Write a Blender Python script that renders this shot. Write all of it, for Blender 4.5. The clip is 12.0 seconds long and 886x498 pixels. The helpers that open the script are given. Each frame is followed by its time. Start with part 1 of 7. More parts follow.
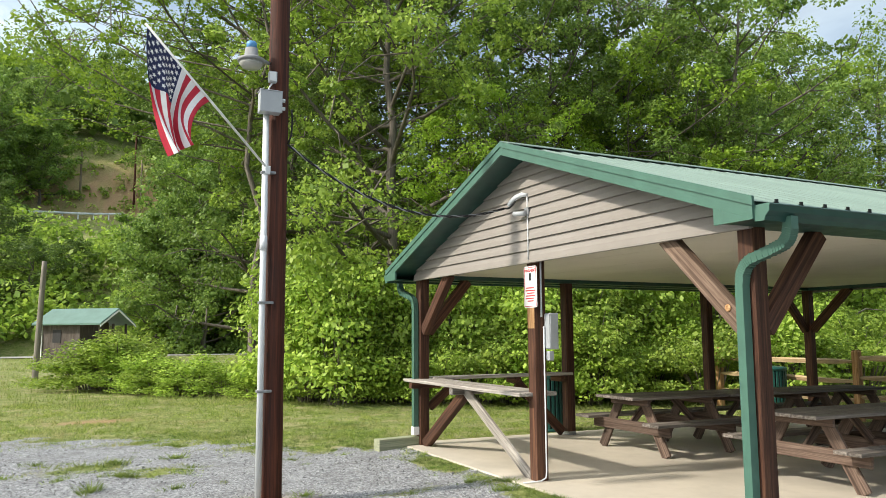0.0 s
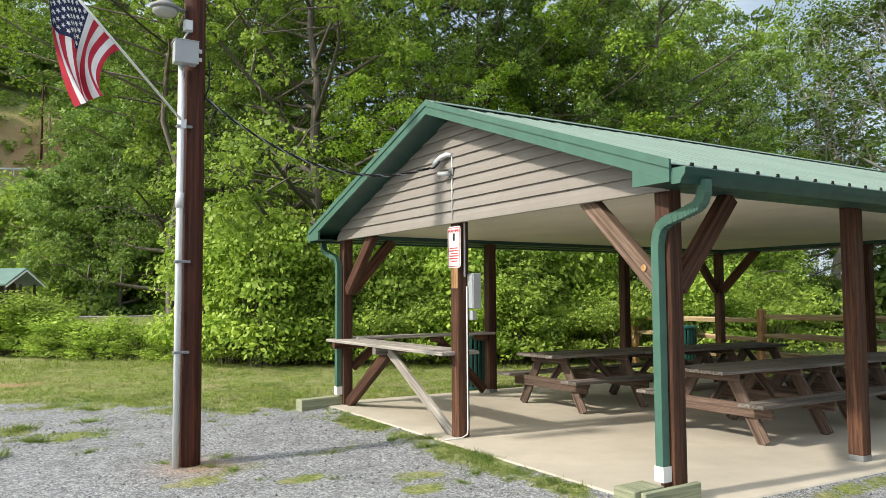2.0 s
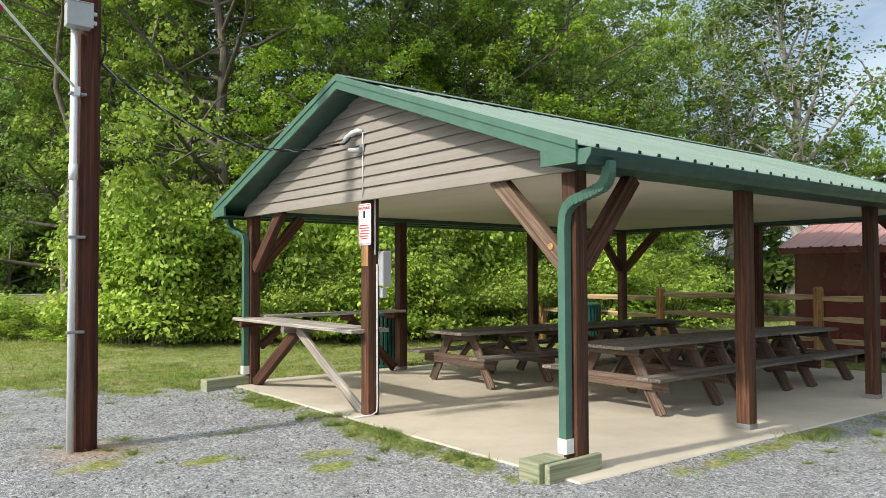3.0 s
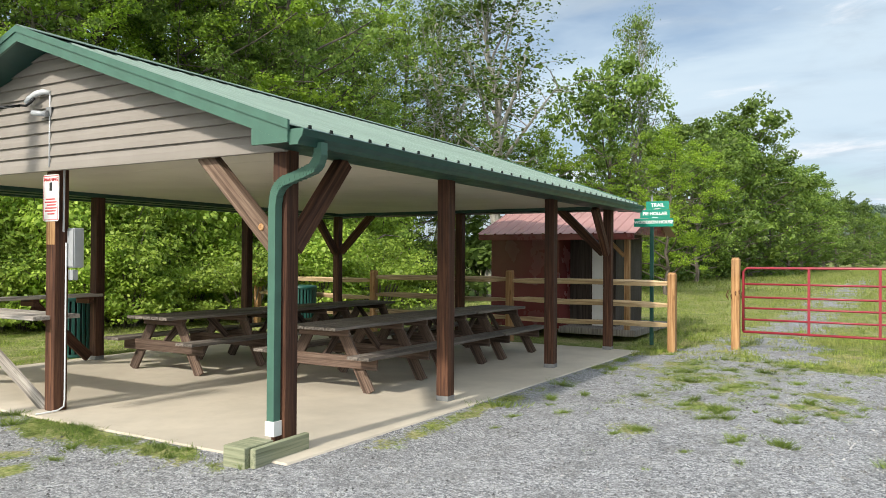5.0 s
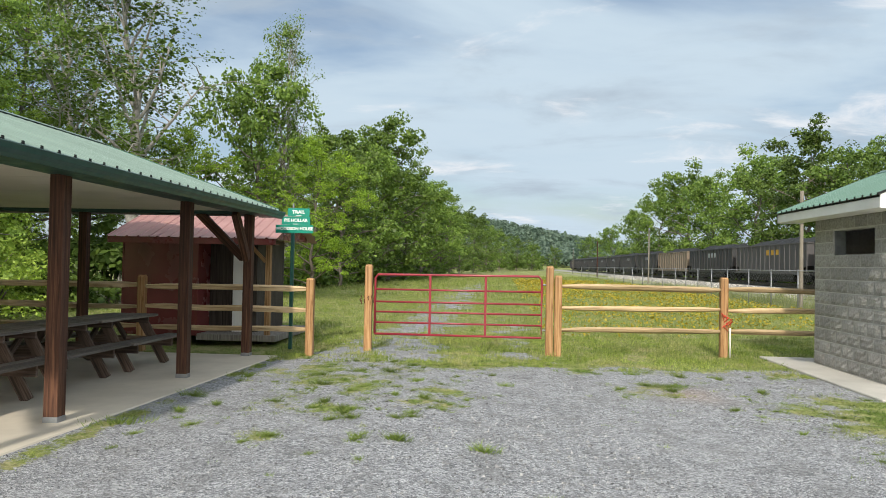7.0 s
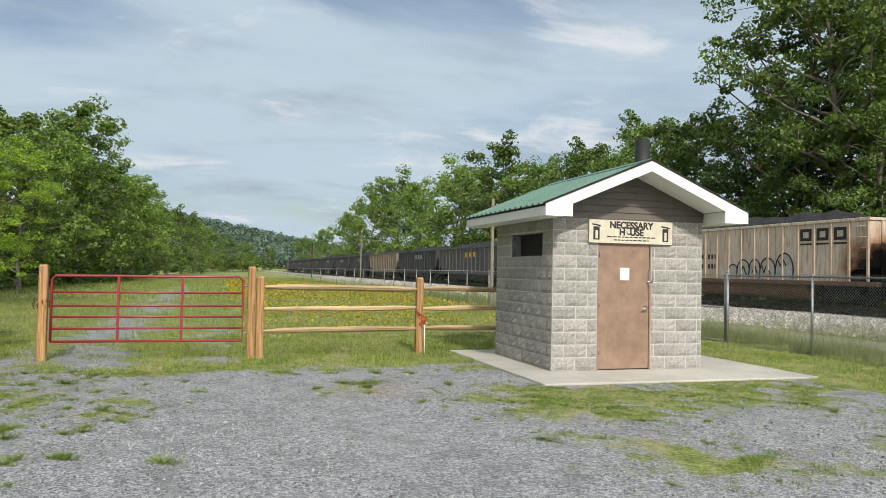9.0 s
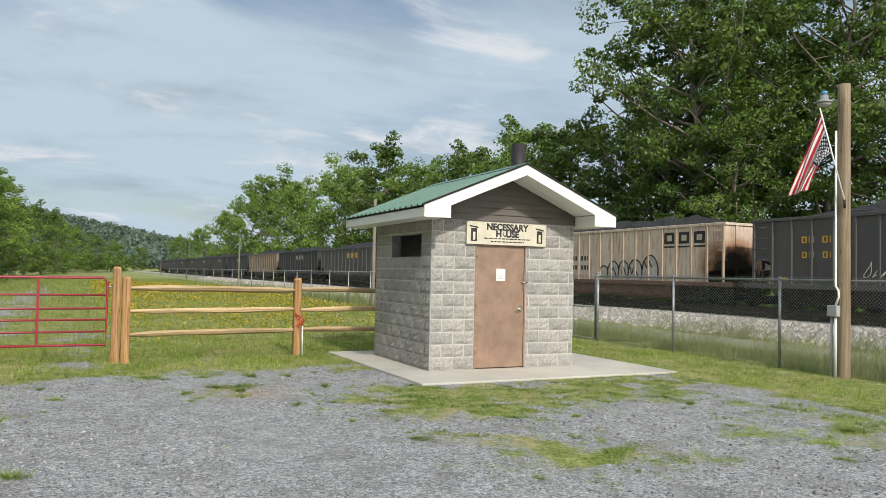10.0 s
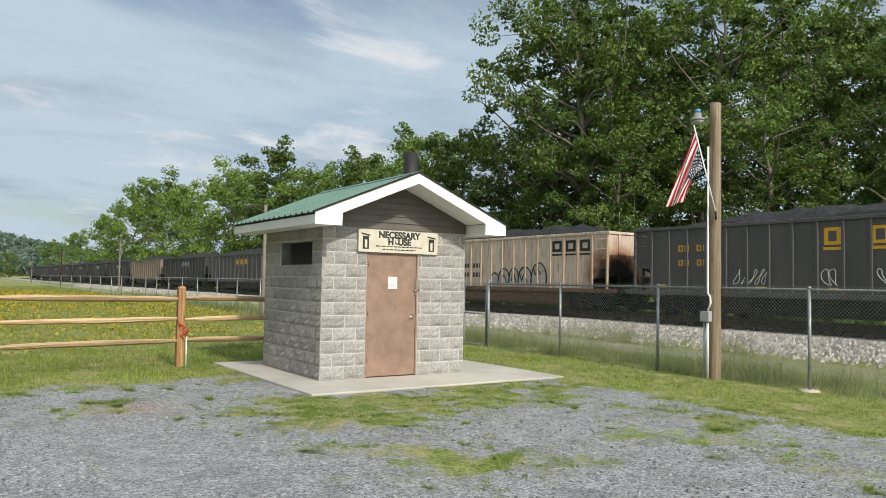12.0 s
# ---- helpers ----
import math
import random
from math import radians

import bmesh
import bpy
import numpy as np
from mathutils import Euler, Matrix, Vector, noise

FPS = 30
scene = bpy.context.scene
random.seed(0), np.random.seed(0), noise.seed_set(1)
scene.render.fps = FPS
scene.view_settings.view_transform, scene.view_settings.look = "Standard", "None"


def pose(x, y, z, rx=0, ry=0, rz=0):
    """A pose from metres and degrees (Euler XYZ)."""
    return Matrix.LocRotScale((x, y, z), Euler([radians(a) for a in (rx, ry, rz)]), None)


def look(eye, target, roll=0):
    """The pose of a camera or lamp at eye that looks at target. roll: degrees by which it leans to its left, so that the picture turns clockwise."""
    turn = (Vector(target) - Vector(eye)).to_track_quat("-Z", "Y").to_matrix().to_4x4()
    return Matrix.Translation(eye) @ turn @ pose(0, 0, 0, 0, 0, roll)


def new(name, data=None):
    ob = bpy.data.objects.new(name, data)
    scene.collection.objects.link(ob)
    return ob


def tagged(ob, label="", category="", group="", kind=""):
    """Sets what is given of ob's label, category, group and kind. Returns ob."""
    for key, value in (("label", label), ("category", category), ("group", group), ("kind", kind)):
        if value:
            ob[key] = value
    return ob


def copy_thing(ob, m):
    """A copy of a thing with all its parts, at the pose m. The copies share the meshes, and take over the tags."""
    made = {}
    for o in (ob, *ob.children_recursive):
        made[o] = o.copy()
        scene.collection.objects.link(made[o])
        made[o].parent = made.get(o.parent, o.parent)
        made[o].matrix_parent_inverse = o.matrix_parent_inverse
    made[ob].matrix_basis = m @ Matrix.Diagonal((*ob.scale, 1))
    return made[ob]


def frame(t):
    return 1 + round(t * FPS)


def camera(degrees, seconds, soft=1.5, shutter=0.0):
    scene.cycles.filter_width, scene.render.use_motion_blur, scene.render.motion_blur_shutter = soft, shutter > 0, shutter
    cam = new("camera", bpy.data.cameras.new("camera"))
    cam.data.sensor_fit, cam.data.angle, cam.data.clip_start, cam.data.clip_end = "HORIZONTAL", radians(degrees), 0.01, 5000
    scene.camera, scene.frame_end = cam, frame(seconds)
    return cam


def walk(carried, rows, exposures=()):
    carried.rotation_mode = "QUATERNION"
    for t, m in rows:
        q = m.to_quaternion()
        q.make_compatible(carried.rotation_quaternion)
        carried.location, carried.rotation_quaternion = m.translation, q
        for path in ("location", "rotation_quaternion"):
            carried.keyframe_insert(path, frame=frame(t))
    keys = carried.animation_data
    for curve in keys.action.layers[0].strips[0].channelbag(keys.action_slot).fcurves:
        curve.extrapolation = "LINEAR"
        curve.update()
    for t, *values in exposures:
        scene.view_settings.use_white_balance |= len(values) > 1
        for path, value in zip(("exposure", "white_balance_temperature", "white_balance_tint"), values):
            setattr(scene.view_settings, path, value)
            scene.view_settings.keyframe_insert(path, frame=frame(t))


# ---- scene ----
# ---------------------------------------------------------------- camera
cam = camera(61.37, 12.0, 0.5)
PATH = [
    (0.0, (-4.366, -3.945, 1.529, 96.47, 0.30, -25.18)),
    (0.5, (-4.359, -3.946, 1.528, 96.13, 0.31, -25.70)),
    (1.0, (-4.353, -3.943, 1.526, 95.43, 0.32, -26.74)),
    (1.5, (-4.347, -3.934, 1.523, 94.46, 0.30, -28.50)),
    (2.0, (-4.335, -3.923, 1.517, 93.47, 0.33, -30.90)),
    (2.5, (-4.323, -3.916, 1.513, 92.56, 0.32, -33.92)),
    (4.5, (-4.276, -3.941, 1.501, 90.64, -0.22, -52.83)),
    (5.0, (-4.261, -3.961, 1.496, 90.53, -0.37, -58.92)),
    (5.5, (-4.258, -3.986, 1.499, 90.53, -0.72, -65.28)),
    (6.0, (-4.247, -4.021, 1.505, 90.67, -0.96, -71.92)),
    (6.5, (-4.229, -4.062, 1.518, 90.92, -1.11, -78.73)),
    (7.0, (-4.222, -4.106, 1.524, 91.19, -1.14, -85.34)),
    (9.0, (-4.219, -4.328, 1.515, 91.71, -1.15, -106.88)),
    (9.5, (-4.228, -4.370, 1.513, 91.82, -1.20, -111.61)),
    (10.0, (-4.239, -4.391, 1.516, 91.95, -1.22, -115.83)),
    (10.5, (-4.249, -4.406, 1.522, 92.09, -1.20, -119.17)),
    (11.0, (-4.252, -4.417, 1.529, 92.25, -1.12, -121.57)),
    (11.5, (-4.243, -4.425, 1.536, 92.42, -1.10, -123.13)),
    (12.0, (-4.237, -4.428, 1.540, 92.62, -1.12, -123.96)),
]
walk(cam, [(t, pose(*p)) for t, p in PATH], [(0.0, 0.42), (2.5, 0.32), (5.0, 0.30), (6.5, 0.18), (9.0, -0.06), (12.0, -0.08)])

# ---------------------------------------------------------------- sky, sun, exposure
SUN_EL, SUN_FROM = 36.5, (-1.0, 0.066)          # degrees up; the side it shines from
world = bpy.data.worlds.new("sky")
scene.world = world
world.use_nodes = True
wn, wl = world.node_tree.nodes, world.node_tree.links
wn.clear()


def wnode(kind, **kw):
    n = wn.new(kind)
    for k, v in kw.items():
        n.inputs[k].default_value = v
    return n


sky = wn.new("ShaderNodeTexSky")
sky.sky_type = "NISHITA"
sky.sun_disc = False
sky.sun_elevation = radians(SUN_EL)
sky.sun_rotation = math.atan2(SUN_FROM[0], SUN_FROM[1])
sky.air_density, sky.dust_density = 1.0, 1.6
tc = wn.new("ShaderNodeTexCoord")
sep = wn.new("ShaderNodeSeparateXYZ")
wl.new(tc.outputs["Generated"], sep.inputs[0])
lift = wn.new("ShaderNodeMath")
lift.operation = "MAXIMUM"
wl.new(sep.outputs["Z"], lift.inputs[0])
lift.inputs[1].default_value = 0.0
add = wn.new("ShaderNodeMath")
add.operation = "ADD"
wl.new(lift.outputs[0], add.inputs[0])
add.inputs[1].default_value = 0.16
flat = wn.new("ShaderNodeVectorMath")
flat.operation = "DIVIDE"
comb = wn.new("ShaderNodeCombineXYZ")
wl.new(add.outputs[0], comb.inputs[0])
wl.new(add.outputs[0], comb.inputs[1])
comb.inputs[2].default_value = 1.0
wl.new(tc.outputs["Generated"], flat.inputs[0])
wl.new(comb.outputs[0], flat.inputs[1])


def cloud(scale, detail, rough, lo, hi, shift):
    mp = wn.new("ShaderNodeMapping")
    mp.inputs["Location"].default_value = shift
    mp.inputs["Scale"].default_value = (1.0, 0.62, 0.35)
    mp.inputs["Rotation"].default_value = (0, 0, 0.25)
    wl.new(flat.outputs[0], mp.inputs[0])
    nz = wnode("ShaderNodeTexNoise", Scale=scale, Detail=detail, Roughness=rough, Distortion=0.35)
    wl.new(mp.outputs[0], nz.inputs["Vector"])
    rg = wn.new("ShaderNodeMapRange")
    rg.interpolation_type = "SMOOTHSTEP"
    rg.inputs[1].default_value, rg.inputs[2].default_value = lo, hi
    wl.new(nz.outputs["Fac"], rg.inputs[0])
    return rg


def wmix(a, b, fac):
    m = wn.new("ShaderNodeMix")
    m.data_type = "RGBA"
    wl.new(fac, m.inputs[0])
    for i, c in ((6, a), (7, b)):
        if isinstance(c, tuple):
            m.inputs[i].default_value = c
        else:
            wl.new(c, m.inputs[i])
    return m.outputs[2]


SKY = 0.10
gain = wn.new("ShaderNodeVectorMath")
gain.operation = "SCALE"
gain.inputs[3].default_value = SKY
wl.new(sky.outputs[0], gain.inputs[0])
veil = cloud(1.1, 6, 0.55, 0.25, 0.62, (3.1, 1.7, 0.0))
grey = cloud(1.7, 8, 0.58, 0.47, 0.72, (7.4, 4.2, 0.3))
puff = cloud(2.6, 9, 0.6, 0.56, 0.74, (1.3, 9.2, 0.8))
col = wmix(gain.outputs[0], (0.545, 0.66, 0.755, 1), veil.outputs[0])
col = wmix(col, (0.41, 0.49, 0.575, 1), grey.outputs[0])
col = wmix(col, (0.76, 0.79, 0.83, 1), puff.outputs[0])
bg = wn.new("ShaderNodeBackground")

# thin cloud glows toward the sun
to_sun = Vector((SUN_FROM[0], SUN_FROM[1], 0)).normalized() * math.cos(radians(SUN_EL)) + Vector((0, 0, math.sin(radians(SUN_EL))))
dot = wn.new("ShaderNodeVectorMath")
dot.operation = "DOT_PRODUCT"
wl.new(tc.outputs["Generated"], dot.inputs[0])
dot.inputs[1].default_value = to_sun
glow = wn.new("ShaderNodeMapRange")
glow.interpolation_type = "SMOOTHSTEP"
glow.inputs[1].default_value, glow.inputs[2].default_value = 0.0, 1.0
glow.inputs[3].default_value, glow.inputs[4].default_value = 1.02, 2.3
wl.new(dot.outputs["Value"], glow.inputs[0])
warm = wn.new("ShaderNodeMapRange")
warm.interpolation_type = "SMOOTHSTEP"
warm.inputs[1].default_value, warm.inputs[2].default_value, warm.inputs[4].default_value = 0.25, 1.0, 0.7
wl.new(dot.outputs["Value"], warm.inputs[0])
col = wmix(col, (0.80, 0.76, 0.68, 1), warm.outputs[0])
wl.new(glow.outputs[0], bg.inputs[1])
wl.new(col, bg.inputs[0])
wl.new(bg.outputs[0], wn.new("ShaderNodeOutputWorld").inputs[0])

sun = new("sun", bpy.data.lights.new("sun", "SUN"))
sun.data.energy, sun.data.angle, sun.data.color = 3.6, radians(2.4), (1.0, 0.92, 0.80)
away = Vector((SUN_FROM[0], SUN_FROM[1], 0)).normalized() * math.cos(radians(SUN_EL)) + Vector((0, 0, math.sin(radians(SUN_EL))))
sun.matrix_world = look(away * 60, (0, 0, 0))

# ---------------------------------------------------------------- materials


class Mat:
    """A node material under construction; coordinates are the object's own unless world is set."""

    def __init__(self, name, rough=0.6, metal=0.0, spec=0.5):
        self.m = bpy.data.materials.new(name)
        self.m.use_nodes = True
        self.n, self.l = self.m.node_tree.nodes, self.m.node_tree.links
        self.b = self.n["Principled BSDF"]
        self.b.inputs["Roughness"].default_value = rough
        self.b.inputs["Metallic"].default_value = metal
        self.b.inputs["Specular IOR Level"].default_value = spec
        self.tc = self.n.new("ShaderNodeTexCoord")
        self.geo = self.n.new("ShaderNodeNewGeometry")

    def coord(self, scale=(1, 1, 1), world_space=False):
        mp = self.n.new("ShaderNodeMapping")
        mp.inputs["Scale"].default_value = scale
        self.l.new(self.geo.outputs["Position"] if world_space else self.tc.outputs["Object"], mp.inputs[0])
        return mp.outputs[0]

    def noise(self, scale, detail=4, rough=0.55, stretch=(1, 1, 1), world_space=False, distort=0.0):
        t = self.n.new("ShaderNodeTexNoise")
        t.inputs["Scale"].default_value, t.inputs["Detail"].default_value = scale, detail
        t.inputs["Roughness"].default_value, t.inputs["Distortion"].default_value = rough, distort
        self.l.new(self.coord(stretch, world_space), t.inputs["Vector"])
        return t.outputs["Fac"]

    def voronoi(self, scale, world_space=False, out="Distance", stretch=(1, 1, 1)):
        t = self.n.new("ShaderNodeTexVoronoi")
        t.inputs["Scale"].default_value = scale
        self.l.new(self.coord(stretch, world_space), t.inputs["Vector"])
        return t.outputs[out]

    def ramp(self, fac, *stops):
        r = self.n.new("ShaderNodeValToRGB")
        e = r.color_ramp.elements
        while len(e) < len(stops):
            e.new(0.5)
        for el, (p, c) in zip(e, stops):
            el.position = p
            el.color = (*c, 1) if isinstance(c, tuple) else (c, c, c, 1)
        self.l.new(fac, r.inputs[0])
        return r.outputs[0]

    def mix(self, a, b, fac, mode="MIX"):
        m = self.n.new("ShaderNodeMix")
        m.data_type, m.blend_type = "RGBA", mode
        for i, c in ((0, fac), (6, a), (7, b)):
            if isinstance(c, tuple):
                m.inputs[i].default_value = (*c, 1)
            elif isinstance(c, (int, float)):
                m.inputs[i].default_value = c
            else:
                self.l.new(c, m.inputs[i])
        return m.outputs[2]

    def random(self):
        return self.n.new("ShaderNodeObjectInfo").outputs["Random"]

    def color(self, c):
        if isinstance(c, tuple):
            self.b.inputs["Base Color"].default_value = (*c, 1)
        else:
            self.l.new(c, self.b.inputs["Base Color"])
        return self

    def bump(self, h, strength=0.3, dist=0.01):
        b = self.n.new("ShaderNodeBump")
        b.inputs["Strength"].default_value, b.inputs["Distance"].default_value = strength, dist
        self.l.new(h, b.inputs["Height"])
        self.l.new(b.outputs[0], self.b.inputs["Normal"])
        return self

    def rough(self, r):
        self.l.new(r, self.b.inputs["Roughness"])
        return self


def wood(name, dark, mid, light, rough=0.75, grain=1.0, knots=True, vary=0.35, grey=0.35):
    """Sawn wood with its grain along the piece's own z axis."""
    k = Mat(name, rough, spec=0.3)
    g = k.noise(38 * grain, 6, 0.65, (1, 1, 0.035), distort=0.6)
    c = k.ramp(g, (0.30, dark), (0.50, mid), (0.74, light))
    big = k.noise(2.2, 3, 0.5, (1, 1, 0.5))
    c = k.mix(c, k.mix(c, (0.35, 0.33, 0.30), grey), k.ramp(big, (0.45, 0.0), (0.75, 0.55)))
    if knots:
        v = k.voronoi(7.0, stretch=(1, 1, 0.28))
        c = k.mix(c, dark, k.ramp(v, (0.02, 0.85), (0.13, 0.0)))
    var = k.n.new("ShaderNodeHueSaturation")
    rr = k.n.new("ShaderNodeMapRange")
    rr.inputs[3].default_value, rr.inputs[4].default_value = 1 - vary, 1 + vary
    k.l.new(k.random(), rr.inputs[0])
    k.l.new(rr.outputs[0], var.inputs["Value"])
    k.l.new(c, var.inputs["Color"])
    k.color(var.outputs[0]).bump(g, 0.45, 0.006)
    return k.m


def plain(name, c, rough=0.5, metal=0.0, var=0.12, scale=6.0, bump=0.05, spec=0.5):
    """Painted or bare surface with faint blotches, dirt and fine relief."""
    k = Mat(name, rough, metal, spec)
    n1, n2 = k.noise(scale, 5), k.noise(scale * 14, 3)
    lo, hi = tuple(v * (1 - var) for v in c), tuple(min(1, v * (1 + var)) for v in c)
    k.color(k.mix(k.ramp(n1, (0.3, lo), (0.7, hi)), lo, k.ramp(n2, (0.55, 0.0), (0.8, 0.35))))
    k.rough(k.ramp(n1, (0.3, min(1, rough * 1.15)), (0.7, rough * 0.85)))
    k.bump(n2, bump, 0.003)
    return k.m


POST = wood("brown_stained_timber", (0.018, 0.008, 0.005), (0.066, 0.028, 0.016), (0.165, 0.078, 0.043), grey=0.06, vary=0.2)
POLE_RED = wood("creosoted_pole", (0.014, 0.005, 0.004), (0.052, 0.015, 0.008), (0.125, 0.038, 0.018), grain=0.8, grey=0.03)
POLE_TAN = wood("weathered_pole", (0.13, 0.095, 0.06), (0.26, 0.20, 0.135), (0.36, 0.29, 0.21), grain=0.8)
TANWOOD = wood("sun_bleached_brown_timber", (0.05, 0.030, 0.020), (0.175, 0.115, 0.082), (0.36, 0.265, 0.195), grey=0.15)
GREYWOOD = wood("silvered_timber", (0.085, 0.075, 0.066), (0.27, 0.245, 0.22), (0.48, 0.45, 0.41), grey=0.3)
TABLE = wood("weathered_table_timber", (0.028, 0.018, 0.013), (0.095, 0.062, 0.046), (0.20, 0.145, 0.115), grey=0.18)
# weathered grey boards, lightened beyond the legs to paint in skylight on top
TABLE_TOP = wood("skylit_weathered_table_boards", (0.05, 0.043, 0.038), (0.15, 0.130, 0.114), (0.28, 0.25, 0.225))
CEDAR = wood("new_fence_timber", (0.14, 0.065, 0.024), (0.35, 0.195, 0.085), (0.52, 0.34, 0.18), vary=0.22)
RAIL = wood("split_rail_timber", (0.20, 0.13, 0.07), (0.44, 0.32, 0.18), (0.60, 0.47, 0.30), vary=0.2)
TREATED = wood("treated_timber", (0.13, 0.15, 0.09), (0.26, 0.28, 0.18), (0.38, 0.38, 0.27), vary=0.1)
BARN = wood("grey_barn_boards", (0.03, 0.022, 0.018), (0.075, 0.058, 0.048), (0.13, 0.105, 0.09))
POLE_GREY = wood("grey_pole", (0.09, 0.08, 0.065), (0.17, 0.15, 0.125), (0.25, 0.225, 0.19), grain=0.8)
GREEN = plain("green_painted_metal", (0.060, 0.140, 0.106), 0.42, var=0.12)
# darker copy of the green trim, with eave shade painted into the colour
GREEN_SHADED = plain("shade_darkened_green_metal", (0.014, 0.058, 0.047), 0.4, var=0.12)
ROOF_GREEN = plain("green_roof_sheet", (0.170, 0.238, 0.200), 0.45, var=0.12, scale=1.2)
ROOF_DARK = plain("deep_green_roof_sheet", (0.10, 0.185, 0.145), 0.36, var=0.1, scale=1.2)
CLOSURE = plain("black_foam_strip", (0.012, 0.014, 0.013), 0.8)
RED_ROOF = plain("dull_red_roof_sheet", (0.37, 0.20, 0.185), 0.42, var=0.14, scale=1.5)
MAROON = plain("maroon_panel", (0.163, 0.041, 0.041), 0.26, var=0.12, scale=2.0)
SIDING = plain("taupe_siding", (0.255, 0.232, 0.208), 0.6, var=0.06, scale=2.0)
SIDING_DARK = plain("dark_taupe_siding", (0.115, 0.10, 0.09), 0.6, var=0.10, scale=2.0)
SOFFIT = plain("cream_ceiling_panel", (0.60, 0.555, 0.48), 0.55, var=0.05, scale=1.0)
WHITE = plain("white_paint", (0.78, 0.78, 0.76), 0.5, var=0.05, scale=3.0)
PVC = plain("grey_white_conduit", (0.62, 0.645, 0.66), 0.45, var=0.06)
BOXGREY = plain("grey_enclosure", (0.36, 0.38, 0.40), 0.45, var=0.08)
GALV = plain("galvanised_steel", (0.27, 0.28, 0.29), 0.5, 0.5, var=0.2, scale=9.0)
BLACK = plain("black_cable", (0.012, 0.012, 0.013), 0.6)
BLUE = plain("blue_sensor", (0.10, 0.30, 0.58), 0.4)
LAMPGREY = plain("lamp_housing", (0.24, 0.245, 0.25), 0.5)
GATE_RED = plain("red_gate_tube", (0.27, 0.025, 0.04), 0.38, var=0.15)
CHAIN = plain("rusty_chain", (0.14, 0.06, 0.03), 0.7, 0.4)
DOOR = plain("tan_steel_door", (0.32, 0.215, 0.165), 0.34, 0.25, var=0.22, scale=3.5)
SIGN_CREAM = plain("cream_sign_board", (0.60, 0.56, 0.46), 0.55, var=0.12, scale=6)
INK = plain("dark_lettering", (0.02, 0.02, 0.022), 0.6)
RED_INK = plain("red_lettering", (0.50, 0.05, 0.06), 0.6)
SIGN_GREEN = plain("sign_green", (0.0, 0.22, 0.15), 0.4, var=0.05)
BIN = plain("dark_green_bin", (0.010, 0.075, 0.062), 0.45)
FLAG_RED = plain("flag_red", (0.50, 0.025, 0.05), 0.85)
FLAG_WHITE = plain("flag_white", (0.80, 0.78, 0.78), 0.85)
FLAG_BLUE = plain("flag_blue", (0.018, 0.026, 0.085), 0.85)
RIBBON = plain("red_ribbon", (0.6, 0.05, 0.03), 0.7)
ROAD_CONC = plain("pale_road", (0.34, 0.33, 0.31), 0.85, var=0.12, scale=0.4)
GLASS_LENS = plain("lamp_lens", (0.36, 0.36, 0.33), 0.25)
YELLOW = plain("yellow_marking", (0.66, 0.36, 0.025), 0.55)
CHROME = plain("steel_handle", (0.55, 0.53, 0.50), 0.25, 0.9)


def concrete(name, c):
    k = Mat(name, 0.8, spec=0.35)
    a, b, d = k.noise(0.55, 6, 0.6, world_space=True), k.noise(5, 5, world_space=True), k.noise(120, 2, world_space=True)
    lo = tuple(v * 0.72 for v in c)
    col_ = k.ramp(a, (0.32, lo), (0.6, c))
    col_ = k.mix(col_, tuple(v * 0.8 for v in c), k.ramp(b, (0.5, 0.0), (0.75, 0.5)))
    k.color(col_).bump(d, 0.12, 0.003)
    return k.m


SLAB = concrete("worn_concrete", (0.57, 0.515, 0.425))
APRON = concrete("grey_concrete", (0.49, 0.47, 0.425))


def block_mat():
    k = Mat("split_face_block", 0.9, spec=0.2)
    a, b, d = k.noise(30, 6, 0.7), k.noise(5, 4), k.noise(110, 3)
    c = k.ramp(a, (0.25, (0.17, 0.165, 0.16)), (0.5, (0.345, 0.335, 0.32)), (0.75, (0.50, 0.49, 0.47)))
    v = k.n.new("ShaderNodeHueSaturation")
    r = k.n.new("ShaderNodeMapRange")
    r.inputs[3].default_value, r.inputs[4].default_value = 0.84, 1.08
    k.l.new(k.random(), r.inputs[0])
    k.l.new(r.outputs[0], v.inputs["Value"])
    k.l.new(k.mix(c, (0.42, 0.41, 0.39), k.ramp(b, (0.5, 0.0), (0.8, 0.4))), v.inputs["Color"])
    k.color(v.outputs[0]).bump(k.mix(a, d, 0.35), 0.9, 0.02)
    return k.m


BLOCK = block_mat()
MORTAR = plain("mortar", (0.50, 0.49, 0.47), 0.9, var=0.1, scale=20, bump=0.3)


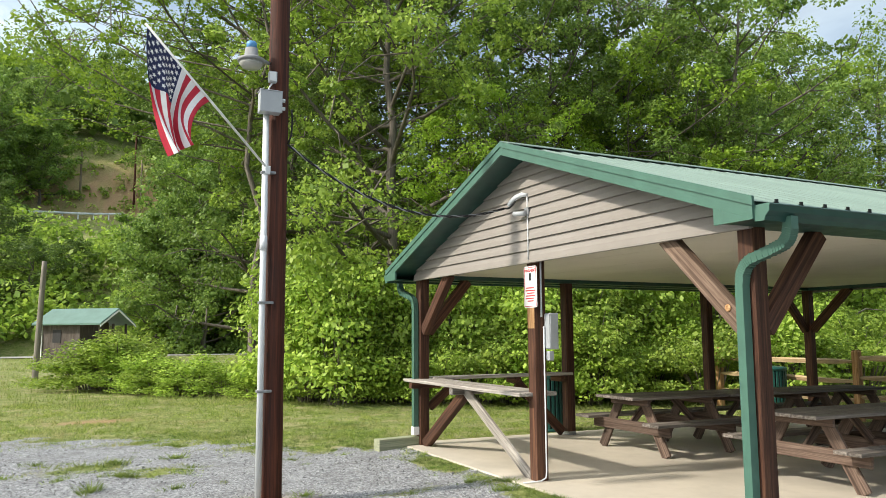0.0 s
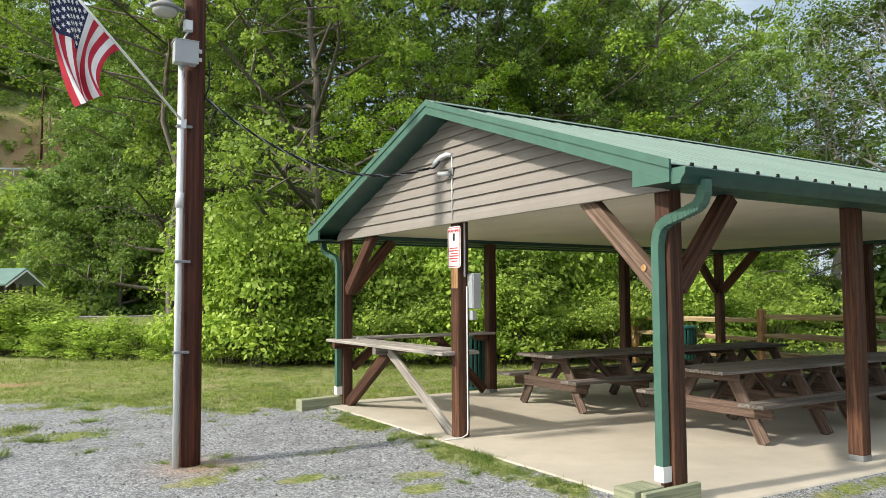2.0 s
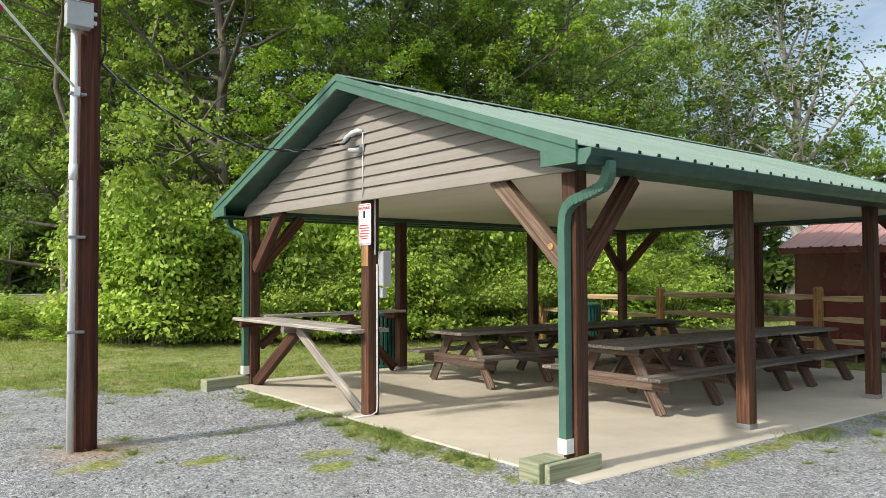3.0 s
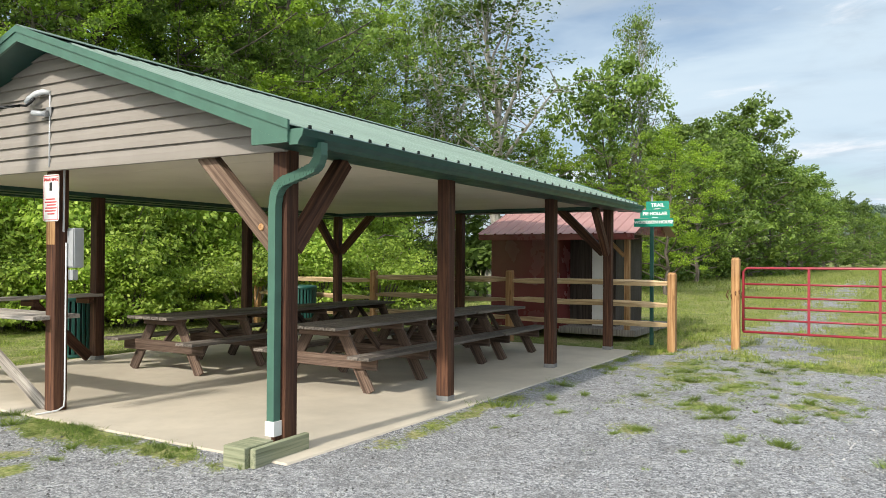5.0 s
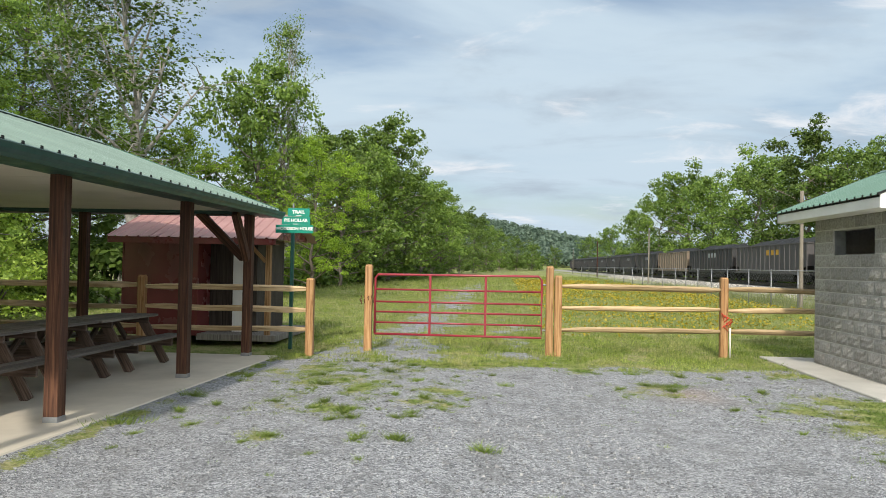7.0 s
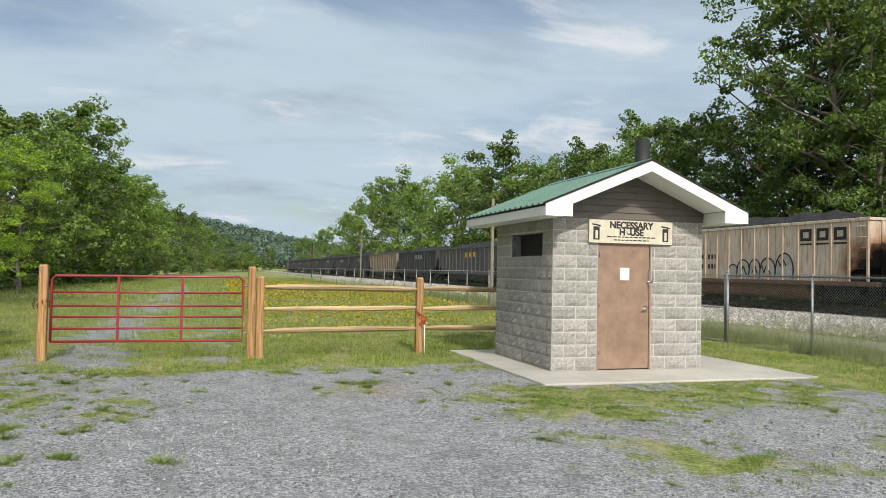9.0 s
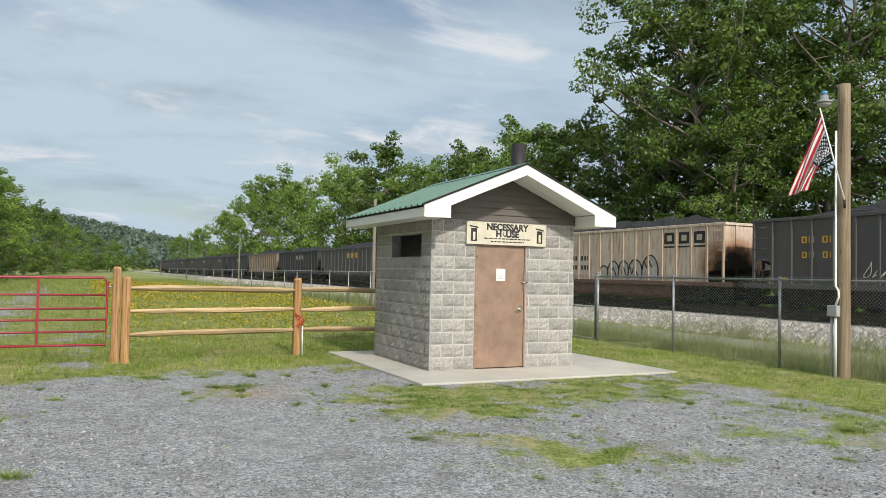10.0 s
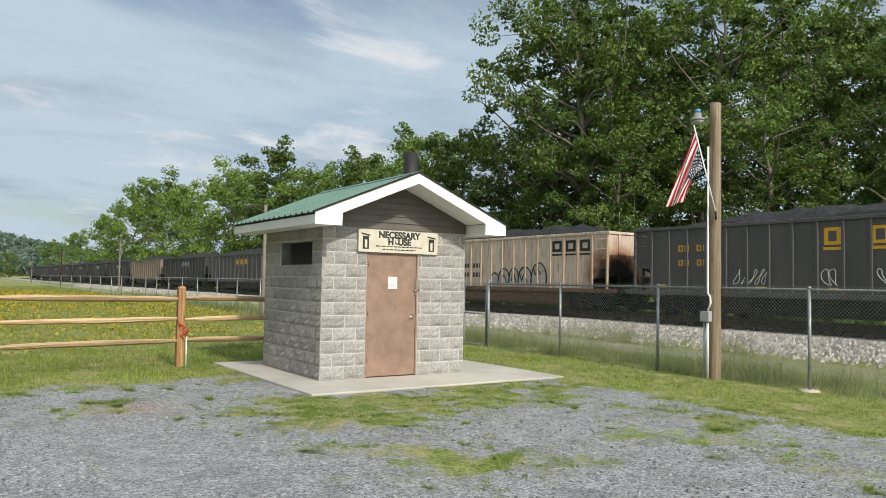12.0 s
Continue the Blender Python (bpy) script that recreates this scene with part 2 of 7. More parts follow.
def leaf_mat(name, dark, light, trans=0.35, dry=None):
    k = Mat(name, 0.5, spec=0.35)
    v = k.n.new("ShaderNodeMix")
    v.data_type = "RGBA"
    v.inputs[6].default_value, v.inputs[7].default_value = (*dark, 1), (*light, 1)
    k.l.new(k.geo.outputs["Random Per Island"], v.inputs[0])
    big = k.noise(0.5, 3, world_space=True)
    c = k.mix(v.outputs[2], tuple(x * 0.7 for x in dark), k.ramp(big, (0.35, 0.45), (0.6, 0.0)))
    if dry:
        c = k.mix(c, dry, k.ramp(k.noise(1.1, 5, 0.7, world_space=True), (0.46, 0.0), (0.66, 0.8)))
        c = k.mix(c, (0.38, 0.43, 0.07), k.ramp(k.noise(0.8, 4, 0.6, (1.3, 1, 1), True), (0.55, 0.0), (0.68, 0.4)))
        c = k.mix(c, tuple(x * 0.55 for x in dark), k.ramp(k.noise(11, 4, 0.7, world_space=True), (0.40, 0.75), (0.52, 0.0)))
    hs = k.n.new("ShaderNodeHueSaturation")
    r = k.n.new("ShaderNodeMapRange")
    r.inputs[3].default_value, r.inputs[4].default_value = 0.75, 1.25
    k.l.new(k.random(), r.inputs[0])
    k.l.new(r.outputs[0], hs.inputs["Value"])
    k.l.new(c, hs.inputs["Color"])
    k.color(hs.outputs[0])
    tr = k.n.new("ShaderNodeBsdfTranslucent")
    k.l.new(hs.outputs[0], tr.inputs[0])
    ms = k.n.new("ShaderNodeMixShader")
    ms.inputs[0].default_value = trans
    k.l.new(k.b.outputs[0], ms.inputs[1])
    k.l.new(tr.outputs[0], ms.inputs[2])
    k.l.new(ms.outputs[0], k.n["Material Output"].inputs[0])
    return k.m


LEAF = leaf_mat("broad_leaf", (0.16, 0.265, 0.042), (0.46, 0.60, 0.10), 0.46)
# deeper green than broad_leaf, with crown shadow partly put into the colour
LEAF_SHADED = leaf_mat("shaded_leaf", (0.10, 0.18, 0.036), (0.30, 0.43, 0.08), 0.42)
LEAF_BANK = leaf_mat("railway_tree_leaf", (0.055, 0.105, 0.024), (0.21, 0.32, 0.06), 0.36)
LEAF_LIME = leaf_mat("bright_leaf", (0.20, 0.345, 0.03), (0.45, 0.62, 0.075), 0.46)
LEAF_BUSH = leaf_mat("shrub_leaf", (0.19, 0.31, 0.043), (0.52, 0.66, 0.115), 0.44)
GRASS = leaf_mat("grass_blade", (0.17, 0.265, 0.045), (0.52, 0.59, 0.15), 0.45, (0.52, 0.46, 0.26))
TURF = leaf_mat("creeping_turf", (0.085, 0.155, 0.028), (0.27, 0.37, 0.075), 0.4, (0.36, 0.34, 0.16))
GRASS_TUFT = leaf_mat("tuft_blade", (0.10, 0.17, 0.03), (0.32, 0.40, 0.09), 0.4)
GRASS_TALL = leaf_mat("tall_grass", (0.15, 0.21, 0.06), (0.47, 0.48, 0.24), 0.45)
LEAF_MID = leaf_mat("tree_line_leaf", (0.072, 0.13, 0.027), (0.205, 0.30, 0.055), 0.34)
FLOWER = leaf_mat("yellow_flower", (0.45, 0.36, 0.03), (0.65, 0.52, 0.05))
# ridge foliage: bluish air haze is painted into this leaf colour
HAZE_LEAF = leaf_mat("haze_tinted_leaf", (0.115, 0.17, 0.125), (0.145, 0.205, 0.145))
BARK = wood("grey_bark", (0.05, 0.042, 0.035), (0.13, 0.11, 0.09), (0.22, 0.19, 0.16), knots=False)
BARK_PALE = wood("pale_bark", (0.20, 0.18, 0.16), (0.40, 0.38, 0.35), (0.55, 0.53, 0.50), knots=False)


def ground_mat():
    """Gravel, grass and soil, mixed by the masks stored on the ground's points."""
    k = Mat("lot_and_meadow", 0.95, spec=0.15)
    at = k.n.new("ShaderNodeAttribute")
    at.attribute_name = "cover"
    sp = k.n.new("ShaderNodeSeparateColor")
    k.l.new(at.outputs["Color"], sp.inputs[0])
    st = k.mix(k.voronoi(120, True, "Color"), k.voronoi(44, True, "Color"), 0.42)
    st2 = k.voronoi(120, True)
    fine = k.noise(140, 3, world_space=True)
    big = k.noise(0.45, 5, world_space=True)
    gr = k.ramp(k.mix(st, fine, 0.25), (0.24, (0.055, 0.058, 0.065)), (0.5, (0.245, 0.253, 0.268)), (0.74, (0.60, 0.61, 0.625)))
    gr = k.mix(gr, (0.335, 0.34, 0.35), k.ramp(big, (0.5, 0.0), (0.72, 0.30)))
    gr = k.mix(gr, (0.13, 0.13, 0.128), k.ramp(k.noise(2.4, 6, 0.7, world_space=True), (0.36, 0.45), (0.54, 0.0)))
    gr = k.mix(gr, (0.42, 0.425, 0.435), k.ramp(k.noise(7.0, 5, 0.7, world_space=True), (0.54, 0.0), (0.70, 0.4)))
    gn = k.noise(6.5, 7, 0.8, world_space=True)
    gf = k.noise(26, 6, 0.75, world_space=True)
    grass = k.ramp(k.mix(gn, gf, 0.5), (0.36, (0.05, 0.085, 0.018)), (0.46, (0.15, 0.19, 0.05)), (0.55, (0.27, 0.30, 0.10)), (0.66, (0.44, 0.42, 0.22)))
    straw = k.noise(1.3, 6, 0.7, world_space=True)
    grass = k.mix(grass, k.ramp(gf, (0.35, (0.24, 0.20, 0.10)), (0.65, (0.47, 0.42, 0.25))), k.ramp(straw, (0.46, 0.0), (0.62, 0.75)))
    lush = k.noise(2.7, 6, 0.7, world_space=True, distort=0.4)
    grass = k.mix(grass, k.ramp(gf, (0.38, (0.05, 0.085, 0.018)), (0.62, (0.19, 0.26, 0.05))), k.ramp(lush, (0.50, 0.0), (0.62, 0.8)))
    soil = k.ramp(gf, (0.3, (0.27, 0.16, 0.09)), (0.7, (0.46, 0.30, 0.18)))
    edge = k.n.new("ShaderNodeMath")
    edge.operation = "ADD"
    k.l.new(sp.outputs[0], edge.inputs[0])
    off = k.n.new("ShaderNodeMapRange")
    off.inputs[3].default_value, off.inputs[4].default_value = -1.7, 1.7
    k.l.new(k.mix(k.noise(3.4, 7, 0.8, world_space=True), k.noise(30, 6, 0.75, world_space=True), 0.5), off.inputs[0])
    k.l.new(off.outputs[0], edge.inputs[1])
    c = k.mix(gr, grass, k.ramp(edge.outputs[0], (0.47, 0.0), (0.66, 1.0)))
    c = k.mix(c, soil, sp.outputs[1])
    pale = k.ramp(k.mix(k.voronoi(14, True, "Color"), fine, 0.3), (0.2, (0.16, 0.155, 0.145)), (0.8, (0.46, 0.45, 0.42)))
    c = k.mix(c, pale, sp.outputs[2])
    k.color(c).bump(k.mix(st2, gf, 0.5), 0.7, 0.02)
    return k.m


GROUND = ground_mat()


def stone_mat(name, lo, hi):
    k = Mat(name, 0.9, spec=0.2)
    k.color(k.ramp(k.geo.outputs["Random Per Island"], (0.0, lo), (0.7, tuple((a + b) / 2 for a, b in zip(lo, hi))), (1.0, hi)))
    return k.m


STONE = stone_mat("loose_gravel", (0.07, 0.07, 0.072), (0.40, 0.397, 0.39))
BALLAST = stone_mat("pale_ballast_stone", (0.16, 0.155, 0.15), (0.62, 0.60, 0.56))
COAL = plain("coal_load", (0.016, 0.0165, 0.0175), 0.75, var=0.5, scale=12, bump=0.9)


def car_mat(name, c, rust, burn=None):
    """Rail-car paint with rust runs and grime."""
    k = Mat(name, 0.65, spec=0.3)
    a = k.noise(1.3, 6, 0.65, (1, 1, 0.35))
    b = k.noise(9, 5, 0.6, (1, 1, 0.12))
    col_ = k.ramp(a, (0.3, tuple(v * 0.75 for v in c)), (0.65, c))
    col_ = k.mix(col_, (0.20, 0.085, 0.04), k.ramp(b, (0.50, 0.0), (0.68, rust)))
    if burn:
        # a sooty burn with a rusty rim, round one place on the car
        d = k.n.new("ShaderNodeVectorMath")
        d.operation = "DISTANCE"
        k.l.new(k.geo.outputs["Position"], d.inputs[0])
        d.inputs[1].default_value = burn
        w = k.n.new("ShaderNodeMath")
        w.operation = "ADD"
        k.l.new(d.outputs["Value"], w.inputs[0])
        k.l.new(k.noise(2.2, 5, 0.6, world_space=True), w.inputs[1])
        half = k.n.new("ShaderNodeMath")
        half.operation = "MULTIPLY"
        half.inputs[1].default_value = 0.25
        k.l.new(w.outputs[0], half.inputs[0])
        col_ = k.mix(col_, (0.26, 0.115, 0.05), k.ramp(half.outputs[0], (0.34, 0.95), (0.52, 0.0)))
        col_ = k.mix(col_, (0.012, 0.011, 0.011), k.ramp(half.outputs[0], (0.29, 1.0), (0.39, 0.0)))
    k.color(col_).bump(b, 0.1, 0.01)
    return k.m


CAR_BEIGE = car_mat("beige_rail_car_paint", (0.66, 0.55, 0.46), 0.7, (14.42, -24.5, 1.75))
CAR_RIB = car_mat("rust_edged_beige_paint", (0.52, 0.40, 0.30), 0.9)
CAR_GREY = car_mat("dark_grey_rail_car_paint", (0.104, 0.100, 0.102), 0.12)
SPRAY = plain("faded_grey_spray_paint", (0.44, 0.41, 0.39), 0.7, var=0.3, scale=5)
CAR_DARK = car_mat("sooty_rail_car_paint", (0.05, 0.052, 0.055), 0.25)
CAR_BROWN = car_mat("brown_rail_car_paint", (0.25, 0.20, 0.15), 0.5)
CAR_RUST = car_mat("rusted_steel", (0.15, 0.085, 0.06), 0.6)
TRUCK = plain("sooty_steel", (0.025, 0.024, 0.024), 0.7, 0.3)
RAIL_STEEL = plain("rail_steel", (0.10, 0.075, 0.06), 0.5, 0.6)
TIE = plain("dark_sleeper", (0.05, 0.042, 0.035), 0.9)

# ---------------------------------------------------------------- builders


def mesh_of(bm, mat):
    me = bpy.data.meshes.new("mesh")
    bm.to_mesh(me)
    bm.free()
    for m in (mat if isinstance(mat, (list, tuple)) else (mat,)):
        me.materials.append(m)
    return me


def thing(name, at, label, category, group="", kind="", turn=0):
    ob = new(name)
    ob.empty_display_size = 0.1
    ob.matrix_world = pose(*at, 0, 0, turn)
    return tagged(ob, label, category, group, kind)


def part(name, bm, mat, parent, label="", m=None):
    ob = new(name, mesh_of(bm, mat) if isinstance(bm, bmesh.types.BMesh) else bm)
    ob.parent = parent
    if m is not None:
        ob.matrix_local = m
    return tagged(ob, label)


def cuboid(bm, x0, x1, y0, y1, z0, z1, m=None, idx=0):
    vs = [bm.verts.new(Vector(p) if m is None else m @ Vector(p)) for p in
          ((x0, y0, z0), (x1, y0, z0), (x1, y1, z0), (x0, y1, z0), (x0, y0, z1), (x1, y0, z1), (x1, y1, z1), (x0, y1, z1))]
    for f in ((3, 2, 1, 0), (4, 5, 6, 7), (0, 1, 5, 4), (1, 2, 6, 5), (2, 3, 7, 6), (3, 0, 4, 7)):
        bm.faces.new([vs[i] for i in f]).material_index = idx
    return vs


def block(x0, x1, y0, y1, z0, z1, bevel=0.0, m=None):
    bm = bmesh.new()
    cuboid(bm, x0, x1, y0, y1, z0, z1, m)
    if bevel:
        bmesh.ops.bevel(bm, geom=bm.edges[:], offset=bevel, segments=1, affect="EDGES")
    return bm


def stick(name, p, q, w, d, mat, parent, label="", face=(0, 0, 1), bevel=0.006, wob=0.0):
    """A timber from p to q; its own z runs along it, w across its face, d deep."""
    p, q = Vector(p), Vector(q)
    z = (q - p).normalized()
    f = Vector(face)
    if abs(z.dot(f)) > 0.95:
        f = Vector((1, 0, 0))
    x = f.cross(z).normalized()
    y = z.cross(x)
    n = (q - p).length
    bm = block(-w / 2, w / 2, -d / 2, d / 2, 0, n, bevel)
    if wob:
        bmesh.ops.subdivide_edges(bm, edges=[e for e in bm.edges if abs(e.verts[0].co.z - e.verts[1].co.z) > n * 0.5], cuts=6)
        for v in bm.verts:
            o = noise.noise_vector((p.x * 3 + v.co.z * 1.1, p.z * 7, p.y * 3))
            v.co.x += o.x * wob
            v.co.y += o.y * wob
    m = Matrix((x, y, z)).transposed().to_4x4()
    m.translation = p
    return part(name, bm, mat, parent, label, m)


def tube_into(bm, pts, r, sides=8, idx=0, caps=True, turn=0.0):
    """A round tube along pts; r is one radius or one for each point."""
    pts = [Vector(p) for p in pts]
    rs = r if isinstance(r, (list, tuple)) else [r] * len(pts)
    rings, up = [], None
    for i, p in enumerate(pts):
        t = (pts[min(i + 1, len(pts) - 1)] - pts[max(i - 1, 0)]).normalized()
        if up is None:
            up = Vector((0, 0, 1)) if abs(t.z) < 0.9 else Vector((1, 0, 0))
        a = t.cross(up).normalized()
        b = t.cross(a).normalized()
        up = -b if (-b).dot(up) > 0 else b
        rings.append([bm.verts.new(p + (a * math.cos(turn + k * math.tau / sides) + b * math.sin(turn + k * math.tau / sides)) * rs[i]) for k in range(sides)])
    for u, v in zip(rings, rings[1:]):
        for k in range(sides):
            f = bm.faces.new((u[k], u[(k + 1) % sides], v[(k + 1) % sides], v[k]))
            f.smooth, f.material_index = sides > 4, idx
    if caps:
        for ring in (rings[0], rings[-1]):
            bm.faces.new(ring).material_index = idx
    return bm


def tube(pts, r, sides=8, turn=0.0):
    bm = tube_into(bmesh.new(), pts, r, sides, turn=turn)
    bmesh.ops.recalc_face_normals(bm, faces=bm.faces)
    return bm


def prism(poly, axis, a, b):
    """The polygon poly (two coordinates) drawn out along axis from a to b."""
    bm = bmesh.new()

    def co(p, h):
        return {"x": (h, *p), "y": (p[0], h, p[1]), "z": (*p, h)}[axis]
    u, v = [bm.verts.new(co(p, a)) for p in poly], [bm.verts.new(co(p, b)) for p in poly]
    bm.faces.new(u), bm.faces.new(v[::-1])
    for i in range(len(poly)):
        j = (i + 1) % len(poly)
        bm.faces.new((u[j], u[i], v[i], v[j]))
    bmesh.ops.recalc_face_normals(bm, faces=bm.faces)
    return bm


def lathe(profile, sides=20):
    """A turned form from (radius, z) pairs."""
    bm = bmesh.new()
    rings = [[bm.verts.new((max(r, 1e-4) * math.cos(k * math.tau / sides), max(r, 1e-4) * math.sin(k * math.tau / sides), z)) for k in range(sides)] for r, z in profile]
    for u, v in zip(rings, rings[1:]):
        for k in range(sides):
            bm.faces.new((u[k], u[(k + 1) % sides], v[(k + 1) % sides], v[k])).smooth = True
    bm.faces.new(rings[0]), bm.faces.new(rings[-1])
    bmesh.ops.recalc_face_normals(bm, faces=bm.faces)
    return bm


def words(name, text, size, mat, parent, m, label="", align="CENTER", depth=0.002, bold=0.0):
    cu = bpy.data.curves.new("text", "FONT")
    cu.body, cu.size, cu.extrude, cu.align_x, cu.align_y, cu.offset = text, size, depth, align, "CENTER", bold
    tmp = bpy.data.objects.new("text", cu)
    scene.collection.objects.link(tmp)
    me = bpy.data.meshes.new_from_object(tmp)
    bpy.data.objects.remove(tmp)
    me.materials.clear()
    me.materials.append(mat)
    return part(name, me, mat, parent, label, m)


def leaf_cards(co, size, rng, up=0.55, long=1.5, hint=None):
    """Folded leaves at the places co: arrays of points and faces."""
    n = len(co)
    d = rng.normal(size=(n, 3))
    nrm = rng.normal(size=(n, 3)) * (1 - up) + np.array([0, 0, 1.0]) * up
    if hint is not None:
        d = d * 0.55 + hint * np.array([0.8, 0.8, 0.0]) - np.array([0, 0, 0.45])
        nrm = nrm * 0.8 + hint * 0.55
    d /= np.linalg.norm(d, axis=1)[:, None]
    s = np.cross(d, nrm)
    s /= np.linalg.norm(s, axis=1)[:, None] + 1e-9
    nrm = np.cross(s, d)
    k = (size * rng.uniform(0.6, 1.3, n))[:, None]
    a, b = co - d * k * long / 2, co + d * k * long / 2
    mid = co + d * k * 0.1 - nrm * k * 0.12
    v = np.stack([a, mid + s * k * 0.5 + nrm * k * 0.2, b, mid - s * k * 0.5 + nrm * k * 0.2], 1).reshape(-1, 3)
    return v


def tris_mesh(v, mat):
    n = len(v) // 3
    me = bpy.data.meshes.new("mesh")
    me.vertices.add(len(v))
    me.vertices.foreach_set("co", np.ascontiguousarray(v, dtype=np.float32).ravel())
    me.loops.add(n * 3)
    me.loops.foreach_set("vertex_index", np.arange(n * 3, dtype=np.int32))
    me.polygons.add(n)
    me.polygons.foreach_set("loop_start", np.arange(0, n * 3, 3, dtype=np.int32))
    me.polygons.foreach_set("loop_total", np.full(n, 3, dtype=np.int32))
    me.update(calc_edges=True)
    me.materials.append(mat)
    return me


def quads_mesh(v, mat):
    n = len(v) // 4
    me = bpy.data.meshes.new("mesh")
    me.vertices.add(len(v))
    me.vertices.foreach_set("co", np.ascontiguousarray(v, dtype=np.float32).ravel())
    me.loops.add(n * 4)
    me.loops.foreach_set("vertex_index", np.arange(n * 4, dtype=np.int32))
    me.polygons.add(n)
    me.polygons.foreach_set("loop_start", np.arange(0, n * 4, 4, dtype=np.int32))
    me.polygons.foreach_set("loop_total", np.full(n, 4, dtype=np.int32))
    me.update(calc_edges=True)
    me.materials.append(mat)
    return me

# ---------------------------------------------------------------- ground


def lattice(seed):
    r = np.random.default_rng(seed).uniform(0, 1, (256, 256))

    def f(x, y, s):
        u, v = np.asarray(x) / s + 1000.3, np.asarray(y) / s + 1000.7
        i, j = np.floor(u).astype(int), np.floor(v).astype(int)
        a, b = u - i, v - j
        a, b = a * a * (3 - 2 * a), b * b * (3 - 2 * b)
        g = lambda p, q: r[p % 256, q % 256]
        return (g(i, j) * (1 - a) + g(i + 1, j) * a) * (1 - b) + (g(i, j + 1) * (1 - a) + g(i + 1, j + 1) * a) * b
    return f


patch = lattice(11)


def step(a, b, v):
    t = np.clip((v - a) / (b - a), 0, 1)
    return t * t * (3 - 2 * t)


def height(x, y):
    x, y = np.asarray(x, float), np.asarray(y, float)
    z = -0.045 + 0 * x
    z = z + 0.05 * (patch(x, y, 6.0) - 0.5) * step(3, 9, np.hypot(x - 1, y + 3) - 8)
    z = z - 0.009 * np.clip(x, 0, 9) * step(-1.6, -0.4, y) * step(12, 8.5, x) * step(14, 9, y)
    d = np.maximum(np.maximum(-0.27 - x, x - 8.2), np.maximum(-0.27 - 0.012 * x - y, y - 6.15))
    z = z + 0.032 * step(0.7, 0.02, d)
    slope = 0.385 * np.clip(y - 62, 0, 47) + 0.95 * np.clip(y - 110, 0, 12) + 0.42 * np.clip(y - 122, 0, 90)
    z = z + slope * step(120, 20, x) + 3.0 * (patch(x, y, 25.0) - 0.5) * step(64, 90, y)
    z = z + 0.38 * step(-20.6, -22.4, y) * step(-32, -28.5, y)
    far = 47 * np.exp(-((x - 760) / 190) ** 2 - ((y - 90) / 199) ** 2) + 34 * np.exp(-((x - 1250) / 260) ** 2) * step(-600, 100, y + 420)
    return z + far * step(300, 420, x)


# patches of low growth in the gravel: place, reach along x and y, thickness
PATCHES = ((4.3, -8.3, 1.0, 0.9, 1.05), (4.4, -9.7, 1.0, 0.9, 1.1), (4.6, -11.0, 0.8, 0.9, 1.08), (4.5, -12.4, 1.0, 0.9, 1.0), (3.2, -8.8, 0.6, 0.6, 0.85), (2.4, -8.0, 0.5, 0.5, 0.75), (1.4, -8.5, 0.65, 0.75, 0.9), (1.1, -10.9, 0.5, 0.6, 0.85),
           (0.6, -11.6, 0.8, 0.5, 0.75), (0.8, -9.2, 0.5, 0.4, 0.55), (5.5, -6.2, 0.7, 0.6, 0.6), (4.1, -3.5, 0.35, 0.3, 0.55), (5.0, -3.4, 0.5, 0.3, 0.6), (4.4, -3.2, 0.5, 0.25, 0.6), (3.9, -2.3, 0.4, 0.22, 0.6),
           (6.6, -1.1, 0.9, 0.45, 0.75), (2.3, -1.9, 0.3, 0.18, 0.6), (-3.5, 5.5, 0.5, 0.3, 0.8), (-4.4, 6.1, 0.5, 0.3, 0.7), (-1.34, 3.19, 0.35, 0.18, 0.80), (-2.51, 2.78, 0.30, 0.40, 0.85), (-3.00, 2.60, 0.40, 0.20, 0.80), (-1.17, 1.80, 0.25, 0.15, 0.75), (-1.32, 1.40, 0.20, 0.12, 0.80), (-2.08, 2.25, 0.25, 0.15, 0.55))


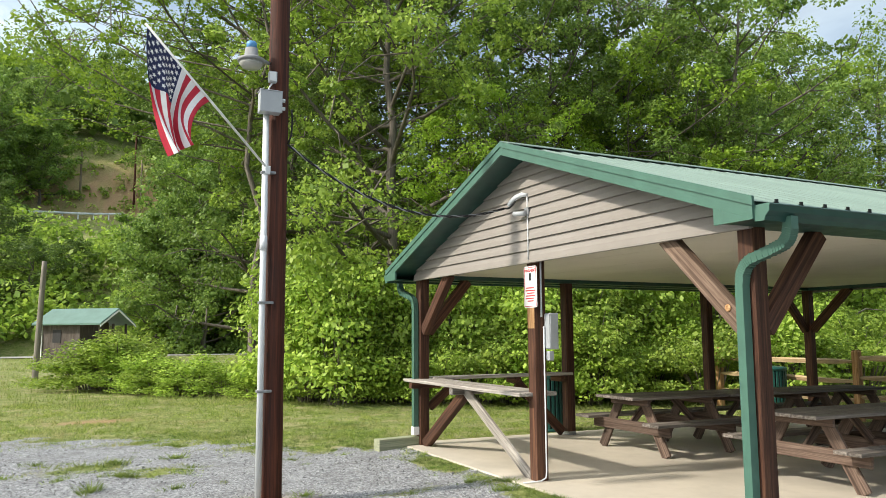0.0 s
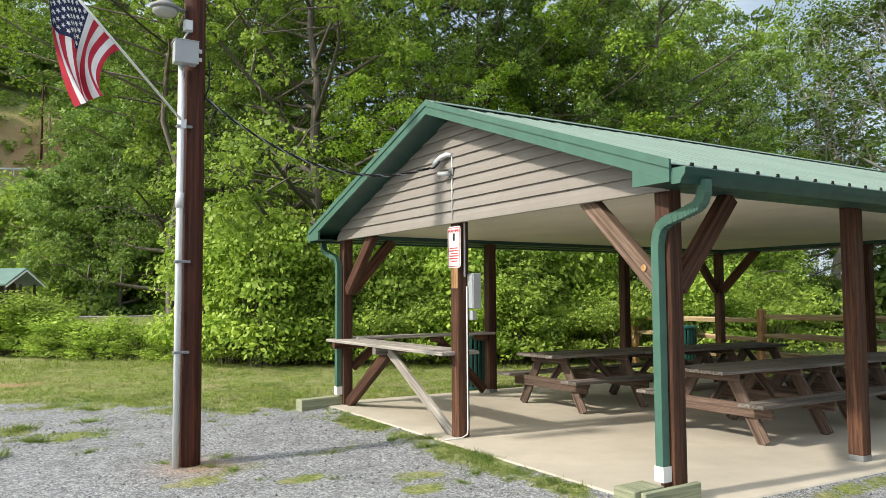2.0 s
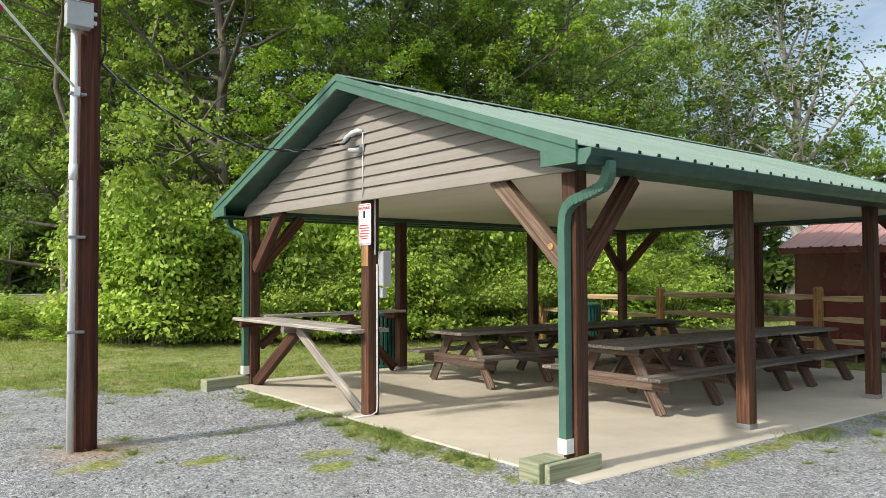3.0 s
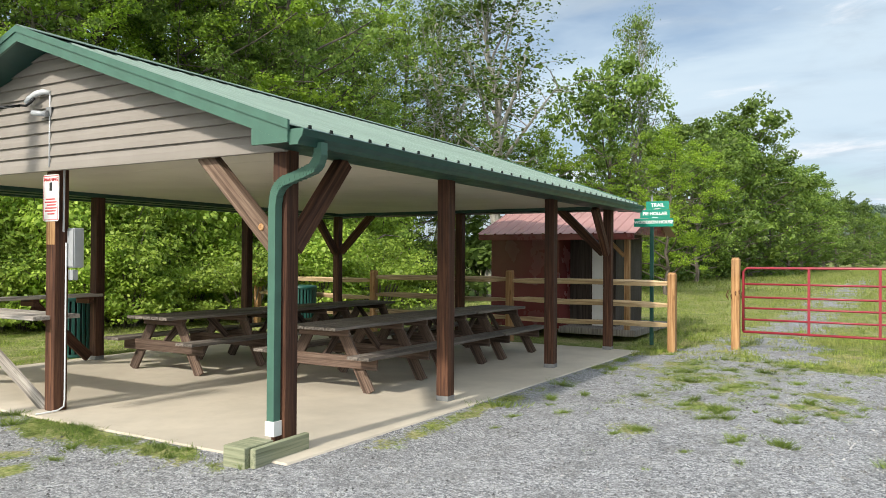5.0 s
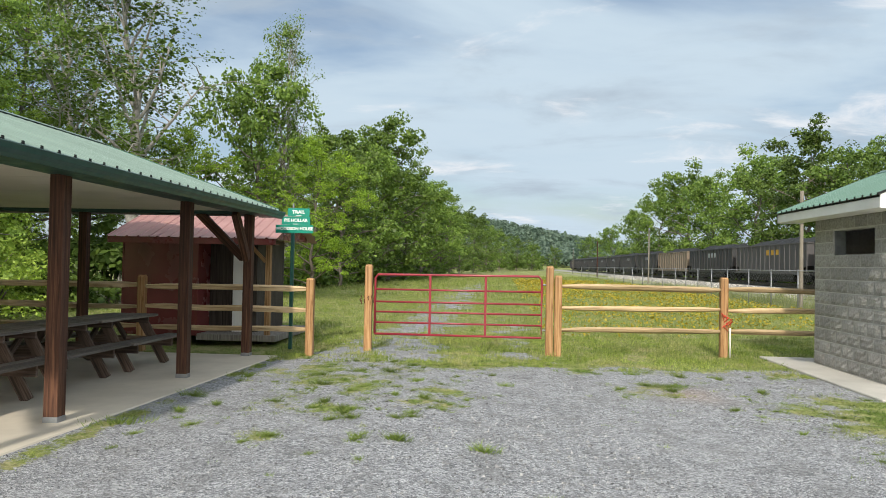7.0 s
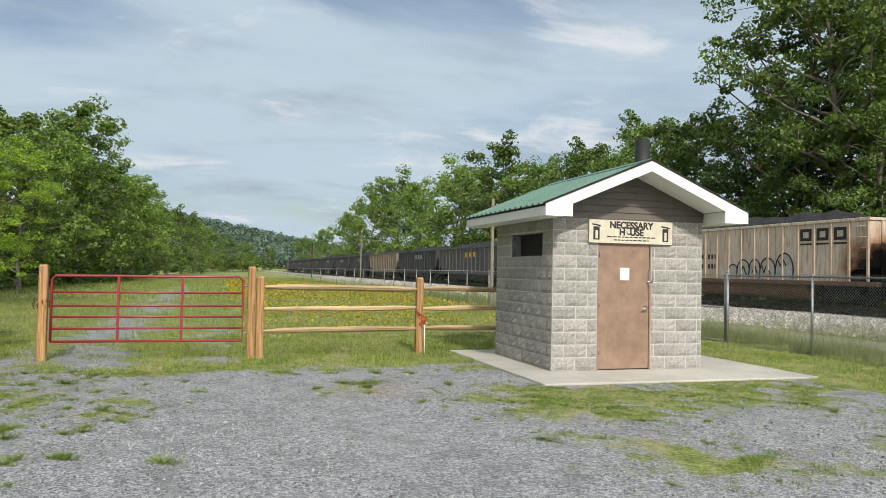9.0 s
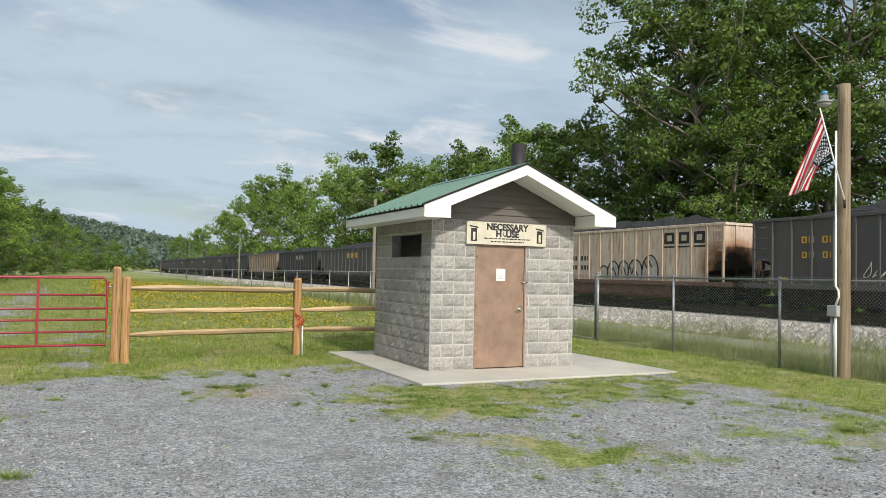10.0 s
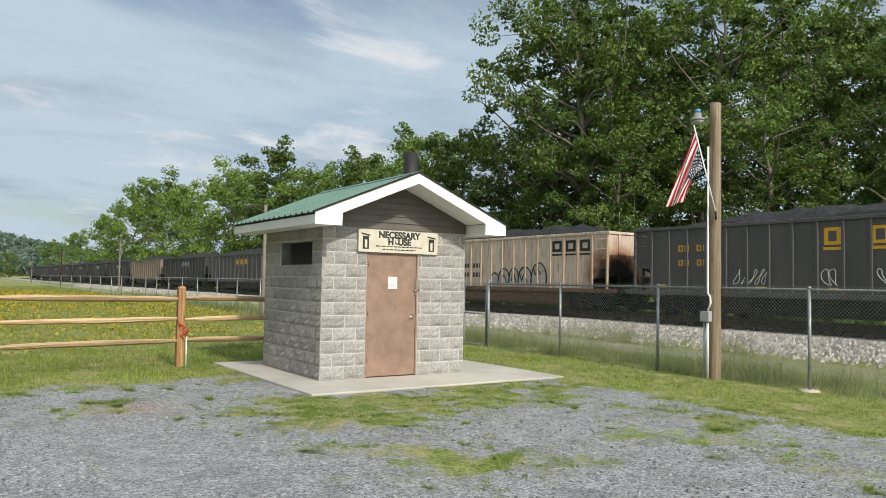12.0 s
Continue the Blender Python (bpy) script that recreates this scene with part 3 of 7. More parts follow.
def grass_at(x, y):
    """How much grass stands on the ground, 0 to 1."""
    x, y = np.asarray(x, float), np.asarray(y, float)
    n = patch(x, y, 1.3) * 0.25 + patch(x + 40, y, 0.42) * 0.4 + patch(x + 4, y - 9, 0.19) * 0.35
    n2 = patch(x - 90, y + 33, 0.8) * 0.6 + patch(x + 7, y - 70, 3.1) * 0.4
    left = step(-1.5, 0.9, y - (6.0 + np.clip(-0.9 - x, 0, 9) * 0.75))
    left = np.maximum(left, step(7.2, 8.5, y) * step(-3.0, -1.5, x))
    end = step(6.3, 8.3, x) * step(-20, -19, y)
    track = np.exp(-((y + 2.0) / 0.75) ** 2) + 0.6 * np.exp(-((y + 4.3) / 0.4) ** 2) * step(25, 12, x)
    end = end * (1 - 0.8 * np.clip(track, 0, 1) * step(75, 40, x) * (0.45 + 0.9 * n2)) * (1 - 0.8 * np.exp(-((y + 1.2) / 0.5) ** 2) * step(11, 8, x))
    side = np.exp(-((y + 1.9) / 1.3) ** 2) * step(1.5, 6.2, x) * 0.52
    south = 0.85 * step(-12.6, -13.6, y) + 0.42 * step(-9.0, -12.0, y) * step(-7, 0, x)
    spot = 0 * x
    for cx, cy, rx, ry, a in PATCHES:
        spot = np.maximum(spot, 0.92 * a * np.exp(-((x - cx) / rx / 1.25) ** 2 - ((y - cy) / ry / 1.25) ** 2))
    bare = np.exp(-((x - 2.4) / 0.7) ** 2 - ((y + 10.6) / 1.0) ** 2) + 0.9 * np.exp(-((x - 3.6) / 0.6) ** 2 - ((y + 12.6) / 0.5) ** 2)
    south = south * (1 - 0.8 * np.clip(bare, 0, 1))
    rim = (0.45 + 0.6 * step(0.35, 0.65, patch(x + 3, y, 0.55))) * np.exp(-((x + 0.46) / 0.24) ** 2) * step(-0.2, 0.6, y) * step(6.0, 4.8, y) + 0.7 * np.exp(-((y + 0.46 - 0.01 * x) / 0.13) ** 2) * step(-0.2, 0.8, x) * step(9, 7.5, x)
    g = np.maximum.reduce([left, end, side, south, spot, rim])
    g = g + (n - 0.5) * 2.5 * np.clip(1.6 * g, 0.10, 1) * (1 - 0.75 * step(0.85, 1, g))
    return np.clip(g, 0, 1)


def soil_at(x, y):
    n = patch(x, y, 0.5)
    s = np.exp(-((x + 4.2) / 0.6) ** 2 - ((y - 11.3) / 0.35) ** 2) + 0.7 * np.exp(-((x + 2.75) / 0.35) ** 2 - ((y - 3.2) / 0.35) ** 2)
    s = s + 0.5 * np.exp(-((x - 5.4) / 0.5) ** 2 - ((y + 6.45) / 0.35) ** 2) + np.exp(-((x - 2) / 22) ** 2 - ((y - 114) / 5) ** 2)
    return np.clip(s * (0.4 + n), 0, 0.9)


def pale_at(x, y):
    road = step(-17.9, -18.4, y) * step(-20.9, -20.3, y) * 0.4 * (0.5 + patch(x, y, 1.5))
    bed = step(-21.2, -21.9, y) * step(-30.5, -29, y)
    return np.clip(np.maximum(road, bed) * step(330, 250, x), 0, 1)


def lines(lo, hi, cell, end, grow=1.22):
    a = list(np.arange(lo, hi + cell / 2, cell))
    s, p = cell, hi
    while p < end:
        s *= grow
        p += s
        a.append(p)
    s, p, b = cell, lo, []
    while p > -end:
        s *= grow
        p -= s
        b.append(p)
    return np.array(b[::-1] + a)


gx, gy = lines(-6, 12, 0.13, 2600), lines(-17, 12, 0.13, 2600)
# keep the far bank and the rail bed well resolved
gy = np.unique(np.concatenate([gy, np.arange(-32, -17, 0.4), np.arange(12, 190, 2.5)]))
gx = np.unique(np.concatenate([gx, np.arange(12, 60, 0.8), np.arange(-40, -6, 1.2)]))
GX, GY = np.meshgrid(gx, gy, indexing="ij")
gv = np.stack([GX, GY, height(GX, GY)], -1).reshape(-1, 3)
ni, nj = len(gx), len(gy)
ii = (np.arange(ni - 1)[:, None] * nj + np.arange(nj - 1)[None]).ravel()
me = bpy.data.meshes.new("ground")
me.from_pydata(gv.tolist(), [], np.stack([ii, ii + nj, ii + nj + 1, ii + 1], 1).tolist())
ca = me.color_attributes.new("cover", "FLOAT_COLOR", "POINT")
ca.data.foreach_set("color", np.stack([grass_at(gv[:, 0], gv[:, 1]), soil_at(gv[:, 0], gv[:, 1]), pale_at(gv[:, 0], gv[:, 1]), np.ones(len(gv))], 1).ravel())
me.materials.append(GROUND)
me.polygons.foreach_set("use_smooth", np.ones(len(me.polygons), dtype=bool))
tagged(new("ground", me), "grey gravel lot running into patchy grass and meadow", "ground", kind="structure")

# far road below the wooded hill
bm = bmesh.new()
for a, b in zip(range(-60, 40, 4), range(-56, 44, 4)):
    bm.faces.new([bm.verts.new(p) for p in ((a, 56.0, 0.0), (b, 56.0, 0.0), (b, 60.0, 0.01), (a, 60.0, 0.01))])
tagged(new("road", mesh_of(bm, ROAD_CONC)), "pale narrow road in front of the hill", "road", kind="structure")

# ---------------------------------------------------------------- picnic pavilion
PX, PY = (0.0, 2.487, 5.449, 8.058), (0.0, 5.778)          # post centres
MIDY, BEAM = 2.87, 2.30
PAV = pose(0.016, 0.027, 0, 0, 0, 1.16)
FALL = -0.0091                    # the slab falls toward its far end


def on_slab(ob):
    """Moves a thing built in the pavilion's own plan to its place."""
    ob.matrix_world = PAV @ ob.matrix_world
    return ob


bm = prism([(-0.27, -0.27), (8.2, -0.50), (8.2, 6.12), (-0.27, 6.05)], "z", -0.16, 0.0)
bmesh.ops.bevel(bm, geom=[e for e in bm.edges], offset=0.012, segments=1, affect="EDGES")
for v in bm.verts:
    v.co.z += FALL * v.co.x
tagged(on_slab(new("pavement", mesh_of(bm, SLAB))), "worn pale concrete slab under the pavilion", "pavement", kind="structure")

pav = on_slab(thing("picnic_pavilion", (0, 0, 0), "open timber picnic pavilion with green metal roof and taupe gable", "pavilion"))
POST_W = 0.14
for i, x in enumerate(PX):
    for y in PY:
        p = stick("post", (x, y, FALL * x), (x, y, BEAM), POST_W, POST_W, POST, pav)
        if i:
            part("post_base", block(-0.073, 0.073, -0.073, 0.073, 0.001, 0.055, 0.003), GALV, p, "grey metal post foot")
stick("post", (0, MIDY, 0), (0, MIDY, BEAM), POST_W, POST_W, POST, pav)
stick("post", (PX[3], MIDY, FALL * PX[3]), (PX[3], MIDY, BEAM), POST_W, POST_W, POST, pav)
part("bare_patch", block(-0.0715, -0.070, MIDY - 0.066, MIDY + 0.066, 1.58, 1.80), CEDAR, pav, "bare sawn wood where an old sign hung")
# knee braces at the corners, both ways
for x, sx in ((PX[0], 1), (PX[3], -1)):
    for y, sy in ((PY[0], 1), (PY[1], -1)):
        weather = TANWOOD if (x, y) == (PX[0], PY[0]) else POST
        stick("brace", (x, y + sy * 0.08, 1.56), (x, y + sy * 0.87, BEAM + 0.02), 0.14, 0.10, weather, pav, face=(1, 0, 0))
        stick("brace", (x + sx * 0.08, y, 1.55), (x + sx * 0.72, y, BEAM - 0.01), 0.14, 0.10, POST, pav, face=(0, 1, 0))
kn = Matrix.Translation((-0.0545, 0.20, 1.71)) @ Matrix.Rotation(radians(-90), 4, "Y")
part("knot", lathe([(0.030, 0.0), (0.028, 0.004), (0.012, 0.006), (0.004, 0.003)], 12), CEDAR, pav, "bare orange knot in a brace", kn)
# eave beams, ceiling
for y in PY:
    part("beam", block(-0.07, PX[3] + 0.07, y - 0.09, y + 0.09, BEAM, BEAM + 0.17, 0.005), GREEN_SHADED, pav, "green clad eave beam, shade put into its colour")
part("beam", block(PX[3] - 0.09, PX[3] + 0.09, PY[0] + 0.09, PY[1] - 0.09, BEAM, BEAM + 0.17, 0.005), GREEN_SHADED, pav, "green clad beam, shade put into its colour")
n = 10
for k in range(n):
    a, b = -0.05 + k * 8.05 / n, -0.05 + (k + 1) * 8.05 / n
    part("ceiling_panel", block(a + 0.002, b - 0.002, PY[0] + 0.09, PY[1] - 0.09, BEAM + 0.055, BEAM + 0.075, 0.003), SOFFIT, pav)
# roof
RIDGE, EAVE_Y, RX0, RX1 = 3.535, -0.385, -0.42, 8.44
SLOPE = (RIDGE - 2.395) / (MIDY - EAVE_Y)
EAVE_Y2 = 2 * MIDY - EAVE_Y


def roof_z(y):
    return RIDGE - SLOPE * abs(y - MIDY)


def ribbed_sheet(x0, x1, y0, y1, zf, pitch, rib_h=0.014, thick=0.004):
    """Metal roof sheet from the eave y0 to the ridge y1 with raised ribs along the fall."""
    bm = bmesh.new()
    prof, x = [], x0
    while x < x1 - 1e-6:
        w = min(pitch, x1 - x)
        prof += [(x, 0), (x + w * 0.72, 0), (x + w * 0.80, rib_h), (x + w * 0.92, rib_h)]
        x += w
    prof.append((x1, 0))
    rows = []
    for dz in (0, -thick):
        for y in (y0, y1):
            rows.append([bm.verts.new((px_, y, zf(y) + h + dz)) for px_, h in prof])
    a, b, c, d = rows
    for k in range(len(prof) - 1):
        bm.faces.new((a[k], a[k + 1], b[k + 1], b[k]))
        bm.faces.new((c[k + 1], c[k], d[k], d[k + 1]))
        bm.faces.new((a[k + 1], a[k], c[k], c[k + 1]))
    bmesh.ops.recalc_face_normals(bm, faces=bm.faces)
    return bm


n = 9
w = (RX1 - RX0) / n
for k in range(n):
    for ye in (EAVE_Y, EAVE_Y2):
        part("roof_sheet", ribbed_sheet(RX0 + k * w, RX0 + (k + 1) * w, ye + (0.02 if ye > 1 else -0.02), MIDY, lambda y: roof_z(y) + 0.012, w / 4), ROOF_GREEN, pav)
for ye, s in ((EAVE_Y, -1), (EAVE_Y2, 1)):
    for k in range(4 * n):
        x = RX0 + (k + 0.86) * w / 4
        part("closure", block(x - 0.015, x + 0.015, ye + s * 0.018, ye + s * 0.026, roof_z(ye) + 0.004, roof_z(ye) + 0.030), CLOSURE, pav)
part("ridge_cap", prism([(MIDY - 0.16, roof_z(MIDY - 0.16) + 0.040), (MIDY, RIDGE + 0.045), (MIDY + 0.16, roof_z(MIDY + 0.16) + 0.040), (MIDY + 0.16, roof_z(MIDY + 0.16) + 0.046), (MIDY, RIDGE + 0.053), (MIDY - 0.16, roof_z(MIDY - 0.16) + 0.046)], "x", RX0, RX1), ROOF_GREEN, pav)
# roof deck under the sheets
for ye in (EAVE_Y, EAVE_Y2):
    part("roof_deck", prism([(ye, roof_z(ye) + 0.005), (MIDY, RIDGE + 0.005), (MIDY, RIDGE - 0.02), (ye, roof_z(ye) - 0.02)], "x", RX0 + 0.03, RX1 - 0.03), GREEN_SHADED, pav)
# rake trim, rake soffit, corner returns
for x0, x1, out in ((RX0, RX0 + 0.022, -1), (RX1 - 0.022, RX1, 1)):
    for ye, s in ((EAVE_Y, 1), (EAVE_Y2, -1)):
        xa, xb = (x0, x1)
        part("rake_board", prism([(ye, roof_z(ye) + 0.0), (MIDY, RIDGE + 0.0), (MIDY, RIDGE - 0.105), (ye, roof_z(ye) - 0.115)], "x", xa, xb), GREEN, pav)
        xc = x0 - 0.012 if out < 0 else x1 - 0.010
        part("rake_flashing", prism([(ye - s * 0.01, roof_z(ye) + 0.040), (MIDY, RIDGE + 0.040), (MIDY, RIDGE - 0.02), (ye - s * 0.01, roof_z(ye) - 0.025)], "x", xc, xc + 0.022), GREEN, pav)
        a, b = (x1, -0.08) if out < 0 else (PX[3] + 0.08, x0)
        part("rake_soffit", prism([(ye, roof_z(ye) - 0.085), (MIDY, RIDGE - 0.085), (MIDY, RIDGE - 0.097), (ye, roof_z(ye) - 0.097)], "x", a, b), GREEN_SHADED, pav)
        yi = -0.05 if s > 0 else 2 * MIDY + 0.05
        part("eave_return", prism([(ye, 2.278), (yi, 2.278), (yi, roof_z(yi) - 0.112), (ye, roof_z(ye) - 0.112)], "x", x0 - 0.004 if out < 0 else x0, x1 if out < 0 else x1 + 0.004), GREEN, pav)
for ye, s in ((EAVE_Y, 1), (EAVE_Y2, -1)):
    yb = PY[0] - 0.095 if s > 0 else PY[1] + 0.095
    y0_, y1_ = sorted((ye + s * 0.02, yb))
    part("eave_soffit", block(RX0 + 0.03, RX1 - 0.03, y0_, y1_, 2.285, 2.297), GREEN_SHADED, pav)
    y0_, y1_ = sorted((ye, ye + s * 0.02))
    part("fascia", block(RX0 + 0.025, RX1 - 0.025, y0_, y1_, 2.27, roof_z(ye) - 0.002, 0.003), GREEN_SHADED, pav)
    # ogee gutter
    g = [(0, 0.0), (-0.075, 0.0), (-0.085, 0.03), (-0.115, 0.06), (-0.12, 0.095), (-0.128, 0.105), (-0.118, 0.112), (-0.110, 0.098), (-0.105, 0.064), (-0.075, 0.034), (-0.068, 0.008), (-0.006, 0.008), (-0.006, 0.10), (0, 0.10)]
    part("gutter", prism([(ye + s * px_, 2.262 + pz_) for px_, pz_ in g], "x", RX0 + 0.03, RX1), GREEN_SHADED, pav)
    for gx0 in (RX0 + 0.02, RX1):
        part("gutter_end", prism([(ye + s * px_, 2.262 + pz_) for px_, pz_ in g[:7]] + [(ye, 2.372)], "x", gx0, gx0 + 0.008), GREEN if gx0 < 0 else GREEN_SHADED, pav)
# lapped gable boards
lap, bottom = 0.115, 2.30
for xg, s in ((-0.075, -1), (PX[3] + 0.075, 1)):
    k = 0
    while bottom + k * lap < RIDGE - 0.14:
        z0, z1 = bottom + k * lap, min(bottom + (k + 1) * lap + 0.012, RIDGE - 0.11)

        def half(z):
            return min(MIDY + 0.10, (RIDGE - 0.10 - z) / SLOPE)
        h0, h1 = half(z0), half(z1)
        bm = bmesh.new()
        ring = []
        for off, z, h in ((0.036, z0, h0), (0.030, z0 + 0.05, half(z0 + 0.05)), (0.006, z1, h1), (0.0, z1, h1), (0.0, z0, h0)):
            ring.append([bm.verts.new((xg + s * off, MIDY - h, z)), bm.verts.new((xg + s * off, MIDY + h, z))])
        for i in range(5):
            u, v = ring[i], ring[(i + 1) % 5]
            bm.faces.new((u[0], u[1], v[1], v[0]))
        bm.faces.new([r[0] for r in ring])
        bm.faces.new([r[1] for r in ring])
        bmesh.ops.recalc_face_normals(bm, faces=bm.faces)
        part("siding_board", bm, SIDING, pav)
        k += 1
    part("gable_sill", block(min(xg, xg + s * 0.045), max(xg, xg + s * 0.045), -0.09, 2 * MIDY + 0.09, bottom - 0.025, bottom - 0.001, 0.002), SIDING, pav)
    part("gable_beam", block(min(xg, xg - s * 0.13), max(xg, xg - s * 0.13), PY[0] - 0.06, PY[1] + 0.06, BEAM, BEAM + 0.16, 0.003), SIDING if s < 0 else GREEN_SHADED, pav)

# rain pipes with white boots
for ye, s, py in ((EAVE_Y, 1, PY[0]), (EAVE_Y2, -1, PY[1])):
    top = ye - s * 0.085
    bend = [(-0.165, top, 2.30), (-0.165, top, 2.22), (-0.16, top + s * 0.02, 2.165), (-0.155, top + s * 0.06, 2.125), (-0.145, top + s * 0.16, 2.095), (-0.13, py - s * 0.11, 2.045), (-0.12, py - s * 0.045, 2.005), (-0.118, py - s * 0.012, 1.945), (-0.118, py, 1.86)]
    pipe = part("rain_pipe", tube(bend + [(-0.118, py, 0.24)], 0.050, 4, math.pi / 4), GREEN, pav, "green square corrugated rain pipe")
    for q in range(26):
        f = 1.0 + q * 0.26
        a, b = Vector(bend[int(f)]), Vector(bend[int(f) + 1])
        c = a.lerp(b, f % 1)
        d = (b - a).normalized() * 0.004
        part("pipe_ring", tube([c - d, c + d], 0.0535, 4, math.pi / 4), GREEN, pipe)
    part("pipe_boot", tube([(-0.118, py, 0.25), (-0.118, py, 0.14)], 0.062, 4, math.pi / 4), WHITE, pipe, "white plastic pipe boot")


def timber_kerb(x, y, turn, n, w_, h_, label):
    t = on_slab(thing("timber_block", (x, y, -0.045), label, "timber block", turn=turn))
    stick("timber", (-n / 2, 0, h_ / 2), (n / 2, 0, h_ / 2), h_, w_, TREATED, t, face=(0, 1, 0))
    return t


timber_kerb(-0.14, -0.098, 1, 0.60, 0.05, 0.165, "treated timber plank on edge against a corner post")
timber_kerb(-0.335, 0.035, 90, 0.21, 0.30, 0.175, "short thick treated timber block beside the slab corner")
timber_kerb(-0.37, 5.80, 7, 0.66, 0.16, 0.16, "weathered treated timber block beside the slab corner")

# serving shelves between the posts
shelf = on_slab(thing("serving_shelf", (0, 0, 0), "silvered plank shelf on crossed timber braces", "shelf"))
stick("plank", (-0.12, 5.92, 0.885), (-0.12, 2.86, 0.885), 0.24, 0.04, GREYWOOD, shelf)
stick("plank", (0.13, 5.86, 0.885), (0.13, 2.86, 0.885), 0.22, 0.04, GREYWOOD, shelf)
stick("brace", (0.0, 5.68, 0.01), (0.0, 4.50, 0.79), 0.14, 0.09, POST, shelf, face=(1, 0, 0))
stick("brace", (-0.03, 2.98, 0.01), (-0.03, 4.46, 0.83), 0.12, 0.04, GREYWOOD, shelf, face=(1, 0, 0))
stick("cleat", (-0.22, 5.72, 0.82), (0.23, 5.72, 0.82), 0.09, 0.09, POST, shelf)
stick("cleat", (-0.22, 4.48, 0.82), (0.23, 4.48, 0.82), 0.09, 0.09, GREYWOOD, shelf)
stick("cleat", (0.08, 3.12, 0.82), (0.23, 3.12, 0.82), 0.09, 0.12, GREYWOOD, shelf)
shelf = on_slab(thing("serving_shelf", (0, PY[1], 0), "silvered plank shelf between two posts", "shelf"))
stick("plank", (0.12, 0.02, 0.905), (2.50, 0.02, 0.905), 0.28, 0.04, GREYWOOD, shelf)
stick("brace", (2.36, 0, 0.02), (1.55, 0, 0.80), 0.14, 0.05, POST, shelf, face=(0, 1, 0))
stick("brace", (0.10, 0, 0.50), (0.55, 0, 0.86), 0.12, 0.05, POST, shelf, face=(0, 1, 0))
stick("cleat", (1.5, -0.13, 0.84), (1.5, 0.15, 0.84), 0.09, 0.09, POST, shelf)
stick("cleat", (2.30, -0.13, 0.84), (2.30, 0.15, 0.84), 0.09, 0.09, POST, shelf)

# warning sign, meter box and cable gear on the middle post
sg = on_slab(thing("warning_sign", (-0.074, MIDY - 0.01, 1.80), "white metal warning sign with red border and lettering", "sign"))


def rounded_plate(w_, h_, r, d):
    p = []
    for cx, cy, a0 in ((w_ / 2 - r, h_ - r, 0), (-w_ / 2 + r, h_ - r, 90), (-w_ / 2 + r, r, 180), (w_ / 2 - r, r, 270)):
        p += [(cx + r * math.cos(radians(a0 + a)), cy + r * math.sin(radians(a0 + a))) for a in (0, 30, 60, 90)]
    return prism(p, "x", 0, d)


part("plate", rounded_plate(0.25, 0.445, 0.03, -0.003), WHITE, sg)
bm = bmesh.new()
for a, b, c, d in ((-0.114, 0.114, 0.427, 0.433), (-0.114, 0.114, 0.012, 0.018), (-0.114, -0.108, 0.018, 0.427), (0.108, 0.114, 0.018, 0.427)):
    cuboid(bm, -0.006, -0.0035, a, b, c, d)
part("border", bm, RED_INK, sg)
words("lettering", "WARNING", 0.045, RED_INK, sg, Matrix.Translation((-0.005, 0, 0.395)) @ pose(0, 0, 0, 90, 0, -90))
bm = bmesh.new()
for k, (a, b) in enumerate(((-0.07, 0.08), (-0.09, 0.09), (-0.08, 0.06), (-0.09, 0.085), (-0.075, 0.09), (-0.06, 0.05))):
    cuboid(bm, -0.006, -0.0035, a, b, 0.205 - k * 0.028, 0.217 - k * 0.028)
part("small_print", bm, RED_INK, sg)
part("pictogram", block(-0.006, -0.0035, -0.018, 0.022, 0.29, 0.37, 0.001), BLACK, sg)

mb = on_slab(thing("meter_box", (0, MIDY - 0.075, 1.30), "grey metal electrical box with conduit on a post", "electrical box"))
part("body", block(0.055, 0.16, -0.10, 0, 0.06, 0.44, 0.006), BOXGREY, mb)
part("door", block(0.047, 0.054, -0.096, -0.005, 0.07, 0.43, 0.002), BOXGREY, mb)
part("junction_box", block(0.06, 0.12, -0.07, 0, -0.06, 0.04, 0.005), BOXGREY, mb)
part("conduit", tube([(0.03, -0.016, 0.30), (0.03, -0.016, -1.2), (0.02, -0.02, -1.26), (-0.06, -0.04, -1.285), (-0.26, -0.02, -1.288)], 0.008, 8), PVC, mb)
part("conduit", tube([(0.0, -0.02, 0.4), (0.0, -0.02, 0.99)], 0.010, 6), PVC, mb)
cam_ob = on_slab(thing("security_light", (-0.11, MIDY - 0.02, 2.84), "small grey camera-like fixture on the gable boards", "camera fixture"))
part("bracket", tube([(0.0, 0, 0), (-0.04, 0, -0.01), (-0.06, 0.03, -0.02)], 0.012), GALV, cam_ob)
part("body", tube([(-0.04, -0.02, -0.035), (-0.09, 0.12, -0.02)], 0.026, 12), BOXGREY, cam_ob)
part("base", block(-0.012, 0.004, -0.04, 0.04, -0.05, 0.04, 0.004), GALV, cam_ob)
wh = on_slab(thing("weatherhead", (-0.11, MIDY + 0.09, 2.97), "pale curved conduit hood where the cable meets the gable", "weatherhead"))
part("hood", tube([(0.0, -0.125, 0.045), (-0.03, -0.06, 0.055), (-0.05, 0.02, 0.04), (-0.07, 0.09, 0.0), (-0.08, 0.125, -0.045)], [0.018, 0.026, 0.028, 0.028, 0.027], 10), PVC, wh)
part("riser", tube([(0.0, -0.12, 0.06), (0.0, -0.12, -0.66)], 0.008, 8), PVC, wh)

# ---------------------------------------------------------------- picnic tables


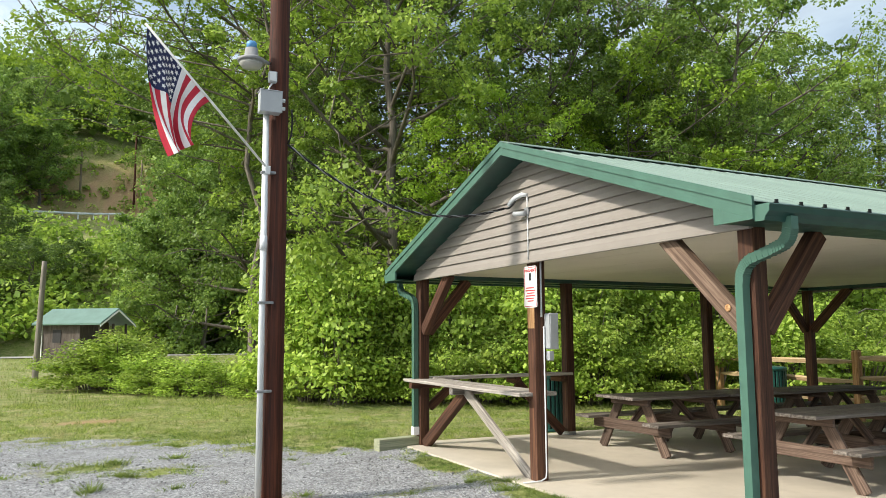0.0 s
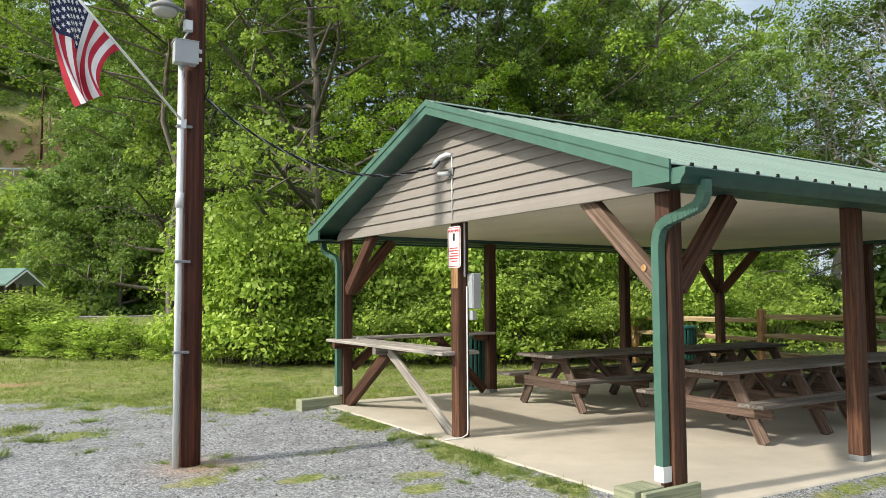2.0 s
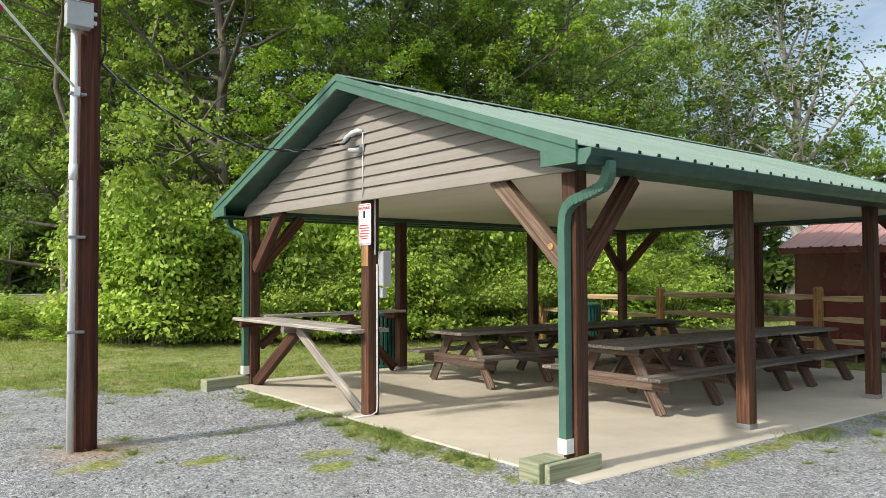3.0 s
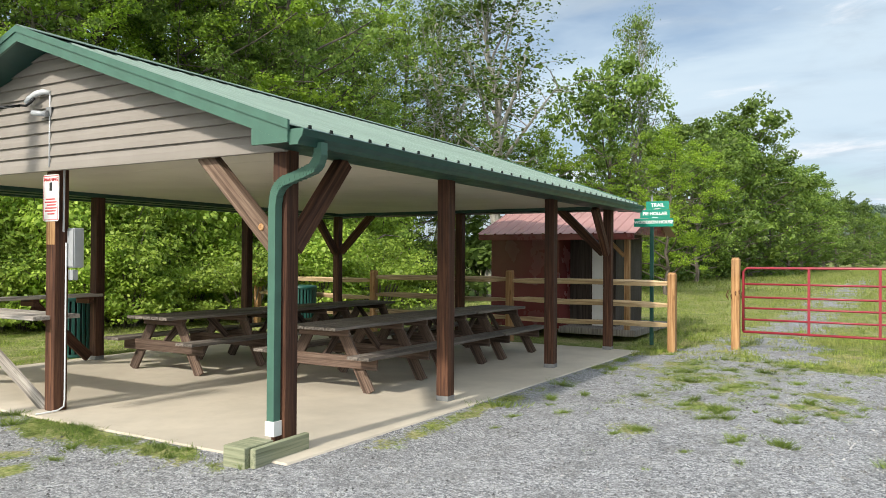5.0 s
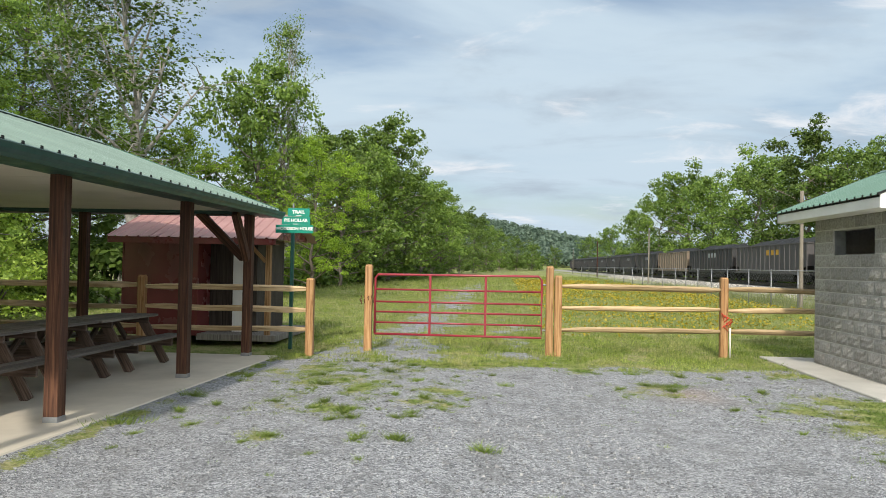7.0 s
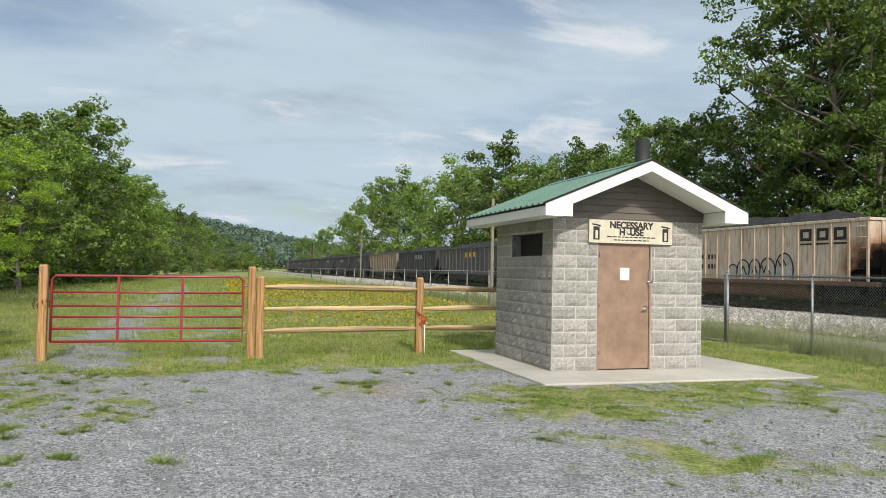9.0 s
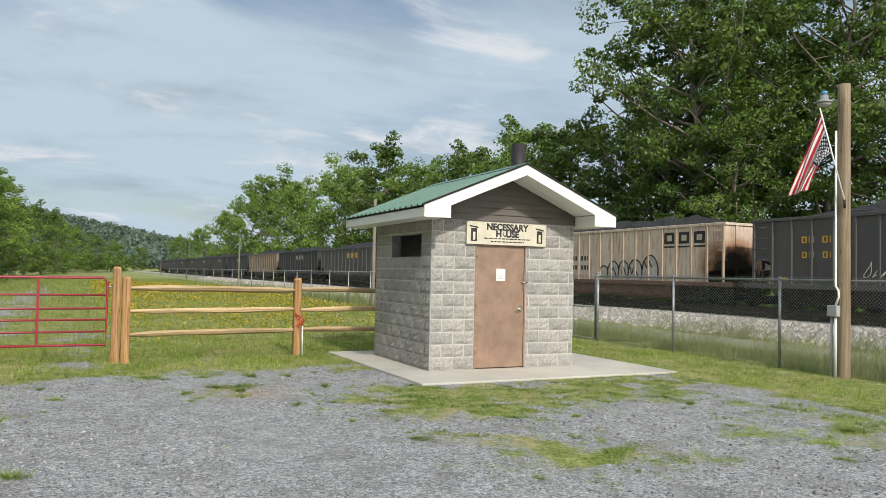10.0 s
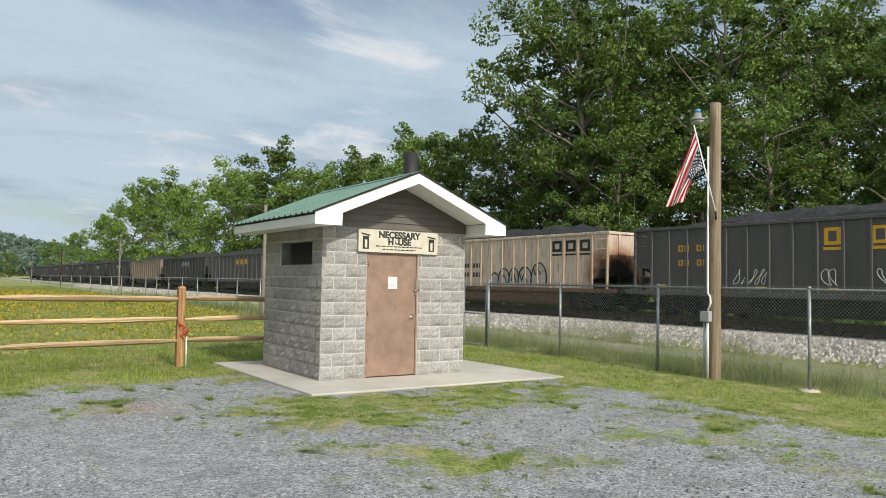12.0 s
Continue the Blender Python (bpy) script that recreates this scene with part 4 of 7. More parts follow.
def picnic_table(at, n):
    t = thing("picnic_table", at, "weathered brown timber picnic table with fixed benches", "picnic table", "picnic tables under the roof")
    for k in range(5):
        y = -0.296 + k * 0.148
        stick("top_board", (0, y, 0.71), (n, y, 0.71), 0.143, 0.038, TABLE_TOP, t)
    for s in (-1, 1):
        for k in (0, 1):
            stick("seat_board", (0, s * (0.60 + k * 0.148), 0.415), (n, s * (0.60 + k * 0.148), 0.415), 0.143, 0.038, TABLE_TOP, t)
    for x in (0.27, n - 0.31):
        stick("top_cleat", (x, -0.36, 0.65), (x, 0.36, 0.65), 0.038, 0.085, TABLE, t)
        stick("seat_cleat", (x + 0.002, -0.74, 0.335), (x + 0.002, 0.74, 0.335), 0.038, 0.14, TABLE, t)
        for s in (-1, 1):
            stick("leg", (x + 0.042, s * 0.62, 0.002), (x + 0.042, s * 0.22, 0.69), 0.14, 0.038, TABLE, t, face=(1, 0, 0))
        xe = x + (0.34 if x < n / 2 else -0.34)
        stick("stay", (x + 0.02, 0, 0.36), (xe, 0, 0.67), 0.09, 0.038, TABLE, t, face=(0, 1, 0))
    return t


tb = picnic_table((0, 0, -500), 1.68)
for x, y, a in ((2.05, 1.50, 0), (3.76, 1.52, 0.6), (5.46, 1.50, -0.4), (1.89, 3.98, 0.3), (3.60, 3.97, -0.5), (5.31, 3.99, 0.2)):
    copy_thing(tb, PAV @ pose(x, y, FALL * x, 0, 0.52, a))
for ob in (*tb.children_recursive, tb):
    bpy.data.objects.remove(ob)

# rubbish bins
bn = thing("trash_can", (2.45, 6.55, -0.05), "dark green slatted metal trash can", "trash can", "green trash cans")
for k in range(24):
    a = k * math.tau / 24
    part("slat", block(0.265, 0.285, -0.022, 0.022, 0.05, 0.86, 0.003, Matrix.Rotation(a, 4, "Z")), BIN, bn)
part("liner", lathe([(0.24, 0.03), (0.25, 0.84)]), BLACK, bn)
part("rim", lathe([(0.27, 0.84), (0.30, 0.86), (0.30, 0.91), (0.20, 0.93), (0.19, 0.92)], 24), BIN, bn)
part("foot_ring", lathe([(0.27, 0.0), (0.29, 0.0), (0.29, 0.06), (0.27, 0.06)], 24), BIN, bn)
copy_thing(bn, pose(8.0, 6.95, -0.08, 0, 0, 20))

# ---------------------------------------------------------------- block toilet house
HX, HY0, HY1, HB, HT = 6.50, -9.38, -12.11, 8.95, 2.42       # front wall, side walls, back wall, wall top
HMID = (HY0 + HY1) / 2
tagged(new("pavement", mesh_of(block(5.30, 9.7, -13.4, -8.72, -0.15, -0.015, 0.012), APRON)), "pale concrete apron round the block house", "pavement", kind="structure")
house = thing("toilet_house", (HX, HMID, -0.01), "small grey split-face block toilet house with green roof", "outhouse")
half_w, deep = (HY0 - HY1) / 2, HB - HX
DY0, DY1, DH = 0.58, -0.40, 2.04        # door opening
WX0, WX1, WZ0, WZ1 = 0.40, 1.75, 1.80, 2.20     # vent opening in each side wall
W = 0.19
cores = [(0.001, W, DY0, half_w - 0.001, 0, HT), (0.001, W, -half_w + 0.001, DY1, 0, HT), (0.001, W, DY1, DY0, DH, HT), (deep - W, deep - 0.001, -half_w + 0.001, half_w - 0.001, 0, HT)]
for s in (1, -1):
    y0, y1 = sorted((s * (half_w - 0.001), s * (half_w - W)))
    cores += [(W, WX0, y0, y1, 0, HT), (WX1, deep - W, y0, y1, 0, HT), (WX0, WX1, y0, y1, 0, WZ0), (WX0, WX1, y0, y1, WZ1, HT)]
for c in cores:
    wall = part("wall", block(*c), MORTAR, house)

# split-face blocks: a rough front with recessed joints, a few shared shapes
rngb = np.random.default_rng(5)
block_shapes = {}


def rough_block(n, kind):
    key = (round(n, 3), kind)
    if key not in block_shapes:
        bm = bmesh.new()
        nx, nz = max(2, int(n / 0.09)), 4
        grid = [[bm.verts.new((0.007 + i * (n - 0.014) / nx, -0.004 - (0.020 * noise.noise((i * 0.9 + kind * 7.3, k * 0.9, kind * 3.1)) + 0.016 if 0 < i < nx and 0 < k < nz else 0.002), 0.008 + k * 0.186 / nz)) for k in range(nz + 1)] for i in range(nx + 1)]
        for i in range(nx):
            for k in range(nz):
                bm.faces.new((grid[i][k], grid[i + 1][k], grid[i + 1][k + 1], grid[i][k + 1]))
        rim = [grid[i][0] for i in range(nx + 1)] + [grid[nx][k] for k in range(1, nz + 1)] + [grid[i][nz] for i in range(nx - 1, -1, -1)] + [grid[0][k] for k in range(nz - 1, 0, -1)]
        back = [bm.verts.new((v.co.x, 0.02, v.co.z)) for v in rim]
        for i in range(len(rim)):
            j = (i + 1) % len(rim)
            bm.faces.new((rim[j], rim[i], back[i], back[j]))
        block_shapes[key] = mesh_of(bm, BLOCK)
    return block_shapes[key]


def block_course(origin, turn, n, z, holes, shift):
    """Blocks along one wall course, leaving out the openings (start, end)."""
    spans, a = [], 0.0
    for h0, h1 in holes:
        spans.append((a, h0))
        a = h1
    spans.append((a, n))
    for s0, s1 in spans:
        p = math.floor((s0 - shift) / 0.406) * 0.406 + shift
        while p < s1 - 0.02:
            u, v = max(p, s0), min(p + 0.406, s1)
            if v - u > 0.03:
                m = pose(*origin, 0, 0, turn) @ Matrix.Translation((u, 0, z))
                part("block", rough_block(v - u, int(rngb.integers(0, 3))), BLOCK, wall, m=m)
            p += 0.406


COURSES = 12
for c in range(COURSES):
    z, sh = c * 0.2015, (0.203 if c % 2 else 0.0)
    dh = [(half_w - DY0 - 0.0, half_w - DY1 + 0.0)] if z < DH - 0.1 else []
    block_course((0.004, half_w, 0), -90, 2 * half_w, z, dh, sh)
    wh_ = (z + 0.1 > WZ0 and z + 0.1 < WZ1)
    block_course((deep, half_w - 0.004, 0), 180, deep, z, [(deep - WX1, deep - WX0)] if wh_ else [], sh)
    block_course((0, -half_w + 0.004, 0), 0, deep, z, [(WX0, WX1)] if wh_ else [], sh)
# gable infill boards
RZ, EZ, OV, EVY = 3.30, 2.56, 0.60, half_w + 0.42
sl = (RZ - EZ) / EVY
for xg, s in ((0.02, -1), (deep - 0.02, 1)):
    k = 0
    while HT + k * 0.11 < RZ - 0.16:
        z0, z1 = HT + k * 0.11, min(HT + (k + 1) * 0.11 + 0.008, RZ - 0.12)
        h0, h1 = min(half_w, (RZ - 0.10 - z0) / sl), min(half_w, (RZ - 0.10 - z1) / sl)
        bm = prism([(-h0, z0), (h0, z0), (h1, z1), (-h1, z1)], "x", xg, xg + s * 0.02)
        for v in bm.verts:
            if v.co.z < z0 + 0.01 and abs(v.co.x - xg) > 0.01:
                v.co.x += s * 0.018
        part("siding_board", bm, SIDING_DARK, house)
        k += 1
n = 4
rw = (deep + 2 * OV) / n


def house_z(y):
    return RZ - sl * abs(y)


for k in range(n):
    for s in (1, -1):
        part("roof_sheet", ribbed_sheet(-OV - 0.02 + k * rw, -OV - 0.02 + (k + 1) * rw, s * (EVY + 0.03), 0, lambda y: house_z(y) + 0.012, rw / 4, 0.02), ROOF_DARK, house)
for s in (1, -1):
    for k in range(4 * n):
        x = -OV - 0.02 + (k + 0.86) * rw / 4
        part("closure", block(x - 0.022, x + 0.022, s * EVY + s * 0.028 - 0.004, s * EVY + s * 0.028 + 0.004, house_z(EVY) - 0.008, house_z(EVY) + 0.026), CLOSURE, house)
    part("roof_deck", prism([(s * EVY, house_z(EVY)), (0, RZ), (0, RZ - 0.03), (s * EVY, house_z(EVY) - 0.03)], "x", -OV, deep + OV - 0.02), SIDING, house)
    part("eave_fascia", block(-OV, deep + OV, s * EVY - 0.02, s * EVY, EZ - 0.17, EZ - 0.004, 0.003), WHITE, house)
    y0, y1 = sorted((s * (half_w + 0.02), s * (EVY - 0.022)))
    part("eave_soffit", block(-OV + 0.02, deep + OV - 0.02, y0, y1, EZ - 0.165, EZ - 0.150), WHITE, house)
    for xg in (-OV, deep + OV):
        part("rake_fascia", prism([(s * EVY, house_z(EVY) + 0.004), (0, RZ + 0.004), (0, RZ - 0.16), (s * EVY, house_z(EVY) - 0.17)], "x", xg - 0.022, xg), WHITE, house)
        part("roof_edge", prism([(s * (EVY + 0.03), house_z(EVY + 0.03) + 0.035), (0, RZ + 0.035), (0, RZ + 0.006), (s * (EVY + 0.03), house_z(EVY + 0.03) + 0.004)], "x", xg - 0.035, xg + 0.01), CLOSURE, house)
        a, b = (-OV + 0.002, 0.0) if xg < 0 else (deep, deep + OV - 0.024)
        part("rake_soffit", prism([(s * (half_w + 0.02), house_z(half_w + 0.02) - 0.13), (0, RZ - 0.13), (0, RZ - 0.145), (s * (half_w + 0.02), house_z(half_w + 0.02) - 0.145)], "x", a, b), WHITE, house)
        a, b = (-OV - 0.024, -0.012) if xg < 0 else (deep + 0.01, deep + OV - 0.002)
        if xg < 0:
            y0, y1 = sorted((s * (half_w + 0.022), s * (half_w + 0.036)))
            part("return_end", block(-OV + 0.003, -0.003, y0, y1, EZ - 0.149, house_z(half_w + 0.036) - 0.147), WHITE, house)
        yi = s * (half_w - 0.02)
        part("eave_return", prism([(s * EVY, EZ - 0.176), (yi, EZ - 0.176), (yi, house_z(half_w) - 0.162), (s * EVY, EZ - 0.168)], "x", min(xg - 0.024, xg), max(xg - 0.024, xg) - 0.001), WHITE, house)
part("ridge_cap", prism([(-0.12, house_z(0.12) + 0.032), (0, RZ + 0.036), (0.12, house_z(0.12) + 0.032), (0.12, house_z(0.12) + 0.038), (0, RZ + 0.044), (-0.12, house_z(0.12) + 0.038)], "x", -OV, deep + OV), ROOF_DARK, house)
part("vent_pipe", tube([(0.40, -0.455, 2.5), (0.40, -0.455, 3.82)], 0.128, 20), BLACK, house, "black vent pipe")
# window linings
for s in (1, -1):
    y0, y1 = sorted((s * (half_w - 0.02), s * (half_w - W - 0.004)))
    win = part("window", block(WX0, WX1, y0, y1, WZ0, WZ0 + 0.012), GALV, house)
    part("lining", block(WX0, WX0 + 0.012, y0, y1, WZ0 + 0.012, WZ1), GALV, win)
    part("lining", block(WX1 - 0.012, WX1, y0, y1, WZ0 + 0.012, WZ1), GALV, win)
    part("mullion", block((WX0 + WX1) / 2 - 0.02, (WX0 + WX1) / 2 + 0.02, s * (half_w - 0.13), s * (half_w - 0.09), WZ0 + 0.012, WZ1), GALV, win) if s < 0 else None
dr = part("door", block(0.012, 0.055, DY1 + 0.035, DY0 - 0.035, 0.012, DH - 0.035, 0.004), DOOR, house, "tan painted steel door")
for a, b, c, d in ((DY1, DY1 + 0.033, 0, DH), (DY0 - 0.033, DY0, 0, DH), (DY1 + 0.033, DY0 - 0.033, DH - 0.033, DH)):
    part("door_frame", block(-0.004, 0.10, a, b, c, d, 0.003), DOOR, dr)
part("handle", tube([(0.012, DY1 + 0.10, 0.98), (-0.05, DY1 + 0.10, 0.98), (-0.06, DY1 + 0.14, 0.98), (-0.06, DY1 + 0.20, 0.98)], 0.014), CHROME, dr, "steel lever handle")
part("rose", block(0.004, 0.012, DY1 + 0.06, DY1 + 0.14, 0.93, 1.03, 0.004), CHROME, dr)
part("bolt", tube([(-0.012, DY1 + 0.09, 1.42), (-0.012, DY1 - 0.02, 1.42)], 0.014), CHROME, dr)
part("latch_bar", block(-0.012, 0.0, DY1 + 0.035, DY1 + 0.055, 1.30, 1.62, 0.003), CHROME, dr)
for z in (0.25, 1.0, 1.8):
    part("hinge", tube([(-0.008, DY0 - 0.034, z), (-0.008, DY0 - 0.034, z + 0.1)], 0.010), DOOR, dr)
part("notice", block(0.0085, 0.0105, -0.0, 0.17, 1.44, 1.64), WHITE, dr, "white paper notice")
bm = bmesh.new()
for k in range(5):
    cuboid(bm, 0.0065, 0.008, 0.03 + 0.01 * (k % 2), 0.15 - 0.015 * (k % 3), 1.60 - k * 0.032, 1.608 - k * 0.032)
part("notice_print", bm, BOXGREY, dr)
# name board
nb = thing("name_board", (HX - 0.035, HMID + 0.01, 2.02), "cream sign board reading NECESSARY HOUSE above the door", "sign")
part("board", block(-0.022, 0, -0.76, 0.76, 0, 0.37, 0.004), SIGN_CREAM, nb)
tm = pose(0, 0, 0, 90, 0, -90)
words("lettering", "NECESSARY", 0.15, INK, nb, Matrix.Translation((-0.0225, 0.0, 0.290)) @ tm, bold=0.007)
words("lettering", "H  USE", 0.15, INK, nb, Matrix.Translation((-0.0225, 0.0, 0.180)) @ tm, bold=0.007)
moon = []
for a in range(-130, 131, 20):
    moon.append((0.045 * math.sin(radians(a)), 0.185 - 0.045 * math.cos(radians(a))))
for a in range(115, -116, -23):
    moon.append((0.034 * math.sin(radians(a)) + 0.0, 0.197 - 0.036 * math.cos(radians(a))))
part("moon", prism([(y + 0.045, z) for y, z in moon], "x", -0.0245, -0.0225), INK, nb)
bm = bmesh.new()
for k, (a, n_) in enumerate(((0.44, 0.09), (0.32, 0.075))):
    y = a
    while y > -a:
        L = random.uniform(0.03, n_)
        cuboid(bm, -0.0245, -0.0225, max(y - L, -a), y, 0.095 - k * 0.05, 0.113 - k * 0.05)
        y -= L + 0.018
part("small_print", bm, INK, nb)
for s in (1, -1):
    oh = part("picture", block(-0.0255, -0.0225, s * 0.63 - 0.055, s * 0.63 + 0.055, 0.05, 0.26), INK, nb)
    part("picture_roof", prism([(s * 0.63 - 0.085, 0.26), (s * 0.63 + 0.075, 0.285), (s * 0.63 + 0.085, 0.31), (s * 0.63 - 0.075, 0.285)], "x", -0.0255, -0.0225), INK, oh)
    part("picture_door", block(-0.0275, -0.0258, s * 0.63 - 0.022, s * 0.63 + 0.02, 0.07, 0.20), SIGN_CREAM, oh)

# ---------------------------------------------------------------- split-rail fence and gate


def fence_post(x, y, h, base=-0.3, w=0.13, label="new cedar fence post set in grass"):
    t = thing("fence_post", (x, y, -0.05), label, "fence post", "split-rail fence posts")
    stick("shaft", (0, 0, base), (0, 0, h + 0.05 - 0.02), w, w, CEDAR, t, bevel=0.012)
    part("cap", prism([(-w / 2 + .012, h + 0.029), (w / 2 - .012, h + 0.029), (w / 2 - 0.03, h + 0.05), (-w / 2 + 0.03, h + 0.05)], "y", -w / 2 + 0.012, w / 2 - 0.012), CEDAR, t)
    return t


def fence_rails(p, q, heights, group="split rails"):
    for z0, z1 in heights:
        a, b = Vector((p[0], p[1], z0)), Vector((q[0], q[1], z1))
        t = thing("fence_rail", (*a.xy, a.z), "rough split cedar fence rail between posts", "fence rail", group)
        n = (b - a).length
        bm = bmesh.new()
        rings = []
        for k in range(9):
            u = k / 8
            taper = 0.55 if k in (0, 8) else 1.0
            c = (b - a) * u
            o = noise.noise_vector((a.x * 2 + u * 2.3, a.y * 2 + z0 * 5, 0.3)) * 0.022
            side = Vector((-(b - a).y, (b - a).x, 0)).normalized()
            ring = []
            for ang, r in ((20, 0.055), (95, 0.05), (165, 0.06), (215, 0.045), (290, 0.055)):
                rr = r * (1 + 0.35 * noise.noise((u * 3 + ang, a.y + z0 * 3, a.x))) * taper
                ring.append(bm.verts.new(c + o + side * math.cos(radians(ang)) * rr * 0.8 + Vector((0, 0, math.sin(radians(ang)) * rr * 0.95))))
            rings.append(ring)
        for u_, v_ in zip(rings, rings[1:]):
            for k in range(5):
                bm.faces.new((u_[k], u_[(k + 1) % 5], v_[(k + 1) % 5], v_[k]))
        bm.faces.new(rings[0]), bm.faces.new(rings[-1])
        bmesh.ops.recalc_face_normals(bm, faces=bm.faces)
        z = (b - a).normalized()
        x = Vector((0, 0, 1)).cross(z).normalized()
        m = Matrix((x, z.cross(x), z)).transposed().to_4x4()
        bmesh.ops.transform(bm, matrix=m.inverted(), verts=bm.verts)
        part("rail", bm, RAIL, t, m=m)


H3 = ((1.18, 1.17), (0.80, 0.81), (0.42, 0.43))
G1, G2 = (9.03, -1.70), (9.05, -4.92)
fence_post(*G1, 1.50)
fence_post(*G2, 1.53)
fence_post(9.08, -5.07, 1.37)
F3, F4 = (9.45, -8.02), (9.85, -11.2)
fence_post(*F3, 1.39)
fence_post(*F4, 1.38)
fence_rails((9.10, -5.10), F3, H3)
fence_rails(F3, F4, H3)
rb = thing("ribbon", (F3[0] - 0.07, F3[1] - 0.03, 0.40), "frayed red ribbon tied to a fence post", "ribbon")
bm = bmesh.new()
for k in range(9):
    a = k * 0.7
    tube_into(bm, [(-0.01, 0.08 * math.cos(a), 0.10 + 0.03 * k), (-0.03, 0.10 * math.cos(a + 1), 0.14 + 0.028 * k), (0.0, 0.06 * math.cos(a + 2), 0.05 + 0.03 * k)], 0.007, 5)
part("knot", bm, RIBBON, rb)
st = thing("marker_stick", (F3[0] - 0.1, F3[1] - 0.09, -0.05), "thin white marker stick leaning on a post", "stick")
part("shaft", tube([(0, 0, 0), (0.02, 0.0, 0.55)], 0.012), WHITE, st)
# fence behind the pavilion
A, B, C, D = (8.45, -0.79), (8.40, 2.20), (8.40, 5.36), (8.30, 8.60)
for q, h in ((A, 1.24), (B, 1.24), (C, 1.19), (D, 1.20)):
    fence_post(*q, h)
for p, q in ((A, B), (B, C), (C, D)):
    fence_rails(p, q, ((1.06, 1.05), (0.69, 0.69), (0.36, 0.34)) if p != C else ((0.98, 0.98), (0.62, 0.63), (0.28, 0.28)))

gate = thing("field_gate", (9.03, -1.70, 0), "red tubular steel field gate chained to a cedar post", "gate")
ga, gb = -0.12, -3.08
zs = (0.265, 0.47, 0.66, 0.84, 1.06, 1.325)
part("frame", tube([(0, ga, zs[0]), (0, ga, zs[-1] - 0.06), (0, ga - 0.05, zs[-1]), (0, gb + 0.06, zs[-1] + 0.02), (0, gb, zs[-1] - 0.05), (0, gb, zs[0]), (0, ga, zs[0])], 0.021, 8), GATE_RED, gate)
for z in zs[1:-1]:
    part("bar", tube([(0, ga, z), (0, gb, z + 0.01)], 0.017, 8), GATE_RED, gate)
for k in (1, 2):
    y = ga + (gb - ga) * k / 3
    part("upright", block(-0.018, 0.018, y - 0.02, y + 0.02, zs[0], zs[-1], 0.003), GATE_RED, gate)
for k in range(11):
    a = k * math.tau / 11
    c = Vector((0.10 * math.cos(a), 0.02 + 0.12 * math.sin(a), 0.88 + 0.05 * math.sin(a * 2)))
    part("chain_link", tube([c + Vector((0, 0, 0.03)), c + Vector((0.015, 0.01, 0)), c - Vector((0, 0, 0.035)), c + Vector((-0.012, 0.012, 0.01))], 0.008, 5), CHAIN, gate, "rusty chain link round the post")
part("hinge", tube([(0, gb, 0.4), (0, gb - 0.09, 0.4)], 0.016), GALV, gate)
part("hinge", tube([(0, gb, 1.2), (0, gb - 0.09, 1.2)], 0.016), GALV, gate)

# direction sign behind the pavilion
ss = thing("direction_sign", (8.95, -0.31, -0.05), "three green direction signs on a dark steel post", "sign post")
part("sign_post", block(-0.03, 0.03, -0.03, 0.03, 0, 2.1, 0.004), BIN, ss)
tm = pose(0, 0, 0, 90, 0, -90)
for z, w_, txt, sz, yo in ((2.385, 0.40, "TRAIL", 0.088, -0.105), (2.235, 0.52, "PIE HOLLAR", 0.08, -0.06), (2.085, 0.69, "WOODSON HOUSE", 0.076, -0.035)):
    bd = part("sign_blade", block(-0.036, -0.032, yo - w_ / 2, yo + w_ / 2, z, z + 0.146, 0.001), SIGN_GREEN, ss)
    words("lettering", txt, sz, WHITE, bd, Matrix.Translation((-0.0375, yo, z + 0.078)) @ tm, depth=0.0008, bold=0.002)
    if z > 2.1:
        part("arrow", block(-0.038, -0.0365, yo - 0.05, yo + 0.05, z + 0.008, z + 0.018), WHITE, bd)
stick("clamp", (0.0, 0.0, 2.05), (0.0, 0.0, 2.62), 0.03, 0.03, GALV, ss)

# ---------------------------------------------------------------- maroon storage shed
shed = thing("storage_shed", (9.55, 0.84, -0.04), "maroon storage shed with red metal roof and open porch", "shed")
part("wall", block(0, 2.4, 0.86, 2.33, 0.12, 1.98, 0.01), MAROON, shed)
for y in (0.84, 2.31):
    part("trim", block(-0.014, -0.002, y, y + 0.03, 0.12, 1.98), MAROON, shed)
part("trim", block(-0.016, -0.002, 0.872, 2.308, 1.90, 1.98), MAROON, shed)
part("porch_wall", block(0.62, 2.4, -0.10, 0.856, 0.12, 1.98, 0.004), BARN, shed)
part("door", block(0.595, 0.615, -0.02, 0.38, 0.16, 1.80, 0.004), WHITE, shed, "white panelled door")
part("deck", block(0.0, 2.4, -0.68, 0.856, 0.04, 0.16, 0.006), GREYWOOD, shed)
stick("porch_post", (0.08, -0.50, 0.16), (0.08, -0.50, 1.98), 0.10, 0.10, CEDAR, shed)
stick("porch_brace", (0.08, -0.44, 1.55), (0.08, -0.05, 1.95), 0.07, 0.05, CEDAR, shed, face=(1, 0, 0))
part("porch_beam", block(0.0, 2.4, -0.60, 0.856, 1.98, 2.06, 0.004), MAROON, shed)


def shed_z(x):
    return 2.52 - 0.36 * abs(x - 1.2)


